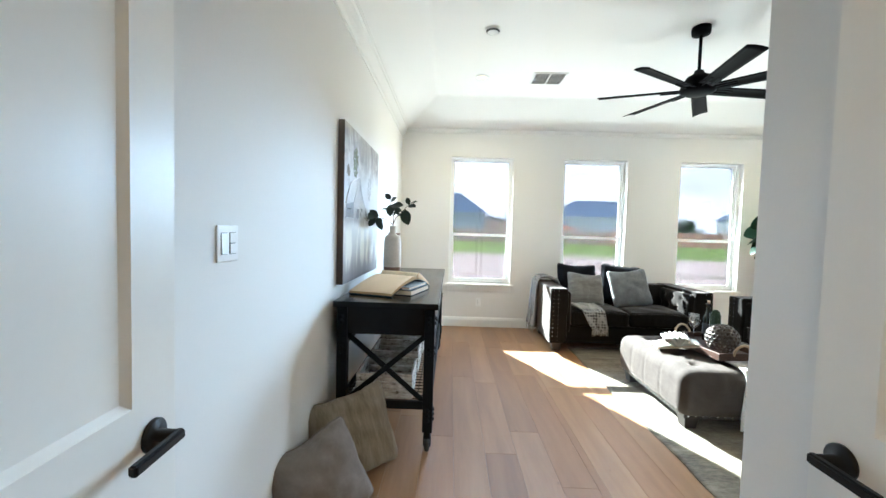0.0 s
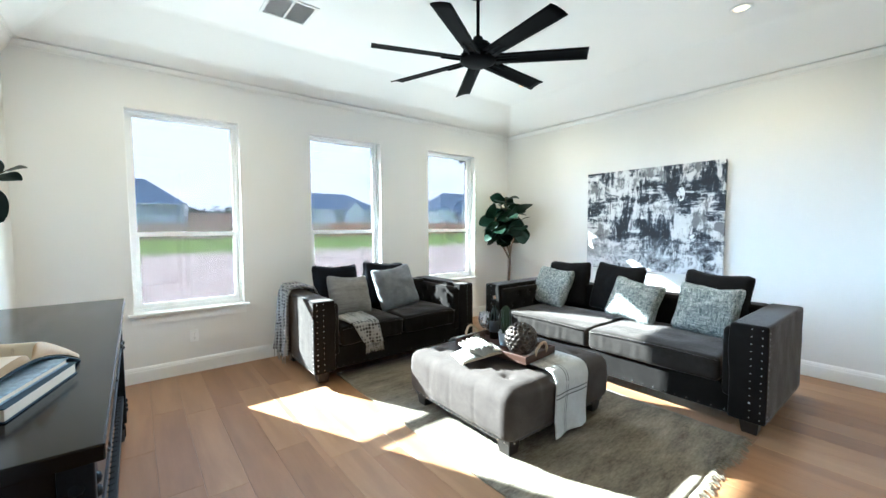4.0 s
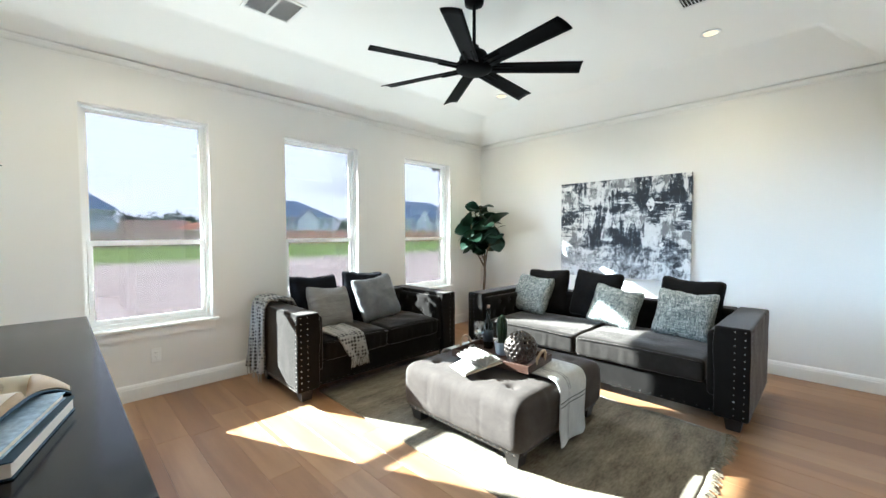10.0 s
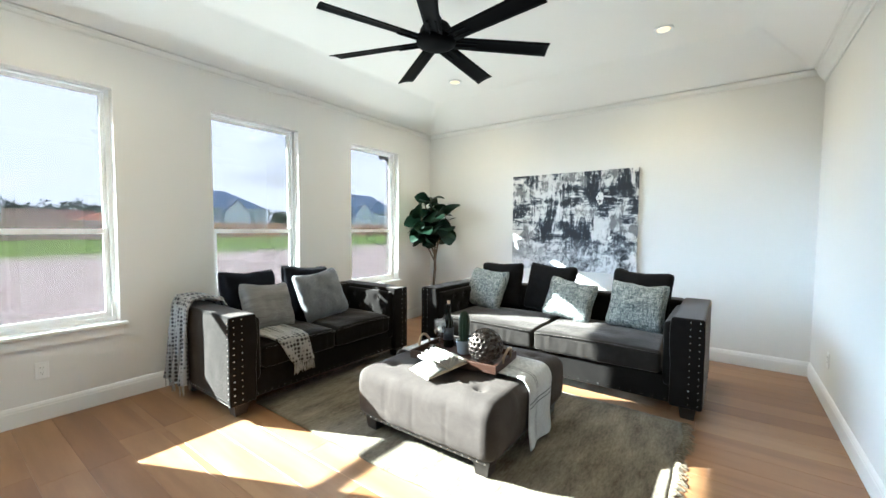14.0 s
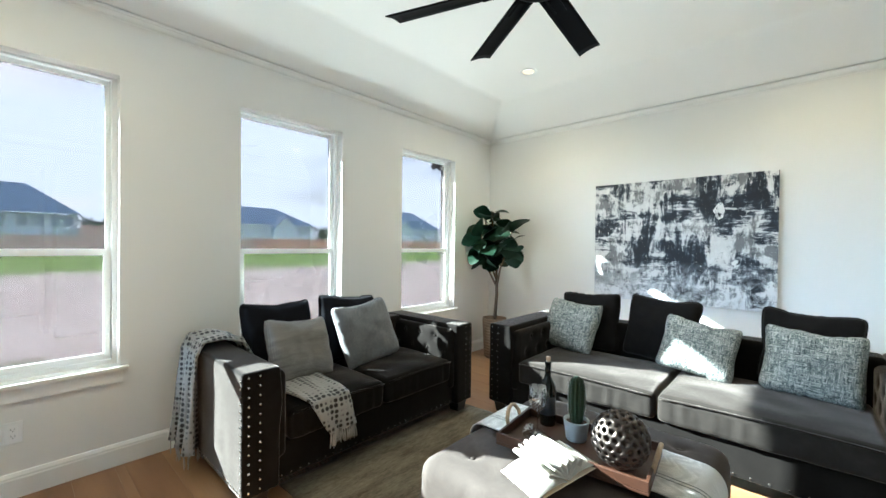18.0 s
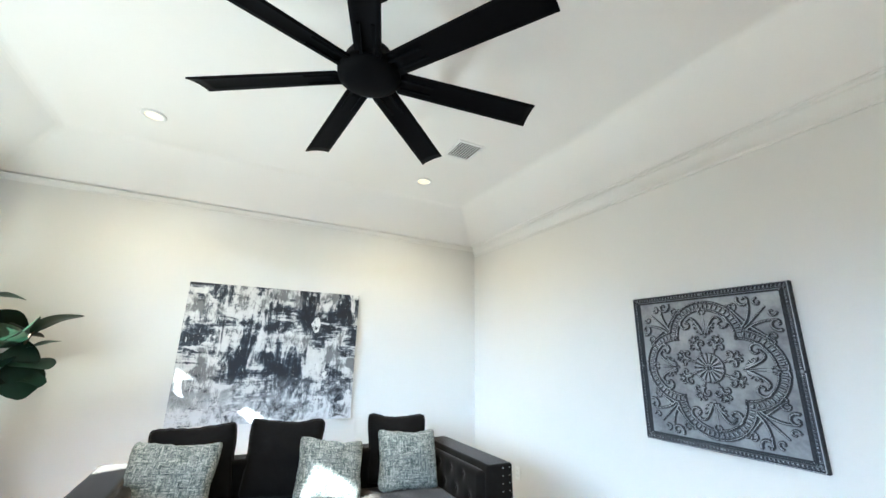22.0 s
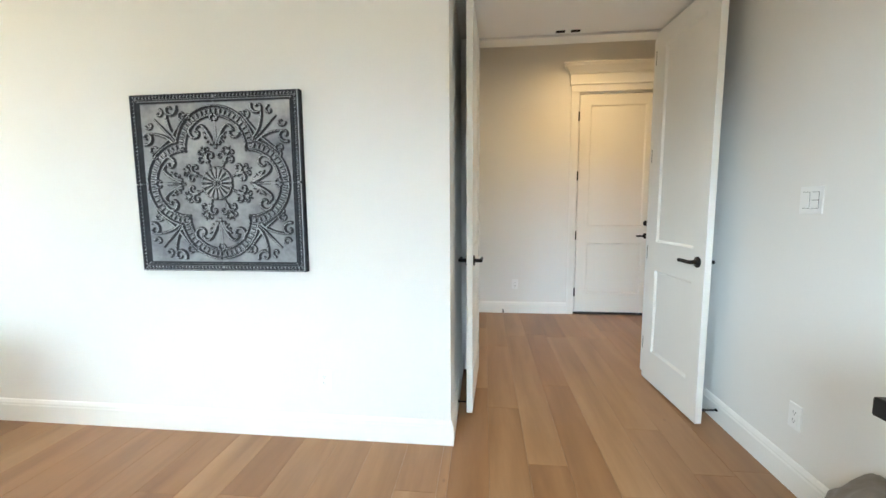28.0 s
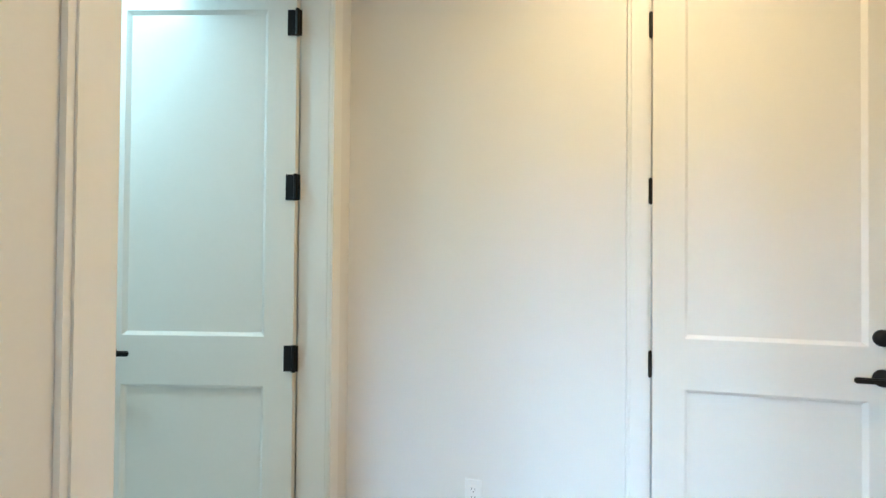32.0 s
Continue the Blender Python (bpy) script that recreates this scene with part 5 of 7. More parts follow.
def far_tree(x, y, h, spread, seed):
    r = random.Random(seed)
    t = thing("tree", "leafy tree far behind the fence", "tree", pose(x, y, 0), "far trees")
    bm = tube([(0, 0, 0), (0.1, 0, h * 0.3), (0, 0.1, h * 0.6), (0.1, 0, h * 0.85)], 0.2, 7, None, [0.3, 0.24, 0.15, 0.05])
    for k in range(6):
        a, z = r.uniform(0, 6.28), h * r.uniform(0.3, 0.6)
        tube([(0, 0, z), (spread * 0.4 * math.cos(a), spread * 0.4 * math.sin(a), z + h * 0.18), (spread * 0.7 * math.cos(a), spread * 0.7 * math.sin(a), z + h * 0.28)], 0.1, 5, bm, [0.12, 0.07, 0.03])
    part("trunk", bm, M_BARK, t)
    bm = bmesh.new()
    clumps = [(r.gauss(0, spread * 0.45), r.gauss(0, spread * 0.45), h * r.uniform(0.42, 0.95), spread * r.uniform(0.25, 0.45)) for _ in range(16)]
    for cx, cy, cz, cr in clumps:
        for _ in range(60):
            d = Vector((r.gauss(0, 1), r.gauss(0, 1), r.gauss(0, 0.8))).normalized() * cr * r.uniform(0.5, 1.1)
            c, s = Vector((cx, cy, cz)) + d, r.uniform(0.16, 0.34)
            e1 = Vector((r.gauss(0, 1), r.gauss(0, 1), r.gauss(0, 1))).normalized()
            e2 = e1.cross(Vector((r.gauss(0, 1), r.gauss(0, 1), r.gauss(0, 1)))).normalized()
            bm.faces.new([bm.verts.new(c + s * q) for q in (e1, e2 * 0.6, -e1, -e2 * 0.6)])
    tagged(part("crown", bm, M_TREE, t), kind="stuff")


for k, (x, h) in enumerate(((10, 5.2), (13, 5.8), (16, 5.4), (19, 5.6), (22, 5.2), (56, 5.5), (60, 5.2), (63, 5.6), (104, 6.0))):
    far_tree(x, 100 + (k % 3) * 6, h, 3.0, 40 + k)
# Camera lamp fixed under the eave outside the third window.
eave = thing("eave_lamp", "small grey security lamp under the eave outside", "lamp", pose(4.86, 6.62, 2.40))
part("bracket", bbox(-0.03, 0.03, -0.03, 0.03, 0.06, 0.49, 0.005), M_PLATE, eave)
for s in (-1, 1):
    bm = lathe([(0, -0.05), (0.035, -0.05), (0.05, 0.03), (0.045, 0.05), (0, 0.05)], 16)
    bmesh.ops.transform(bm, matrix=pose(s * 0.06, -0.02, 0.02, 60, 0, s * 20), verts=bm.verts)
    part("lamp_head", bm, M_SLOT, eave, "", True)
# Out of view; made this deep so the sun patch ends at the rug.
bm = bmesh.new()
box(bm, XW - 0.7, XE + 0.7, YN + 0.24, YN + 1.42, 2.89, 2.97)
structure("eave", bm, M_TRIM, "unseen painted eave soffit over the windows")


# ---- ceiling things ----
FX, FY = 2.572, 3.864
fan = thing("ceiling_fan", "matt black seven-blade ceiling fan on a short downrod", "ceiling fan", pose(FX, FY, 0))
part("canopy", lathe([(0, 3.03), (0.068, 3.03), (0.070, 3.0), (0.066, 2.972), (0.02, 2.962), (0, 2.962)], 28), M_FAN, fan, "", True)
part("downrod", tube([(0, 0, 2.97), (0, 0, 2.66)], 0.0125, 12), M_FAN, fan, "", True)
part("motor", lathe([(0, 2.685), (0.032, 2.685), (0.040, 2.66), (0.085, 2.635), (0.105, 2.60), (0.107, 2.565), (0.128, 2.555), (0.130, 2.535), (0.126, 2.515), (0.09, 2.496), (0, 2.490)], 36), M_FAN, fan, "", True)
for k in range(7):
    ang = 5.5 + k * 360 / 7

    def blade_fn(u, v):
        r_ = 0.125 + 0.630 * u
        w_ = 0.105 + 0.020 * u
        s_ = (v - 0.5) * w_
        return (r_ + (0.012 * (v - 0.5) if u > 0.99 else 0), s_, 2.533 - s_ * 0.24 + 0.008 * (1 - (2 * v - 1) ** 2))

    b = part("blade", sheet(blade_fn, 12, 6, 0.007), M_FAN, fan, "", True)
    b.matrix_local = pose(0, 0, 0, 0, 0, ang)
    arm = bmesh.new()
    for s in (-0.026, 0.026):
        box(arm, 0.10, 0.27, s - 0.006, s + 0.006, 2.521, 2.530)
    box(arm, 0.09, 0.125, -0.032, 0.032, 2.519, 2.531)
    part("blade_arm", arm, M_FAN, b)

for k, (x, y) in enumerate(((0.89, 4.97), (4.33, 4.93), (4.37, 2.80))):
    c = thing("recessed_light", "round white recessed ceiling light, lit warm", "ceiling light", pose(x, y, ZC), "recessed lights")
    part("trim_ring", lathe([(0.052, -0.001), (0.078, -0.001), (0.080, -0.005), (0.074, -0.010), (0.054, -0.007), (0.052, -0.001)], 32), M_PLATE, c, "", True)
    part("lens", lathe([(0, -0.004), (0.053, -0.004), (0.052, -0.001), (0, -0.001)], 32), M_CAN, c)
hc = thing("recessed_light", "round white recessed light in the hall ceiling, lit warm", "ceiling light", pose(0.15, -0.20, ZHALL), "recessed lights")
part("trim_ring", lathe([(0.052, -0.001), (0.078, -0.001), (0.080, -0.005), (0.074, -0.010), (0.054, -0.007), (0.052, -0.001)], 32), M_PLATE, hc, "", True)
part("lens", lathe([(0, -0.004), (0.053, -0.004), (0.052, -0.001), (0, -0.001)], 32), M_CAN, hc)


def vent(x, y, w, d, panels, along, label, angle, half=0.007):
    v = thing("ceiling_vent", label, "vent", pose(x, y, ZC))
    f = bmesh.new()
    m = 0.022
    box(f, -w / 2, w / 2, -d / 2, -d / 2 + m, -0.009, -0.001), box(f, -w / 2, w / 2, d / 2 - m, d / 2, -0.009, -0.001)
    box(f, -w / 2, -w / 2 + m, -d / 2 + m, d / 2 - m, -0.009, -0.001), box(f, w / 2 - m, w / 2, -d / 2 + m, d / 2 - m, -0.009, -0.001)
    for k in range(1, panels):
        cx = -w / 2 + w * k / panels
        box(f, cx - 0.008, cx + 0.008, -d / 2 + m, d / 2 - m, -0.009, -0.001)
    part("frame", f, M_PLATE, v)
    part("backing", bbox(-w / 2 + 0.01, w / 2 - 0.01, -d / 2 + 0.01, d / 2 - 0.01, -0.0012, -0.0005, 0.0001, 1), M_DUCT_SHADE if half < 0.005 else M_GRILLE_SHADE, v)
    n = int((d - 2 * m) / (0.016 if half > 0.005 else 0.020))
    for k in range(n):
        s = bmesh.new()
        yy = -d / 2 + m + 0.008 + k * (d - 2 * m) / n
        box(s, -w / 2 + m, w / 2 - m, -half, half, -0.0008, 0.0008, Matrix.Translation((0, yy, -0.006)) @ pose(0, 0, 0, angle, 0, 0))
        part("slat", s, M_PLATE, v)
    return v


vent(1.61, 4.97, 0.36, 0.33, 2, "x", "white two-panel return air grille in the ceiling", 25)
vent(3.675, 2.76, 0.27, 0.24, 1, "x", "white louvred supply register in the ceiling", 15, 0.0030)
sm = thing("smoke_detector", "round white smoke detector on the ceiling", "smoke detector", pose(0.90, 3.95, ZC))
part("body", lathe([(0, -0.038), (0.030, -0.038), (0.045, -0.030), (0.058, -0.018), (0.062, -0.008), (0.068, -0.006), (0.068, -0.001), (0, -0.001)], 32), M_PLATE, sm, "", True)
part("grille_ring", lathe([(0.048, -0.0295), (0.0575, -0.0195), (0.0585, -0.0185), (0.049, -0.0285), (0.048, -0.0295)], 32), M_SLOT, sm)

# ---- wall plates, door stops ----
def plate(name, label, at, gangs, outlet, cat):
    """A wall plate in its own xz plane, facing -y."""
    w = 0.070 + 0.046 * (gangs - 1)
    t = thing(name, label, cat, at)
    part("plate", bbox(-w / 2, w / 2, -0.006, 0, -0.0575, 0.0575, 0.003), M_PLATE, t)
    for g in range(gangs):
        x = (g - (gangs - 1) / 2) * 0.046
        if outlet:
            part("receptacle", bbox(x - 0.0165, x + 0.0165, -0.0075, -0.006, -0.034, 0.034, 0.001), M_PLATE, t)
            for zz in (-0.018, 0.018):
                s = bmesh.new()
                box(s, x - 0.008, x - 0.006, -0.0080, -0.0074, zz - 0.002, zz + 0.007), box(s, x + 0.006, x + 0.008, -0.0080, -0.0074, zz - 0.002, zz + 0.006)
                box(s, x - 0.002, x + 0.002, -0.0080, -0.0074, zz - 0.011, zz - 0.007)
                part("slots", s, M_SLOT, t)
        else:
            fr = bmesh.new()
            box(fr, x - 0.0178, x + 0.0178, -0.0066, -0.0058, -0.0345, 0.0345)
            part("rocker_frame", fr, M_SLOT, t)
            if g == gangs - 1 and gangs > 1:
                part("rocker", bbox(x - 0.0165, x + 0.0165, -0.010, -0.006, -0.033, -0.001, 0.0015), M_PLATE, t)
                part("rocker", bbox(x - 0.0165, x + 0.0165, -0.009, -0.006, 0.001, 0.033, 0.0015), M_PLATE, t)
            else:
                r_ = bmesh.new()
                box(r_, x - 0.0165, x + 0.0165, -0.011, -0.006, -0.033, 0.033)
                for v in r_.verts:
                    if v.co.z > 0 and v.co.y < -0.01:
                        v.co.y = -0.0075
                part("rocker", r_, M_PLATE, t)


EASTFACE = pose(0, 0, 0, 0, 0, 90)
plate("light_switch", "white double rocker switch plate on the wall", pose(XW, 1.81, 1.27) @ EASTFACE, 2, False, "light switch")
plate("outlet", "white duplex outlet low on the wall by the doors", pose(XW, 1.83, 0.33) @ EASTFACE, 1, True, "outlet")
plate("outlet", "white duplex outlet low under the window", pose(1.0, YN, 0.345), 1, True, "outlet")
plate("outlet", "white duplex outlet low on the wall below the tin panel", pose(2.10, YS, 0.33, 0, 0, 180), 1, True, "outlet")
plate("outlet", "white duplex outlet low on the hall wall", pose(0.89, YH, 0.345, 0, 0, 180), 1, True, "outlet")
plate("outlet", "white duplex outlet low on the wall near the corner", pose(4.51, YS, 0.36, 0, 0, 180), 1, True, "outlet")


def door_stop(at):
    t = thing("door_stop", "small black baseboard door stop", "door stop", at, "door stops")
    part("rod", tube([(0, 0, 0), (0, -0.06, -0.002), (0, -0.07, -0.004)], 0.005, 8), M_BLACK, t, "", True)
    part("base", lathe([(0, -0.002), (0.012, -0.002), (0.010, 0.006), (0, 0.008)], 12), M_BLACK, t)
    tip = lathe([(0, 0), (0.009, 0.001), (0.009, 0.012), (0, 0.014)], 12)
    bmesh.ops.transform(tip, matrix=Matrix.Translation((0, -0.066, -0.003)) @ pose(0, 0, 0, 90), verts=tip.verts)
    part("tip", tip, M_RUBBER, t)


door_stop(pose(1.025, YH + 0.016, 0.035, 0, 0, 180))
door_stop(pose(XW + 0.016, 1.30, 0.07, 0, 0, 90))
door_stop(pose(XA - 0.016, 1.33, 0.07, 0, 0, -90))

# ---- wall art ----
def abstract_mat():
    m, nt, b = nodes_of("abstract_canvas")
    v = coords(nt)
    sep = nt.nodes.new("ShaderNodeSeparateXYZ")
    nt.links.new(v, sep.inputs["Vector"])
    big = noise_tex(nt, coords(nt, (1, 1.4, 1.8)), 1.7, 3, 0.5, 0.6)
    vert = noise_tex(nt, coords(nt, (1, 4.5, 0.9)), 2.0, 6, 0.72, 0.9)
    hori = noise_tex(nt, coords(nt, (1, 0.9, 6)), 2.0, 6, 0.72, 0.7)
    chips = noise_tex(nt, v, 9.0, 6, 0.75, 0.5)
    cells = node(nt, "TexVoronoi", Scale=9.0)
    nt.links.new(coords(nt, (1, 1.9, 1.0)), cells.inputs["Vector"])
    strokes = mix(nt, ramp(nt, noise_tex(nt, v, 2.4, 2), [(0.42, (0, 0, 0)), (0.56, (1, 1, 1))]), vert, hori)
    field = mix(nt, 0.38, strokes, chips)
    field = mix(nt, 0.30, field, big)
    col = ramp(nt, field, [(0.44, (0.004, 0.006, 0.012)), (0.476, (0.014, 0.021, 0.036)), (0.488, (0.13, 0.14, 0.16)), (0.500, (0.28, 0.28, 0.29)), (0.512, (0.62, 0.61, 0.60)), (0.60, (0.76, 0.75, 0.74))])
    patch = ramp(nt, mix(nt, 0.5, cells.outputs["Color"], chips), [(0.70, (0, 0, 0)), (0.73, (1, 1, 1))])
    col = mix(nt, patch, col, (0.74, 0.73, 0.71))
    dark = ramp(nt, mix(nt, 0.6, noise_tex(nt, coords(nt, (1, 5, 1.6)), 2.6, 7, 0.8), big), [(0.535, (0, 0, 0)), (0.575, (1, 1, 1))])
    col = mix(nt, dark, col, mix(nt, 0.75, col, (0.012, 0.015, 0.024)))
    thin = ramp(nt, noise_tex(nt, coords(nt, (1, 34, 3.0)), 1.5, 5, 0.8, 1.5), [(0.62, (0, 0, 0)), (0.645, (1, 1, 1))])
    col = mix(nt, thin, col, (0.70, 0.69, 0.67))
    low = node(nt, "MapRange")
    low.inputs["From Min"].default_value, low.inputs["From Max"].default_value = 0.40, 0.0
    nt.links.new(sep.outputs["Z"], low.inputs["Value"])
    fade = mix(nt, 1.0, low.outputs["Result"], ramp(nt, chips, [(0.36, (0, 0, 0)), (0.56, (1, 1, 1))]), "MULTIPLY")
    col = mix(nt, fade, col, (0.66, 0.67, 0.70))
    nt.links.new(col, b.inputs["Base Color"])
    b.inputs["Roughness"].default_value = 0.5
    bump(nt, b, field, 0.6, 0.008)
    return m


art = thing("wall_painting", "large black, grey and white abstract canvas above the sofa", "painting", pose(XE, 3.86, 0.815))
bm = bmesh.new()
box(bm, -0.034, -0.004, -0.755, 0.755, 0, 1.19)
bmesh.ops.bevel(bm, geom=list(bm.edges), offset=0.003, segments=1, affect="EDGES")
part("canvas", bm, abstract_mat(), art)
bm = bmesh.new()
box(bm, -0.004, -0.0005, -0.70, 0.70, 0.05, 1.14)
part("stretcher_back", bm, M_ARTSIDE, art)


def barn_mat():
    m, nt, b = nodes_of("misty_canvas")
    v = coords(nt)
    blob = noise_tex(nt, coords(nt, (1, 5.5, 1.6)), 1.7, 3, 0.5, 0.4)
    drip = noise_tex(nt, coords(nt, (1, 11, 1.1)), 1.6, 5, 0.6)
    broad = noise_tex(nt, coords(nt, (1, 1.3, 1.0)), 2.6, 5, 0.62, 0.9)
    sep = nt.nodes.new("ShaderNodeSeparateXYZ")
    nt.links.new(v, sep.inputs["Vector"])
    add = nt.nodes.new("ShaderNodeMath")
    add.operation = "MULTIPLY_ADD"
    add.inputs[1].default_value = 0.36
    nt.links.new(mix(nt, 0.35, blob, drip), add.inputs[0])
    nt.links.new(sep.outputs["Z"], add.inputs[2])
    field = ramp(nt, add.outputs["Value"], [(0.16, (0.045, 0.036, 0.036)), (0.26, (0.15, 0.125, 0.108)), (0.38, (0.36, 0.325, 0.28)), (0.54, (0.50, 0.48, 0.43)), (0.60, (0.26, 0.22, 0.195)), (0.66, (0.40, 0.40, 0.40)), (0.95, (0.44, 0.44, 0.44))])
    cream = ramp(nt, mix(nt, 0.25, blob, drip), [(0.50, (0, 0, 0)), (0.56, (1, 1, 1))])
    low = ramp(nt, sep.outputs["Z"], [(0.06, (0, 0, 0)), (0.16, (1, 1, 1)), (0.33, (1, 1, 1)), (0.40, (0, 0, 0))])
    field = mix(nt, mix(nt, 1.0, cream, low, "MULTIPLY"), field, (0.62, 0.58, 0.47))
    top = ramp(nt, mix(nt, 0.25, broad, drip), [(0.40, (0.075, 0.055, 0.038)), (0.48, (0.25, 0.215, 0.17)), (0.56, (0.45, 0.43, 0.39)), (0.66, (0.52, 0.51, 0.49))])
    up = node(nt, "MapRange")
    up.inputs["From Min"].default_value, up.inputs["From Max"].default_value = 0.62, 0.85
    nt.links.new(sep.outputs["Z"], up.inputs["Value"])
    nt.links.new(mix(nt, up.outputs["Result"], field, top), b.inputs["Base Color"])
    b.inputs["Roughness"].default_value = 0.45
    b.inputs["Coat Weight"].default_value = 0.8
    b.inputs["Coat Roughness"].default_value = 0.33
    bump(nt, b, drip, 0.25, 0.004)
    return m


PY0, PY1, PZ0, PZ1 = 2.995, 4.095, 0.975, 1.995
barn = thing("wall_painting", "misty grey and brown canvas of a barn and trees", "painting", pose(XW, PY0, PZ0))
bm = bmesh.new()
box(bm, 0.0005, 0.042, 0, PY1 - PY0, 0, PZ1 - PZ0)
bmesh.ops.bevel(bm, geom=list(bm.edges), offset=0.003, segments=1, affect="EDGES")
part("canvas", bm, barn_mat(), barn)
edge_b = bmesh.new()
box(edge_b, 0.001, 0.041, -0.0015, 0.0, 0.002, PZ1 - PZ0 - 0.002)
part("canvas_edge", edge_b, M_ARTSIDE, barn)
PAINT = {"white": surf("paint_white", (0.62, 0.62, 0.62), 0.3, var=0.2, scale=9, fine=40, relief=0.3, coat=0.3), "slate": surf("paint_slate", (0.20, 0.20, 0.21), 0.3, var=0.35, scale=9, fine=40, relief=0.3, coat=0.3), "pale": surf("paint_pale", (0.42, 0.41, 0.40), 0.3, var=0.2, scale=6, fine=40, relief=0.3, coat=0.3),
         "grey": surf("paint_grey", (0.25, 0.225, 0.205), 0.3, var=0.3, scale=6, fine=40, relief=0.3, coat=0.3), "dark": surf("paint_dark", (0.022, 0.022, 0.024), 0.35, var=0.3, coat=0.2), "moss": surf("paint_moss", (0.115, 0.125, 0.045), 0.5, var=0.5, scale=12, fine=50, relief=0.8, depth=0.004), "brown": surf("paint_brown", (0.16, 0.13, 0.085), 0.5, var=0.4, scale=12, fine=50, relief=0.8, depth=0.004)}


def daub(name, pts, mat, lift=0.0):
    """A patch of raised paint: a polygon in canvas shares (0 to 1), with a brushed edge."""
    w, h = PY1 - PY0, PZ1 - PZ0
    rim = []
    for (u0, v0), (u1, v1) in zip(pts, pts[1:] + pts[:1]):
        n = max(2, int(math.hypot(u1 - u0, v1 - v0) / 0.02))
        for k in range(n):
            u, v = u0 + (u1 - u0) * k / n, v0 + (v1 - v0) * k / n
            rim.append((u + 0.004 * nz((u * 40, v * 40, 1)), v + 0.004 * nz((u * 40, v * 40, 7))))
    bm = bmesh.new()
    f = bm.faces.new([bm.verts.new((0.0425 + lift, u * w, v * h)) for u, v in rim])
    e = bmesh.ops.extrude_face_region(bm, geom=[f])
    for v in e["geom"]:
        if isinstance(v, bmesh.types.BMVert):
            v.co.x += 0.0010
    bmesh.ops.recalc_face_normals(bm, faces=bm.faces)
    return part(name, bm, PAINT[mat], barn)


def stroke_line(pts, mat, wide=0.004):
    w, h = PY1 - PY0, PZ1 - PZ0
    part("outline", tube([(0.0440, u * w, v * h) for u, v in pts], wide, 6), PAINT[mat], barn, "", True)


daub("barn_gable", [(0.211, 0.415), (0.635, 0.435), (0.53, 0.50), (0.43, 0.58), (0.358, 0.70), (0.214, 0.525)], "pale")
daub("barn_wall", [(0.04, 0.413), (0.212, 0.415), (0.214, 0.52), (0.04, 0.50)], "slate", 0.0004)
daub("barn_roof", [(0.033, 0.503), (0.214, 0.521), (0.36, 0.705), (0.145, 0.645)], "pale", 0.0006)
daub("barn_door", [(0.276, 0.416), (0.352, 0.419), (0.352, 0.487), (0.276, 0.480)], "slate", 0.001)
daub("barn_door", [(0.545, 0.440), (0.585, 0.443), (0.585, 0.478), (0.545, 0.482)], "slate", 0.001)
daub("barn_window", [(0.069, 0.464), (0.15, 0.470), (0.15, 0.480), (0.069, 0.474)], "dark", 0.001)
daub("barn_window", [(0.366, 0.605), (0.382, 0.607), (0.382, 0.650), (0.366, 0.648)], "slate", 0.001)
daub("barn_window", [(0.42, 0.466), (0.45, 0.468), (0.45, 0.488), (0.42, 0.487)], "slate", 0.001)
for line in ([(0.033, 0.503), (0.09, 0.59), (0.145, 0.645), (0.36, 0.705)], [(0.214, 0.521), (0.30, 0.63), (0.36, 0.705), (0.43, 0.58), (0.53, 0.50), (0.635, 0.435)], [(0.04, 0.50), (0.04, 0.413), (0.212, 0.415), (0.214, 0.52)], [(0.276, 0.416), (0.276, 0.480), (0.352, 0.487), (0.352, 0.419)]):
    stroke_line(line, "white", 0.0022)
rng = random.Random(21)
for nm, cu, cv, ru, rv, mt, cnt in (("tree_daub", 0.255, 0.79, 0.065, 0.10, "moss", 110), ("tree_daub", 0.09, 0.71, 0.03, 0.035, "brown", 34), ("tree_daub", 0.10, 0.635, 0.035, 0.03, "pale", 26), ("tree_daub", 0.67, 0.655, 0.06, 0.085, "pale", 46), ("bush_daub", 0.60, 0.430, 0.09, 0.020, "brown", 40)):
    bm = bmesh.new()
    for k in range(cnt):
        a, q = rng.uniform(0, 6.28), rng.random() ** 0.5
        u, v = (cu + ru * q * math.cos(a)) * (PY1 - PY0), (cv + rv * q * math.sin(a)) * (PZ1 - PZ0)
        s, tl = rng.uniform(0.006, 0.017), rng.uniform(0, 3.14)
        c = bm.verts.new((0.0455, u, v))
        ring = [bm.verts.new((0.0424, u + s * rng.uniform(0.6, 1.1) * math.cos(tl + b), v + s * rng.uniform(0.6, 1.1) * math.sin(tl + b))) for b in (k2 * 6.283 / 7 for k2 in range(7))]
        for k2 in range(7):
            bm.faces.new((c, ring[k2], ring[(k2 + 1) % 7]))
    tagged(part(nm, bm, PAINT[mt], barn, "", True), kind="stuff")


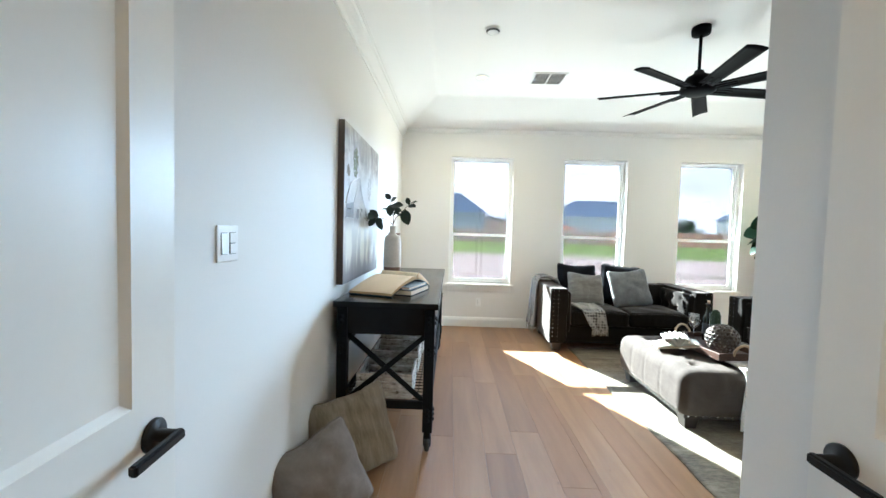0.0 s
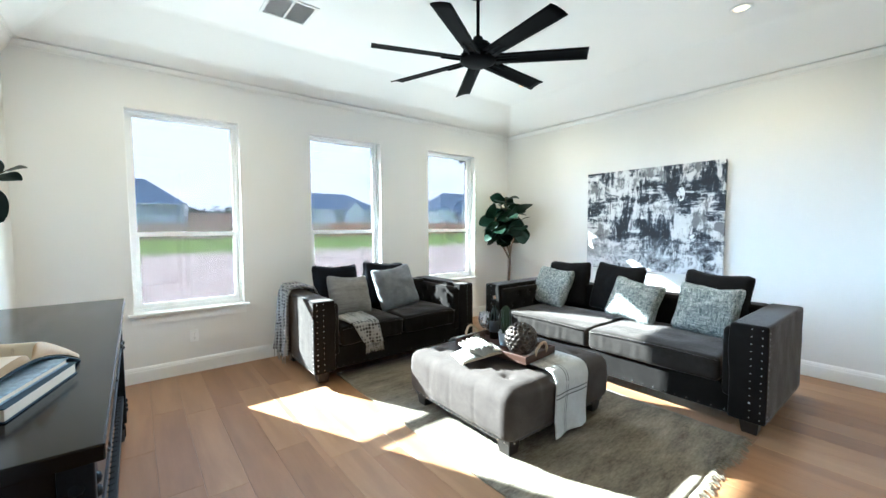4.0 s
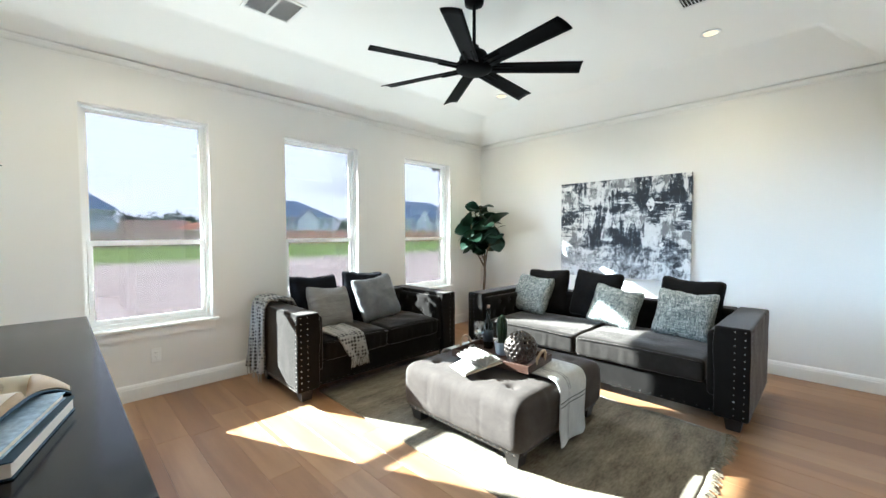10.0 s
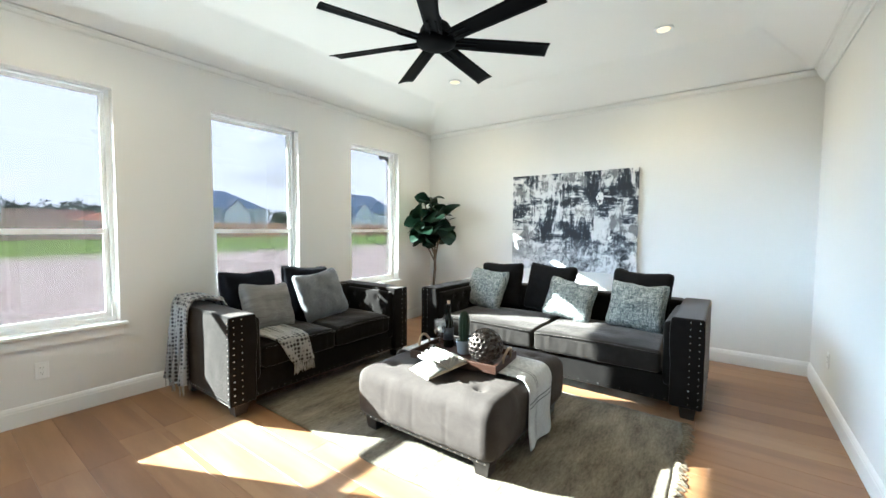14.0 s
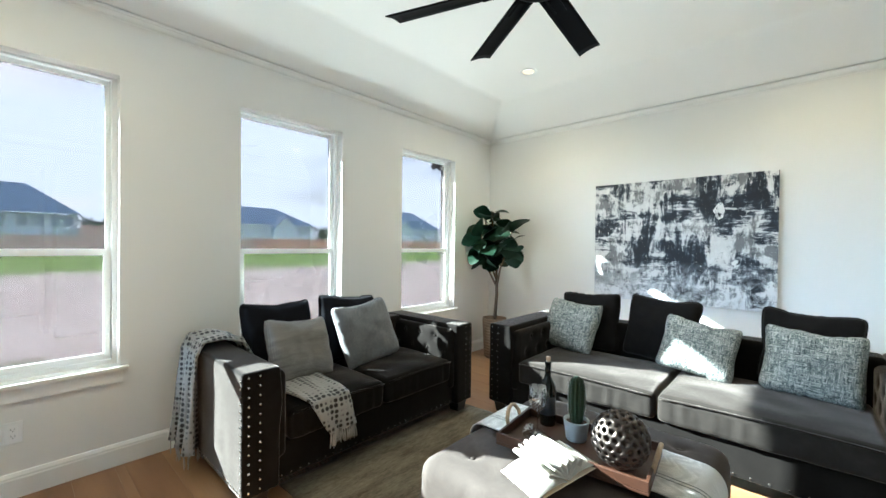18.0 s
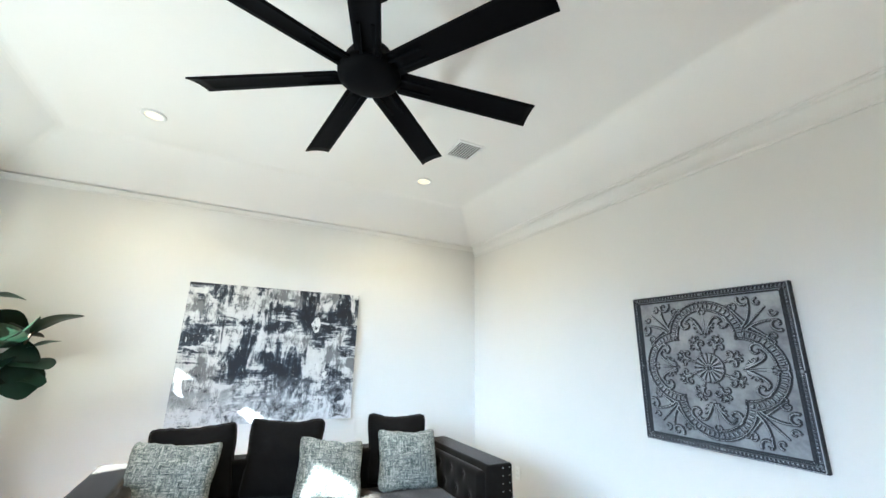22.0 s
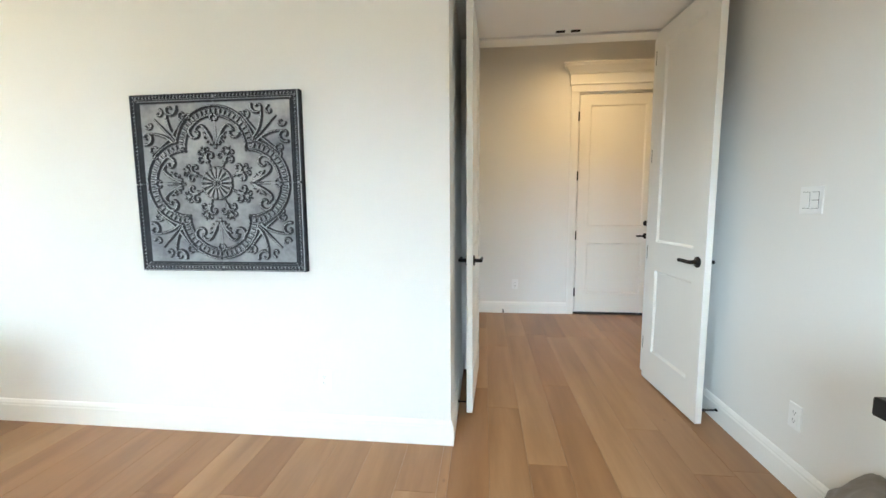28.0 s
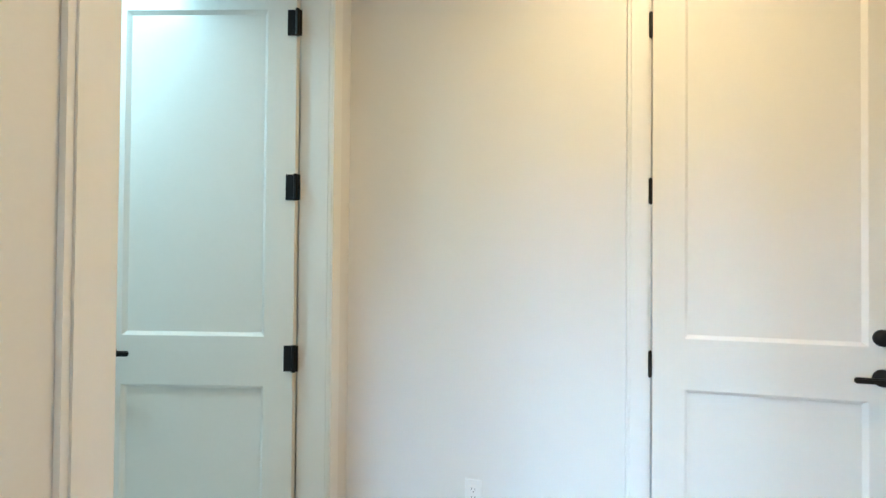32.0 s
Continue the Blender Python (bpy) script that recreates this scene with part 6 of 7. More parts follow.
def medallion():
    """Pressed tin panel: the relief is a height over the plate, drawn from rings, scrolls and petals."""
    n, side = 330, 0.915
    ax = np.linspace(-1, 1, n)
    U, V = np.meshgrid(ax, ax, indexing="ij")
    H = np.zeros_like(U)
    rad = np.hypot(U, V)

    def ridge(d, w, h):
        return h * np.clip(1 - (d / w) ** 2, 0, 1)

    def put(h):
        np.maximum(H, h, out=H)

    mx = np.maximum(abs(U), abs(V))
    for c, w in ((0.985, 0.014), (0.925, 0.010), (0.905, 0.007)):
        put(ridge(mx - c, w, 1.0))
    bead = 0.5 + 0.5 * np.cos(np.where(abs(U) > abs(V), V, U) * 150)
    put(ridge(mx - 0.955, 0.020, 0.8) * bead)
    q = np.minimum.reduce([np.hypot(U - a, V - b) - 0.47 for a, b in ((0.38, 0), (-0.38, 0), (0, 0.38), (0, -0.38))])
    put(ridge(q, 0.013, 1.0)), put(ridge(q + 0.105, 0.012, 0.9))
    ang4 = np.arctan2(V - np.sign(V) * 0.38 * (abs(V) > abs(U)), U - np.sign(U) * 0.38 * (abs(U) > abs(V)))
    put(ridge(q + 0.052, 0.034, 0.7) * (0.5 + 0.5 * np.sign(np.sin(ang4 * 46))))
    ang = np.arctan2(V, U)
    put(ridge(rad - 0.175, 0.013, 0.9)), put(np.where(rad < 0.165, 0.75 * abs(np.sin(ang * 8)) * np.clip(rad / 0.08, 0, 1), 0)), put(ridge(rad, 0.035, 1.0))

    def stroke(fu, fv, w, h):
        t = np.linspace(0, 1, 22)
        pu, pv = fu(t), fv(t)
        d = np.full_like(U, 9.0)
        lo_u, hi_u, lo_v, hi_v = pu.min() - 0.06, pu.max() + 0.06, pv.min() - 0.06, pv.max() + 0.06
        i0, i1 = np.searchsorted(ax, (lo_u, hi_u))
        j0, j1 = np.searchsorted(ax, (lo_v, hi_v))
        su, sv = U[i0:i1, j0:j1], V[i0:i1, j0:j1]
        dd = np.full_like(su, 9.0)
        for a in range(21):
            du, dv = pu[a + 1] - pu[a], pv[a + 1] - pv[a]
            f = np.clip(((su - pu[a]) * du + (sv - pv[a]) * dv) / (du * du + dv * dv + 1e-9), 0, 1)
            ww = 0.85 * w * (1 - 0.5 * t[a])
            dd = np.minimum(dd, np.hypot(su - pu[a] - f * du, sv - pv[a] - f * dv) * (w / ww))
        H[i0:i1, j0:j1] = np.maximum(H[i0:i1, j0:j1], ridge(dd, w, h))

    def turned(fu, fv, a):
        c, s = math.cos(a), math.sin(a)
        return (lambda t: c * fu(t) - s * fv(t)), (lambda t: s * fu(t) + c * fv(t))

    def both(fu, fv, a, w, h):
        for sg in (1, -1):
            stroke(*turned(fu, lambda t, sg=sg: sg * fv(t), a), w, h)

    def spiral(cu, cv, r0, r1, a0, a1):
        return (lambda t: cu + (r0 + (r1 - r0) * t) * np.cos(a0 + (a1 - a0) * t)), (lambda t: cv + (r0 + (r1 - r0) * t) * np.sin(a0 + (a1 - a0) * t))

    for k in range(4):
        a = k * math.pi / 2
        stroke(*turned(lambda t: 0.40 + 0.34 * t, lambda t: 0 * t, a), 0.020, 1.0)
        both(lambda t: 0.44 + 0.20 * np.sin(t * 2.2), lambda t: 0.02 + 0.20 * t, a, 0.026, 1.0)
        both(*spiral(0.56, 0.225, 0.085, 0.018, 0.5, 6.4), a, 0.022, 1.0)
        both(lambda t: 0.44 + 0.12 * t, lambda t: 0.05 + 0.08 * t ** 2, a, 0.022, 0.8)
        both(*spiral(0.505, 0.105, 0.045, 0.01, 3.4, 8.5), a, 0.014, 0.7)
        both(*spiral(0.715, 0.0, 0.050, 0.030, 0.2, 2.6), a, 0.014, 0.8)
        d = a + math.pi / 4
        both(*spiral(0.95, 0.215, 0.080, 0.015, 2.0, 8.0), d, 0.022, 1.0)
        both(lambda t: 0.68 + 0.28 * t, lambda t: 0.03 + 0.13 * t * t, d, 0.024, 1.0)
        both(lambda t: 0.74 + 0.03 * t, lambda t: 0.05 + 0.24 * t, d, 0.022, 0.9)
        both(*spiral(0.80, 0.27, 0.055, 0.012, 3.8, 9.5), d, 0.016, 0.8)
        both(*spiral(0.735, 0.30, 0.040, 0.012, 0.0, 4.5), d, 0.016, 0.8)
        both(*spiral(1.02, 0.09, 0.050, 0.012, 1.0, 6.0), d, 0.016, 0.8)
        stroke(*turned(lambda t: 0.68 + 0.34 * t, lambda t: 0 * t, d), 0.018, 0.9)
    for k in range(8):
        a = (k + 0.5) * math.pi / 4
        both(*spiral(0.30, 0.062, 0.060, 0.012, -2.2, 3.6), a, 0.020, 0.9)
        both(*spiral(0.385, 0.045, 0.034, 0.010, -2.0, 3.4), a, 0.015, 0.8)
        stroke(*turned(lambda t: 0.20 + 0.24 * t, lambda t: 0 * t, a), 0.014, 0.7)
    seam = np.minimum(abs(U), abs(V))
    H[seam < 0.006] *= 0.2
    H *= 0.016
    H += 0.004 * np.clip(1 - rad, 0, 1)
    t = thing("wall_panel", "square grey pressed-tin wall panel with scrolled relief", "wall art", pose(2.619, YS, 1.380, 0, 0, 180))
    me = bpy.data.meshes.new("tin_face")
    verts = np.stack([U.ravel() * side / 2, -(0.030 + H.ravel()), V.ravel() * side / 2], 1)
    idx = np.arange(n * n).reshape(n, n)
    faces = np.stack([idx[:-1, :-1].ravel(), idx[1:, :-1].ravel(), idx[1:, 1:].ravel(), idx[:-1, 1:].ravel()], 1)
    me.from_pydata(verts.tolist(), [], faces.tolist())
    me.polygons.foreach_set("use_smooth", [True] * len(me.polygons))
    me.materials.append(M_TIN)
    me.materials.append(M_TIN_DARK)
    # steep sides of the relief take the darker tin
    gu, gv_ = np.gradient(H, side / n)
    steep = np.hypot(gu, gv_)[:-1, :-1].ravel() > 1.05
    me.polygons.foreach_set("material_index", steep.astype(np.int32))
    ob = new("tin_face", me)
    ob.parent = t
    bm = bmesh.new()
    s = side / 2
    for x0, x1, z0, z1 in ((-s, s, -s, -s + 0.012), (-s, s, s - 0.012, s), (-s, -s + 0.012, -s, s), (s - 0.012, s, -s, s)):
        box(bm, x0, x1, -0.029, -0.0005, z0, z1)
    part("frame", bm, M_STEEL, t, "dark folded edge")


def tin_mat():
    m, nt, b = nodes_of("aged_tin")
    v = coords(nt)
    blot = noise_tex(nt, v, 7, 6, 0.65)
    fine = noise_tex(nt, v, 60, 4)
    geo = nt.nodes.new("ShaderNodeNewGeometry")
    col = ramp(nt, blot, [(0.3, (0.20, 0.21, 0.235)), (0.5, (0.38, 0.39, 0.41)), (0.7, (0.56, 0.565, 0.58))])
    # darker in creases, paler on raised edges
    crease_tone = ramp(nt, geo.outputs["Pointiness"], [(0.42, (0.30, 0.30, 0.32)), (0.50, (0.8, 0.8, 0.8)), (0.58, (1.25, 1.25, 1.25))])
    nt.links.new(mix(nt, 1.0, col, crease_tone, "MULTIPLY"), b.inputs["Base Color"])
    b.inputs["Metallic"].default_value = 0.55
    b.inputs["Roughness"].default_value = 0.42
    bump(nt, b, fine, 0.2, 0.001)
    return m


M_TIN = tin_mat()
M_TIN_DARK = surf("dark_tin", (0.030, 0.034, 0.042), 0.55, metal=0.3, var=0.3, scale=20)
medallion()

# ---- console table and what stands on it ----
TX0, TX1, TY0, TY1, TZ = -0.082, 0.538, 2.838, 4.965, 0.902
table = thing("console_table", "dark espresso console table with steel frame, three drawers and casters", "console table")
part("tabletop", bbox(TX0, TX1, TY0, TY1, TZ - 0.036, TZ, 0.004), M_TABLE, table)
fx0, fx1, fy0, fy1 = TX0 + 0.02, TX1 - 0.02, TY0 + 0.02, TY1 - 0.02
ZA = 0.575
part("apron_back", bbox(fx0, fx0 + 0.02, fy0 + 0.05, fy1 - 0.05, ZA + 0.02, TZ - 0.036, 0.002), M_TABLE, table)
for y in (fy0 + 0.012, fy1 - 0.032):
    part("apron_end", bbox(fx0 + 0.06, fx1 - 0.06, y, y + 0.02, 0.705, TZ - 0.036, 0.002), M_TABLE, table)
for x in (fx0, fx1 - 0.06):
    for y in (fy0, fy1 - 0.06):
        leg = part("leg", bbox(x, x + 0.06, y, y + 0.06, 0.125, TZ - 0.036, 0.004), M_STEEL, table)
        pts = [(x + 0.03, y - 0.0005 if y < 3.5 else y + 0.0605, z) for z in (0.20, 0.23, 0.26, 0.60, 0.63, 0.78, 0.81)]
        for p_ in pts:
            part("bolt", studs([p_], (0, -1 if y < 3.5 else 1, 0), 0.014), M_STEEL, leg, "", True)
        if x > 0.2:
            for z in (0.20, 0.23, 0.26, 0.60, 0.63, 0.78, 0.81):
                part("bolt", studs([(x + 0.0605, y + 0.03, z)], (1, 0, 0), 0.014), M_STEEL, leg, "", True)
        cas = part("caster", bbox(x + 0.012, x + 0.048, y + 0.005, y + 0.055, 0.085, 0.128, 0.004), M_STEEL, table)
        wh = lathe([(0, -0.016), (0.030, -0.016), (0.044, -0.010), (0.046, 0), (0.044, 0.010), (0.030, 0.016), (0, 0.016)], 24)
        bmesh.ops.transform(wh, matrix=Matrix.Translation((x + 0.03, y + 0.03, 0.047)) @ pose(0, 0, 0, 90, 0, 90), verts=wh.verts)
        part("wheel", wh, M_RUBBER, cas, "", True)
        for s in (-1, 1):
            part("fork", bbox(x + 0.03 + s * 0.020 - 0.003, x + 0.03 + s * 0.020 + 0.003, y + 0.012, y + 0.048, 0.035, 0.10, 0.002), M_STEEL, cas)
for y in (fy0 + 0.02, fy1 - 0.04):
    for z in (0.255,):
        part("end_rail", bbox(fx0 + 0.06, fx1 - 0.06, y, y + 0.025, z, z + 0.05, 0.003), M_STEEL, table)
    for a, b in (((fx0 + 0.055, 0.30), (fx1 - 0.055, 0.70)), ((fx0 + 0.055, 0.70), (fx1 - 0.055, 0.30))):
        L, an = math.hypot(b[0] - a[0], b[1] - a[1]), math.degrees(math.atan2(b[1] - a[1], b[0] - a[0]))
        bm = bmesh.new()
        off = 0.0 if b[1] > a[1] else 0.010
        box(bm, 0, L, off, off + 0.010, -0.015, 0.015, Matrix.Translation((a[0], y, a[1])) @ pose(0, 0, 0, 0, -an, 0))
        part("cross_brace", bm, M_STEEL, table)
for x in (fx0 + 0.01, fx1 - 0.035):
    part("long_rail", bbox(x, x + 0.025, fy0 + 0.06, fy1 - 0.06, 0.255, 0.305, 0.003), M_STEEL, table)
# front frame with three arched drawers
xf = fx1 - 0.012
part("front_rail", bbox(xf - 0.02, xf + 0.004, fy0 + 0.06, fy1 - 0.06, ZA, ZA + 0.035, 0.003), M_STEEL, table)
part("front_rail", bbox(xf - 0.02, xf + 0.004, fy0 + 0.06, fy1 - 0.06, TZ - 0.072, TZ - 0.037, 0.003), M_STEEL, table)
dw = (fy1 - fy0 - 0.14) / 3
for k in range(3):
    ya = fy0 + 0.07 + dw * k + 0.004
    dr = part("drawer", bbox(xf - 0.03, xf - 0.002, ya, ya + dw - 0.008, ZA + 0.038, TZ - 0.075, 0.003), M_DRAWER, table, "walnut-stained drawer front")
    yc, zc = ya + dw / 2, (ZA + TZ) / 2 - 0.02
    cup = bbox(xf - 0.003, xf + 0.003, yc - 0.035, yc + 0.035, zc - 0.022, zc + 0.022, 0.002)
    part("pull_plate", cup, M_BLACK, dr)
    part("pull", tube([(xf + 0.003, yc - 0.026, zc + 0.012), (xf + 0.014, yc - 0.024, zc - 0.008), (xf + 0.016, yc, zc - 0.014), (xf + 0.014, yc + 0.024, zc - 0.008), (xf + 0.003, yc + 0.026, zc + 0.012)], 0.004, 8), M_BLACK, dr, "", True)
# wire rack
for k in range(16):
    x = fx0 + 0.035 + (fx1 - fx0 - 0.07) * k / 15
    part("rack_wire", tube([(x, fy0 + 0.05, 0.300), (x, fy1 - 0.05, 0.300)], 0.0028, 6), M_STEEL, table)
for k in range(40):
    y = fy0 + 0.06 + (fy1 - fy0 - 0.12) * k / 39
    part("rack_wire", tube([(fx0 + 0.02, y, 0.305), (fx1 - 0.02, y, 0.305)], 0.0028, 6), M_STEEL, table)


def birch_mat():
    m, nt, b = nodes_of("birch_bark")
    v = coords(nt, (3, 3, 14))
    n1, n2 = noise_tex(nt, v, 3.0, 6, 0.7), noise_tex(nt, coords(nt), 30, 4)
    nt.links.new(ramp(nt, mix(nt, 0.35, n1, n2), [(0.40, (0.04, 0.035, 0.03)), (0.47, (0.42, 0.38, 0.33)), (0.6, (0.66, 0.63, 0.59))]), b.inputs["Base Color"])
    b.inputs["Roughness"].default_value = 0.8
    bump(nt, b, n1, 0.4, 0.003)
    return m


M_BIRCH = birch_mat()
for k, (y, h) in enumerate(((3.05, 0.13), (3.50, 0.16), (3.95, 0.12), (4.40, 0.15))):
    cr = thing("storage_crate", "whitewashed plank crate on the wire rack", "crate", pose(0.22, y, 0.308), "crates on the rack")
    for z in (0.0, 0.052, 0.104):
        if z + 0.046 > h + 0.03:
            continue
        for s in (-1, 1):
            part("plank", bbox(-0.17, 0.17, s * 0.145 - 0.007, s * 0.145 + 0.007, z, z + 0.046, 0.002, 1), M_BIRCH, cr)
            part("plank", bbox(s * 0.163 - 0.007, s * 0.163 + 0.007, -0.137, 0.137, z, z + 0.046, 0.002, 1), M_BIRCH, cr)
    part("bottom", bbox(-0.155, 0.155, -0.137, 0.137, 0.001, 0.010, 0.001, 1), M_BIRCH, cr)

# the open atlas: its spine is propped on two closed books, pages swell on both sides
book = thing("open_book", "large open atlas with cream pages propped on two books", "book", pose(0.218, 3.335, TZ + 0.001, 0, 0, -18.5))
SPY = 0.035


def rise(y):
    a = abs(y - SPY) / (0.285 - SPY if y > SPY else 0.308 + SPY)
    return 0.074 * max(0.0, 1 - a ** 1.8)


def slew(u, y):
    """The near leaf lies a little askew and splayed towards its foot edge."""
    f = max(0.0, SPY - y) / 0.34
    return (u - 0.5) * 0.285 - (0.034 + 0.022 * (0.5 - u)) * f


part("cover", sheet(lambda u, v: (slew(u, -0.306 + v * 0.589) * 1.006, -0.306 + v * 0.589, rise(-0.306 + v * 0.589) + 0.001), 2, 40, 0.004), M_COVER, book, "dark blue cloth cover", True)


def page_block(s, thick, swell, edge_name):
    length = (0.277 - SPY) if s > 0 else (0.302 + SPY)
    def fn(u, v):
        d = v * length
        y = SPY + s * d
        top = thick + (swell - thick) * (1 - v) ** 1.6
        z = rise(y) + 0.006 + top * (1 - math.exp(-d / 0.014)) + 0.0015 * math.sin(u * 4 + v * 5)
        return (slew(u, y), y, z)
    bm = bmesh.new()
    nu, nv = 6, 30
    g = [[bm.verts.new(fn(i / nu, j / nv)) for j in range(nv + 1)] for i in range(nu + 1)]
    lo_ = [[bm.verts.new((g[i][j].co.x, g[i][j].co.y, rise(g[i][j].co.y) + 0.0055)) for j in range(nv + 1)] for i in range(nu + 1)]
    for i in range(nu):
        for j in range(nv):
            bm.faces.new((g[i][j], g[i + 1][j], g[i + 1][j + 1], g[i][j + 1]))
    for j in range(nv):
        for i in (0, nu):
            bm.faces.new((g[i][j], g[i][j + 1], lo_[i][j + 1], lo_[i][j])).material_index = 1
    for i in range(nu):
        bm.faces.new((g[i][nv], g[i + 1][nv], lo_[i + 1][nv], lo_[i][nv])).material_index = 1
    bmesh.ops.recalc_face_normals(bm, faces=bm.faces)
    return bm


def map_page():
    m, nt, b = nodes_of("map_page")
    v = coords(nt)
    n1 = noise_tex(nt, v, 9, 5, 0.6)
    line = ramp(nt, n1, [(0.485, (0, 0, 0)), (0.497, (1, 1, 1)), (0.503, (1, 1, 1)), (0.515, (0, 0, 0))])
    base = ramp(nt, noise_tex(nt, v, 5, 3), [(0.3, (0.72, 0.63, 0.46)), (0.7, (0.80, 0.73, 0.58))])
    nt.links.new(mix(nt, mix(nt, 1.0, line, (0.35, 0.35, 0.35), "MULTIPLY"), base, (0.33, 0.22, 0.14)), b.inputs["Base Color"])
    b.inputs["Roughness"].default_value = 0.75
    return m


M_MAP = map_page()
part("page_block", page_block(-1, 0.013, 0.032, "a"), [M_PAGE, M_PAGEEDGE], book, "blank cream page", True)
part("page_block", page_block(1, 0.012, 0.062, "b"), [M_MAP, M_PAGEEDGE], book, "page with a faint line map", True)
for k, (dx, dy, w, l, h, z, rz, cov) in enumerate(((0.315, 3.275, 0.18, 0.34, 0.034, 0.001, -16, M_COVER), (0.306, 3.280, 0.165, 0.31, 0.018, 0.0355, -17, M_COVER2))):
    b = thing("closed_book", "thin clothbound book stacked under the open atlas", "book", pose(dx, dy, TZ + z, 0, 0, rz), "stacked books")
    for zz in (0, h - 0.003):
        part("cover_board", bbox(-w / 2, w / 2, -l / 2, l / 2, zz, zz + 0.003, 0.001, 1), cov, b)
    part("page_block", bbox(-w / 2 + 0.004, w / 2 - 0.004, -l / 2 + 0.004, l / 2 - 0.004, 0.003, h - 0.003, 0.0005, 1), M_PAGE, b)
    part("spine", bbox(-w / 2 - 0.002, -w / 2 + 0.001, -l / 2, l / 2, 0, h, 0.0008, 1), cov, b)

VX, VY = 0.108, 3.87
vase = thing("vase", "tall matt stoneware bottle vase with a brown dipped foot", "vase", pose(VX, VY, TZ + 0.001))
part("body", lathe([(0.0729, 0.112), (0.0743, 0.16), (0.0743, 0.22), (0.0720, 0.30), (0.0684, 0.345), (0.0612, 0.368), (0.0468, 0.380), (0.034, 0.386), (0.028, 0.394), (0.0265, 0.44), (0.0275, 0.454), (0.0225, 0.456), (0.021, 0.40), (0, 0.395)], 44), M_VASE, vase, "", True)
part("foot_glaze", lathe([(0, 0), (0.0594, 0), (0.0657, 0.01), (0.0698, 0.06), (0.0720, 0.11), (0.0733, 0.114), (0.0725, 0.115), (0, 0.112)], 44), M_VASE2, vase, "unglazed brown foot", True)


def leaf_mesh(length, width, fold, droop, fiddle=0.0):
    def fn(u, v):
        w = math.sin(math.pi * min(1, v * 0.93 + 0.05)) ** 0.8 * (1 + fiddle * (v - 0.45) * 1.6)
        x = (u - 0.5) * width * w
        return (x, length * v, -fold * abs(u - 0.5) * -1.0 * width * 1.6 * w - droop * v * v * length + 0.012 * width * 4 * math.sin(v * 9) * (u - 0.5))
    return sheet(fn, 6, 10)


lm = finish("leaf", leaf_mesh(0.112, 0.078, 0.10, 0.12), M_LEAF2, True)
stems = thing("leaf_branch", "dark green leafy branch standing in the vase", "plant", pose(VX, VY, TZ + 0.42))
AX = Vector((0.905, -0.425, 0.0))  # the way the branch spreads


def spray(side_up, leaves, r0):
    """One stem given by (side, out, up) points; each leaf by its foot, the way it points, its tilt and its size."""
    place = lambda a, o, z: AX * a + Vector((-0.425, -0.905, 0)) * o + Vector((0, 0, z))
    pts = [place(*p) for p in side_up]
    st = part("stem", tube(pts, r0, 6, None, [r0 * (1 - 0.6 * k / (len(pts) - 1)) for k in range(len(pts))]), M_BARK, stems, "", True)
    for (a, o, z), (da, do, dz), tilt, size in leaves:
        y = place(da, do, dz).normalized()
        n = (Vector((-0.425, -0.905, 0.15)) + AX * tilt[0] + Vector((0, 0, tilt[1]))).normalized()
        x = y.cross(n).normalized()
        n = x.cross(y)
        lf = new("leaf", lm)
        lf.parent = st
        lf.matrix_local = Matrix.Translation(place(a, o, z)) @ Matrix((x, y, n)).transposed().to_4x4() @ Matrix.Scale(size, 4)


spray([(0, 0, 0), (0.0, 0.0, 0.06), (0.003, 0.0, 0.11), (-0.012, 0.01, 0.16), (-0.022, 0.01, 0.22), (-0.032, 0.0, 0.265)],
      [((-0.030, 0, 0.262), (-0.55, 0.1, 0.5), (0.2, 0.3), 0.62), ((-0.026, 0, 0.245), (0.75, 0.1, 0.45), (-0.2, 0.2), 0.55), ((-0.020, 0.01, 0.215), (0.15, 0.35, -0.8), (0.3, 0.2), 0.92),
       ((-0.018, 0.01, 0.205), (1.0, 0.05, 0.08), (0.0, 0.9), 1.05), ((-0.012, 0.01, 0.175), (-1.0, 0.1, 0.12), (0.0, 2.2), 0.85), ((-0.015, 0, 0.19), (0.6, -0.5, -0.2), (0.1, 0.6), 0.8), ((0.0, 0, 0.13), (0.6, 0.2, 0.45), (0.2, 0.5), 0.45)], 0.0042)
spray([(0, 0, 0.05), (0.025, 0.0, 0.105), (0.070, 0.01, 0.140), (0.115, 0.01, 0.175), (0.150, 0.0, 0.215), (0.185, 0.0, 0.235)],
      [((0.150, 0, 0.215), (-0.25, 0.1, 0.95), (0.5, 0.3), 0.55), ((0.165, 0, 0.225), (0.9, 0.1, 0.25), (0.0, 1.6), 0.62), ((0.150, 0, 0.21), (0.85, 0.3, -0.12), (0.0, 1.0), 0.72),
       ((0.112, 0.01, 0.172), (0.35, 0.15, -0.85), (0.15, 0.1), 1.18), ((0.055, 0.01, 0.132), (-0.15, 0.2, 0.7), (0.3, 0.4), 0.55), ((0.050, 0.01, 0.128), (0.85, 0.25, 0.02), (0.0, 1.2), 0.5)], 0.0036)
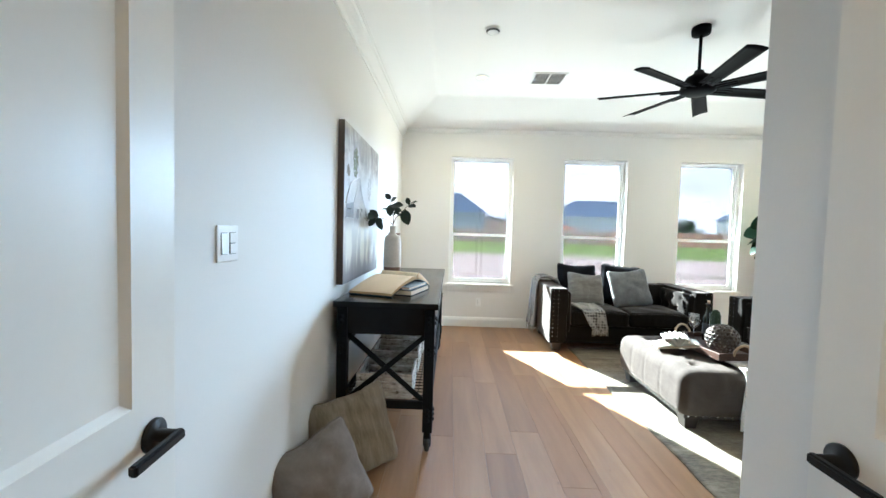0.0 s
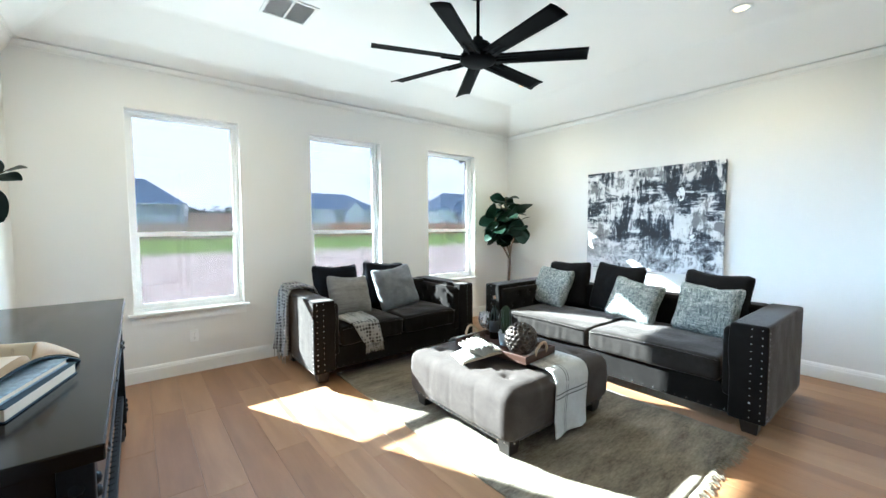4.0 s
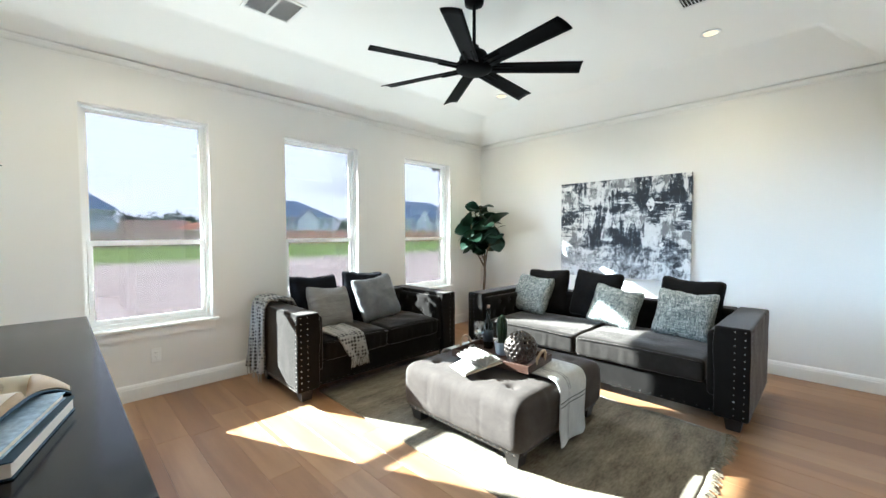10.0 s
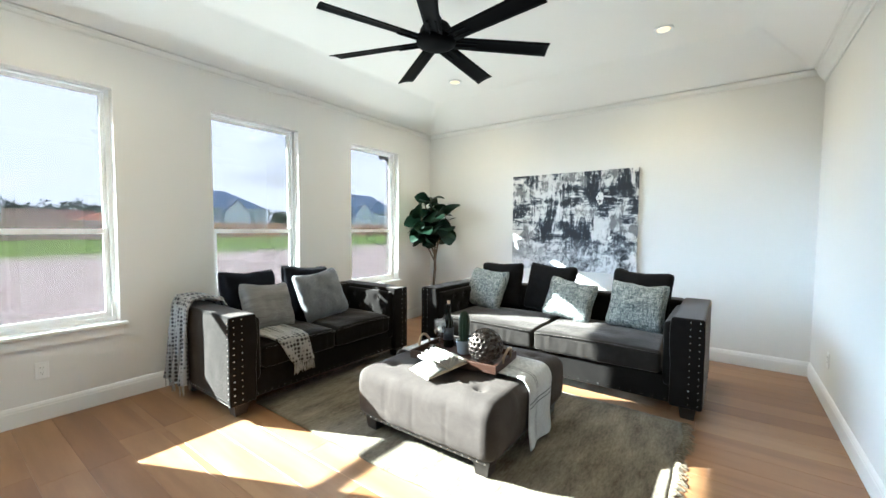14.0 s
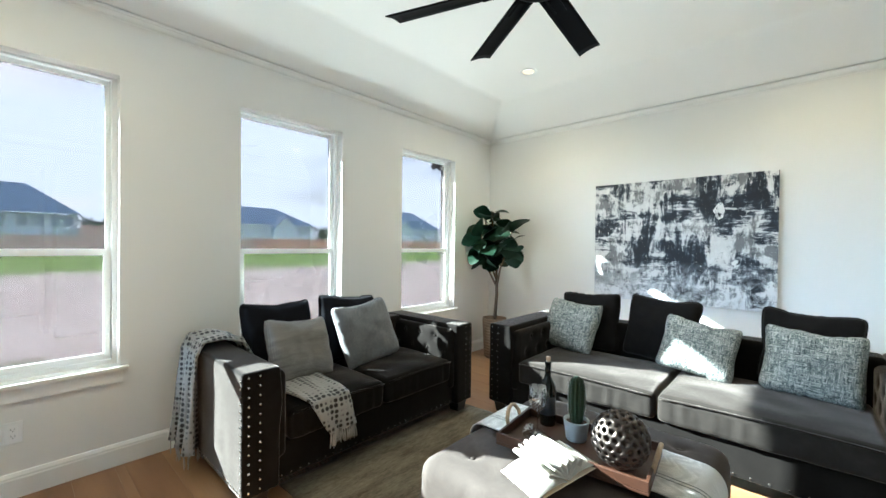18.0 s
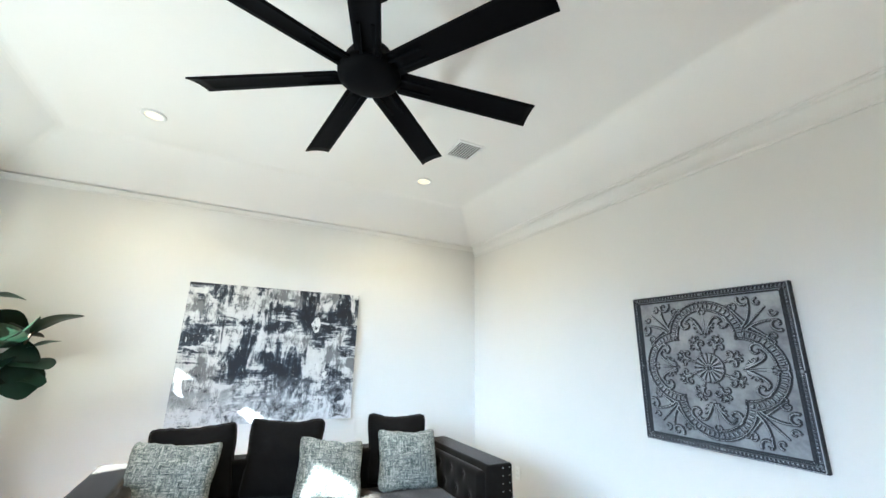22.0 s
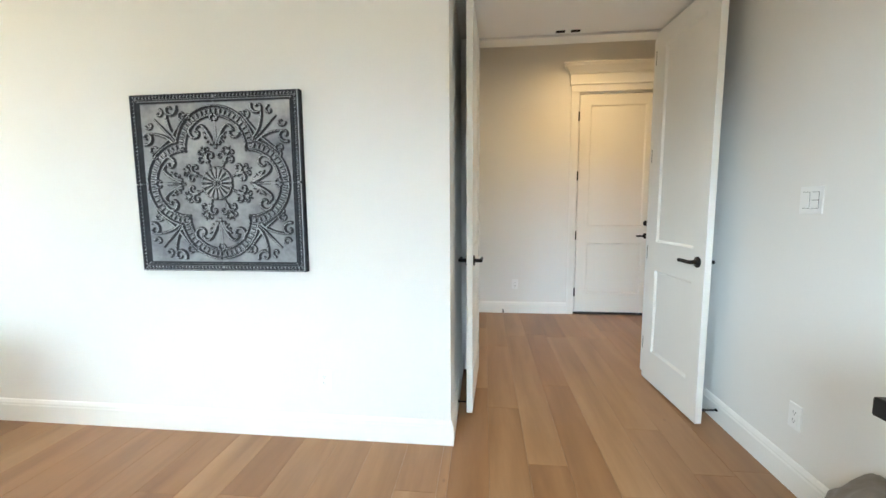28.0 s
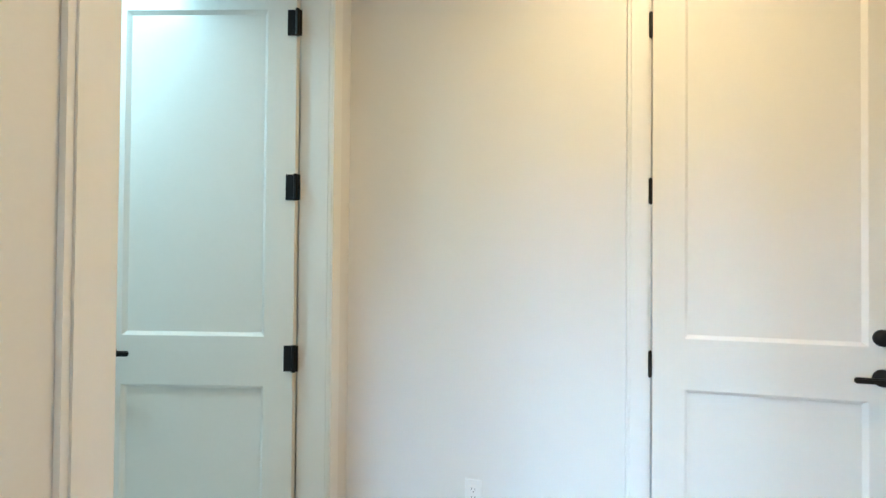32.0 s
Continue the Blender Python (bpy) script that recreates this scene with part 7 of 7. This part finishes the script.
spray([(0, 0, 0.045), (-0.010, 0.045, 0.080), (-0.022, 0.105, 0.094), (-0.034, 0.160, 0.097), (-0.044, 0.205, 0.100)],
      [((-0.036, 0.170, 0.098), (-0.30, 0.50, 0.55), (0.2, 0.6), 0.78), ((-0.044, 0.205, 0.100), (-0.5, 0.75, 0.10), (0.2, 0.5), 0.82), ((-0.036, 0.165, 0.097), (0.10, -0.2, -0.75), (-0.1, 0.2), 0.92),
       ((-0.040, 0.19, 0.099), (-0.35, 0.35, -0.55), (0.3, 0.2), 0.78), ((-0.030, 0.14, 0.096), (0.05, 0.25, -0.8), (0.3, 0.3), 0.55), ((-0.042, 0.20, 0.100), (-0.5, 0.4, 0.35), (0.3, 0.5), 0.6)], 0.0032)

cand = thing("candle_holder", "turned cream candle holder with a dark cup", "candle holder", pose(0.088, 4.09, TZ + 0.001))
part("stem", lathe([(0, 0), (0.045, 0), (0.045, 0.012), (0.018, 0.03), (0.012, 0.07), (0.022, 0.09), (0.012, 0.11), (0.010, 0.20), (0.020, 0.225), (0.010, 0.25), (0.010, 0.33), (0, 0.33)], 24), M_POT, cand, "", True)
part("cup", lathe([(0, 0.33), (0.012, 0.33), (0.038, 0.352), (0.053, 0.386), (0.054, 0.395), (0.048, 0.392), (0, 0.362)], 28), M_VASE2, cand, "dark brown cup", True)

# ---- fig tree ----
fig = thing("fig_tree", "fiddle-leaf fig tree in a woven basket pot", "plant", pose(4.93, 5.70, 0.0))
bk = part("basket", lathe([(0, 0), (0.105, 0), (0.115, 0.02), (0.135, 0.25), (0.142, 0.46), (0.146, 0.47), (0.140, 0.48), (0.130, 0.47), (0.126, 0.42), (0, 0.42)], 36), M_BASKET, fig, "", True)
for k in range(13):
    z = 0.03 + k * 0.034
    r_ = 0.116 + 0.026 * (z / 0.46)
    part("basket_band", tube([(r_ * math.cos(a), r_ * math.sin(a), z + 0.002 * math.sin(a * 9)) for a in (2 * math.pi * q / 28 for q in range(29))], 0.010, 6), M_BASKET, bk, "", True)
part("soil", lathe([(0, 0.440), (0.10, 0.436), (0.127, 0.424)], 24), M_SOIL, fig)
rng = random.Random(9)
fm = [finish("leaf", leaf_mesh(0.225, 0.185, 0.07, d, 0.55), M_LEAF, True) for d in (0.15, 0.35, 0.55)]
trunks = [[(0.0, 0.0, 0.42), (0.01, -0.02, 0.75), (0.03, 0.0, 1.05), (0.0, 0.03, 1.42), (-0.05, 0.02, 1.76)],
          [(0.01, -0.02, 0.85), (-0.04, -0.10, 1.08), (-0.10, -0.25, 1.36), (-0.13, -0.32, 1.56)],
          [(0.02, 0.0, 0.95), (0.04, 0.10, 1.15), (-0.02, 0.14, 1.45), (-0.03, 0.12, 1.70)],
          [(0.01, 0.0, 0.88), (-0.10, 0.04, 1.08), (-0.21, 0.02, 1.30), (-0.28, 0.0, 1.48)]]
for k, tr in enumerate(trunks):
    st = part("trunk", tube(tr, 0.012, 8, None, [0.021 - 0.003 * q if k == 0 else 0.013 - 0.002 * q for q in range(len(tr))]), M_BARK, fig, "", True)
    count = (26, 17, 18, 17)[k]
    for q in range(count):
        f = 0.42 + 0.58 * (q + 0.5) / count
        s_ = f * (len(tr) - 1)
        i = min(int(s_), len(tr) - 2)
        p = Vector(tr[i]).lerp(Vector(tr[i + 1]), s_ - i)
        yaw = q * 137.5 + k * 40
        if k == 0 and p.z < 1.12:
            continue
        ym = math.radians(yaw)
        if p.y + 0.2 * math.cos(ym) > 0.30 or p.x - 0.2 * math.sin(ym) > 0.30:
            yaw += 180
        lf = new("leaf", fm[q % 3])
        lf.parent = st
        lf.matrix_local = Matrix.Translation(p) @ pose(0, 0, 0, 0, 0, yaw) @ pose(0, 0, 0, rng.uniform(-65, 28) + 45 * (f > 0.9), rng.uniform(-50, 50), 0) @ Matrix.Scale(rng.uniform(0.85, 1.28), 4)

# ---- on the ottoman ----
TRZ = RUGZ + OTOP + 0.036
tray = thing("serving_tray", "reddish wooden serving tray with rope handles on the ottoman", "tray", pose(2.68, 3.705, TRZ, 0, 0, 6))
tw, tl = 0.36, 0.62
part("base", bbox(-tw / 2, tw / 2, -tl / 2, tl / 2, 0, 0.012, 0.002), M_TRAY, tray)
for x in (-tw / 2, tw / 2 - 0.014):
    part("side_board", bbox(x, x + 0.014, -tl / 2, tl / 2, 0.012, 0.052, 0.003), M_TRAY, tray)
for y in (-tl / 2, tl / 2 - 0.014):
    part("end_board", bbox(-tw / 2 + 0.014, tw / 2 - 0.014, y, y + 0.014, 0.012, 0.052, 0.003), M_TRAY, tray)
for s in (-1, 1):
    hnd = tube([(-0.065, s * (tl / 2 - 0.004), 0.035), (-0.062, s * (tl / 2 + 0.004), 0.075), (-0.03, s * (tl / 2 + 0.012), 0.108), (0.0, s * (tl / 2 + 0.014), 0.116), (0.03, s * (tl / 2 + 0.012), 0.108), (0.062, s * (tl / 2 + 0.004), 0.075), (0.065, s * (tl / 2 - 0.004), 0.035)], 0.009, 10)
    part("rope_handle", hnd, M_ROPE, tray, "", True)
TB = TRZ + 0.0125
bot = thing("wine_bottle", "dark green wine bottle with a cork", "bottle", pose(2.788, 3.905, TB))
part("glass_body", lathe([(0, 0), (0.034, 0), (0.038, 0.004), (0.038, 0.185), (0.034, 0.205), (0.018, 0.232), (0.0145, 0.25), (0.0145, 0.300), (0.016, 0.302), (0.016, 0.312), (0, 0.312)], 32), M_BOTTLE, bot, "", True)
part("label_band", lathe([(0.0384, 0.055), (0.0386, 0.055), (0.0386, 0.145), (0.0384, 0.145)], 32), M_LABEL, bot, "dark paper label", True)
part("cork", lathe([(0, 0.312), (0.010, 0.312), (0.0115, 0.336), (0, 0.337)], 16), M_CORK, bot, "", True)


def wine_glass(at, label):
    g = thing("wine_glass", label, "wine glass", at, "wine glasses")
    part("bowl", lathe([(0.004, 0.088), (0.020, 0.098), (0.036, 0.125), (0.039, 0.150), (0.034, 0.195), (0.032, 0.196), (0.037, 0.150), (0.034, 0.126), (0.019, 0.100), (0.003, 0.092)], 32), M_CLEAR, g, "", True)
    part("stem", lathe([(0.0035, 0.008), (0.003, 0.05), (0.0045, 0.088)], 12), M_CLEAR, g, "", True)
    part("foot", lathe([(0, 0), (0.034, 0), (0.034, 0.002), (0.006, 0.008), (0, 0.009)], 32), M_CLEAR, g, "", True)


wine_glass(pose(2.668, 3.895, TB) @ Matrix.Scale(1.14, 4), "clear wine glass standing on the tray")
wine_glass(pose(2.585, 3.895, TB + 0.040, 92, 0, -25), "clear wine glass lying on its side on the tray")
cac = thing("potted_cactus", "tall ribbed green cactus in a pale ceramic pot", "plant", pose(2.735, 3.735, TB))
part("pot", lathe([(0, 0), (0.040, 0), (0.046, 0.01), (0.056, 0.085), (0.057, 0.092), (0.052, 0.093), (0.049, 0.078), (0, 0.078)], 32), M_POT2, cac, "", True)
bm = bmesh.new()
rings = []
for r_, z in ((0.021, 0.075), (0.026, 0.10), (0.031, 0.15), (0.033, 0.20), (0.031, 0.245), (0.023, 0.276), (0.008, 0.290)):
    rings.append([bm.verts.new((r_ * (1 + 0.16 * math.cos(a * 11)) * math.cos(a), r_ * (1 + 0.16 * math.cos(a * 11)) * math.sin(a), z)) for a in (2 * math.pi * k / 88 for k in range(88))])
for a, b in zip(rings, rings[1:]):
    for k in range(88):
        bm.faces.new((a[k], a[(k + 1) % 88], b[(k + 1) % 88], b[k]))
bm.faces.new(rings[-1])
part("stem", bm, M_CACTUS, cac, "", True)
sp = bmesh.new()
for k in range(11):
    a = 2 * math.pi * k / 11
    for q in range(14):
        z = 0.095 + q * 0.0132
        r_ = 0.0365 - (0.010 if z > 0.255 else 0) - (0.005 if z < 0.13 else 0)
        for dv in (-0.5, 0.0, 0.5):
            c, s = math.cos(a + dv * 0.1), math.sin(a + dv * 0.1)
            p = Vector((r_ * math.cos(a), r_ * math.sin(a), z))
            e = p + Vector((c * 0.008, s * 0.008, 0.004 * dv))
            v = [sp.verts.new(p + Vector((0, 0, 0.0006))), sp.verts.new(p - Vector((0, 0, 0.0006))), sp.verts.new(e)]
            sp.faces.new(v)
tagged(part("spines", sp, M_POT, cac, "pale cactus spines"), kind="stuff")
part("gravel", lathe([(0, 0.0805), (0.035, 0.0795), (0.0485, 0.0785)], 24), M_SOIL, cac)

orb = thing("metal_orb", "openwork antique silver metal sphere on the tray", "ornament", pose(2.645, 3.515, TB + 0.112))
bm = bmesh.new()
bmesh.ops.create_icosphere(bm, subdivisions=3, radius=0.112)
bm.normal_update()
cells = []
for v in bm.verts:
    e1 = v.normal.orthogonal().normalized()
    e2 = v.normal.cross(e1)
    mids = [f.calc_center_median() for f in v.link_faces]
    cells.append((v.co.copy(), sorted(mids, key=lambda c: math.atan2((c - v.co).dot(e2), (c - v.co).dot(e1)))))
bm.free()
bm = bmesh.new()
corner = {}
for mid, ring in cells:
    # each cell of the net is a band between its rim and an uneven hole
    rim, hole = [], []
    for k, c in enumerate(ring):
        n = ring[(k + 1) % len(ring)]
        for p in (c, c.lerp(n, 0.5)):
            key = tuple(round(q, 4) for q in p)
            if key not in corner:
                q = p + 0.004 * Vector((nz(p * 95.0), nz(p * 95.0 + Vector((7, 3, 1))), nz(p * 95.0 + Vector((2, 9, 5)))))
                corner[key] = bm.verts.new(q.normalized() * 0.112 * (1 + 0.02 * nz(p * 60.0)))
            rim.append(corner[key])
            pull = 0.58 + 0.34 * nz(p * 130.0 + mid * 50.0) - (0.16 if p is not c else 0.0)
            hole.append(bm.verts.new((mid.lerp(p, pull)).normalized() * 0.110))
    for k in range(len(rim)):
        j = (k + 1) % len(rim)
        bm.faces.new((rim[k], rim[j], hole[j], hole[k]))
bmesh.ops.recalc_face_normals(bm, faces=bm.faces)
bmesh.ops.solidify(bm, geom=list(bm.faces), thickness=0.004)
part("shell", bm, M_ORB, orb, "", True)

ob_ = thing("open_book", "open hardback book with fanned white pages against the tray", "book", pose(2.425, 3.71, TRZ + 0.017, 0, 0, -20) @ pose(0, 0, 0, 0, -9, 0))
part("cover", bbox(-0.160, 0.160, -0.108, 0.108, 0, 0.003, 0.001, 1), M_PAGE, ob_, "cream cover boards")


def half_page(s):
    return lambda u, v: (s * (0.008 + 0.146 * u), (v - 0.5) * 0.206, 0.006 + 0.016 * math.sin(math.pi * min(1, u * 1.05 + 0.02)) ** 0.6 * (1 - 0.45 * u))


for s in (-1, 1):
    part("page_block", sheet(half_page(s), 10, 2, -0.004), M_PAPER, ob_, "", True)
for k in range(6):
    ang = math.radians(38 + k * 21)

    def fan_page(u, v, ang=ang):
        """One section of leaves, rolled over into a loop."""
        out, up = 0.105 * math.sin(min(1.0, u * 1.25) * math.pi / 2) - 0.03 * max(0.0, u - 0.8) / 0.2, 0.020 * math.sin(u * math.pi * 1.2)
        return (-math.cos(ang) * out - math.sin(ang) * up, (v - 0.5) * 0.206, 0.010 + math.sin(ang) * out * 0.72 + abs(math.cos(ang)) * up)

    part("page_section", sheet(fan_page, 14, 2, 0.006), M_PAPER, ob_, "", True)


# ---- floor planks ----
def planks():
    r, pw, made = random.Random(11), 0.19, {}

    def mesh_of(length, width):
        key = (round(length, 2), round(width, 3))
        if key not in made:
            bm = bmesh.new()
            w, l = key[1], key[0]
            g, c = 0.0003, 0.0010
            lo = [bm.verts.new(p) for p in ((g, g, -0.012), (w - g, g, -0.012), (w - g, l - g, -0.012), (g, l - g, -0.012))]
            md = [bm.verts.new(p) for p in ((g, g, -c), (w - g, g, -c), (w - g, l - g, -c), (g, l - g, -c))]
            hi_ = [bm.verts.new(p) for p in ((g + c, g + c, 0), (w - g - c, g + c, 0), (w - g - c, l - g - c, 0), (g + c, l - g - c, 0))]
            for a, b in ((lo, md), (md, hi_)):
                for k in range(4):
                    bm.faces.new((a[k], a[(k + 1) % 4], b[(k + 1) % 4], b[k]))
            bm.faces.new(hi_)
            made[key] = finish("plank", bm, M_PLANK)
        return made[key]

    x = -1.7
    while x < XE - 0.01:
        w = min(pw, XE - x)
        if x < XW - 0.01:
            y0, y1 = YH - 0.02, YD0
            if x + w > XW:
                w = XW - x
        elif x < XH - 0.01:
            y0, y1 = YH - 0.02, YN
            if x + w > XH:
                w = XH - x
        else:
            y0, y1 = YS - 0.01, YN
        y = y0
        first = True
        while y < y1 - 0.02:
            l = r.choice((1.1, 1.35, 1.6, 1.9, 2.1)) * (r.uniform(0.3, 0.9) if first else 1)
            first = False
            if y1 - (y + l) < 0.35:
                l = y1 - y
            l = max(round(l, 2), 0.02)
            ob = new("plank", mesh_of(l, w))
            ob.parent = floor
            ob.location = (x, y, 0)
            y += l
        x += w


planks()
bm = bmesh.new()
box(bm, 0, 0.296, 0, 0.596, -0.010, 0)
tile = finish("tile", bm, M_MARBLE)
for i in range(6):
    for j in range(4):
        ob = new("tile", tile)
        ob.parent, ob.location = bath_floor, (XH + 0.065 + 0.3 * i, -1.2 + 0.6 * j, 0.0)
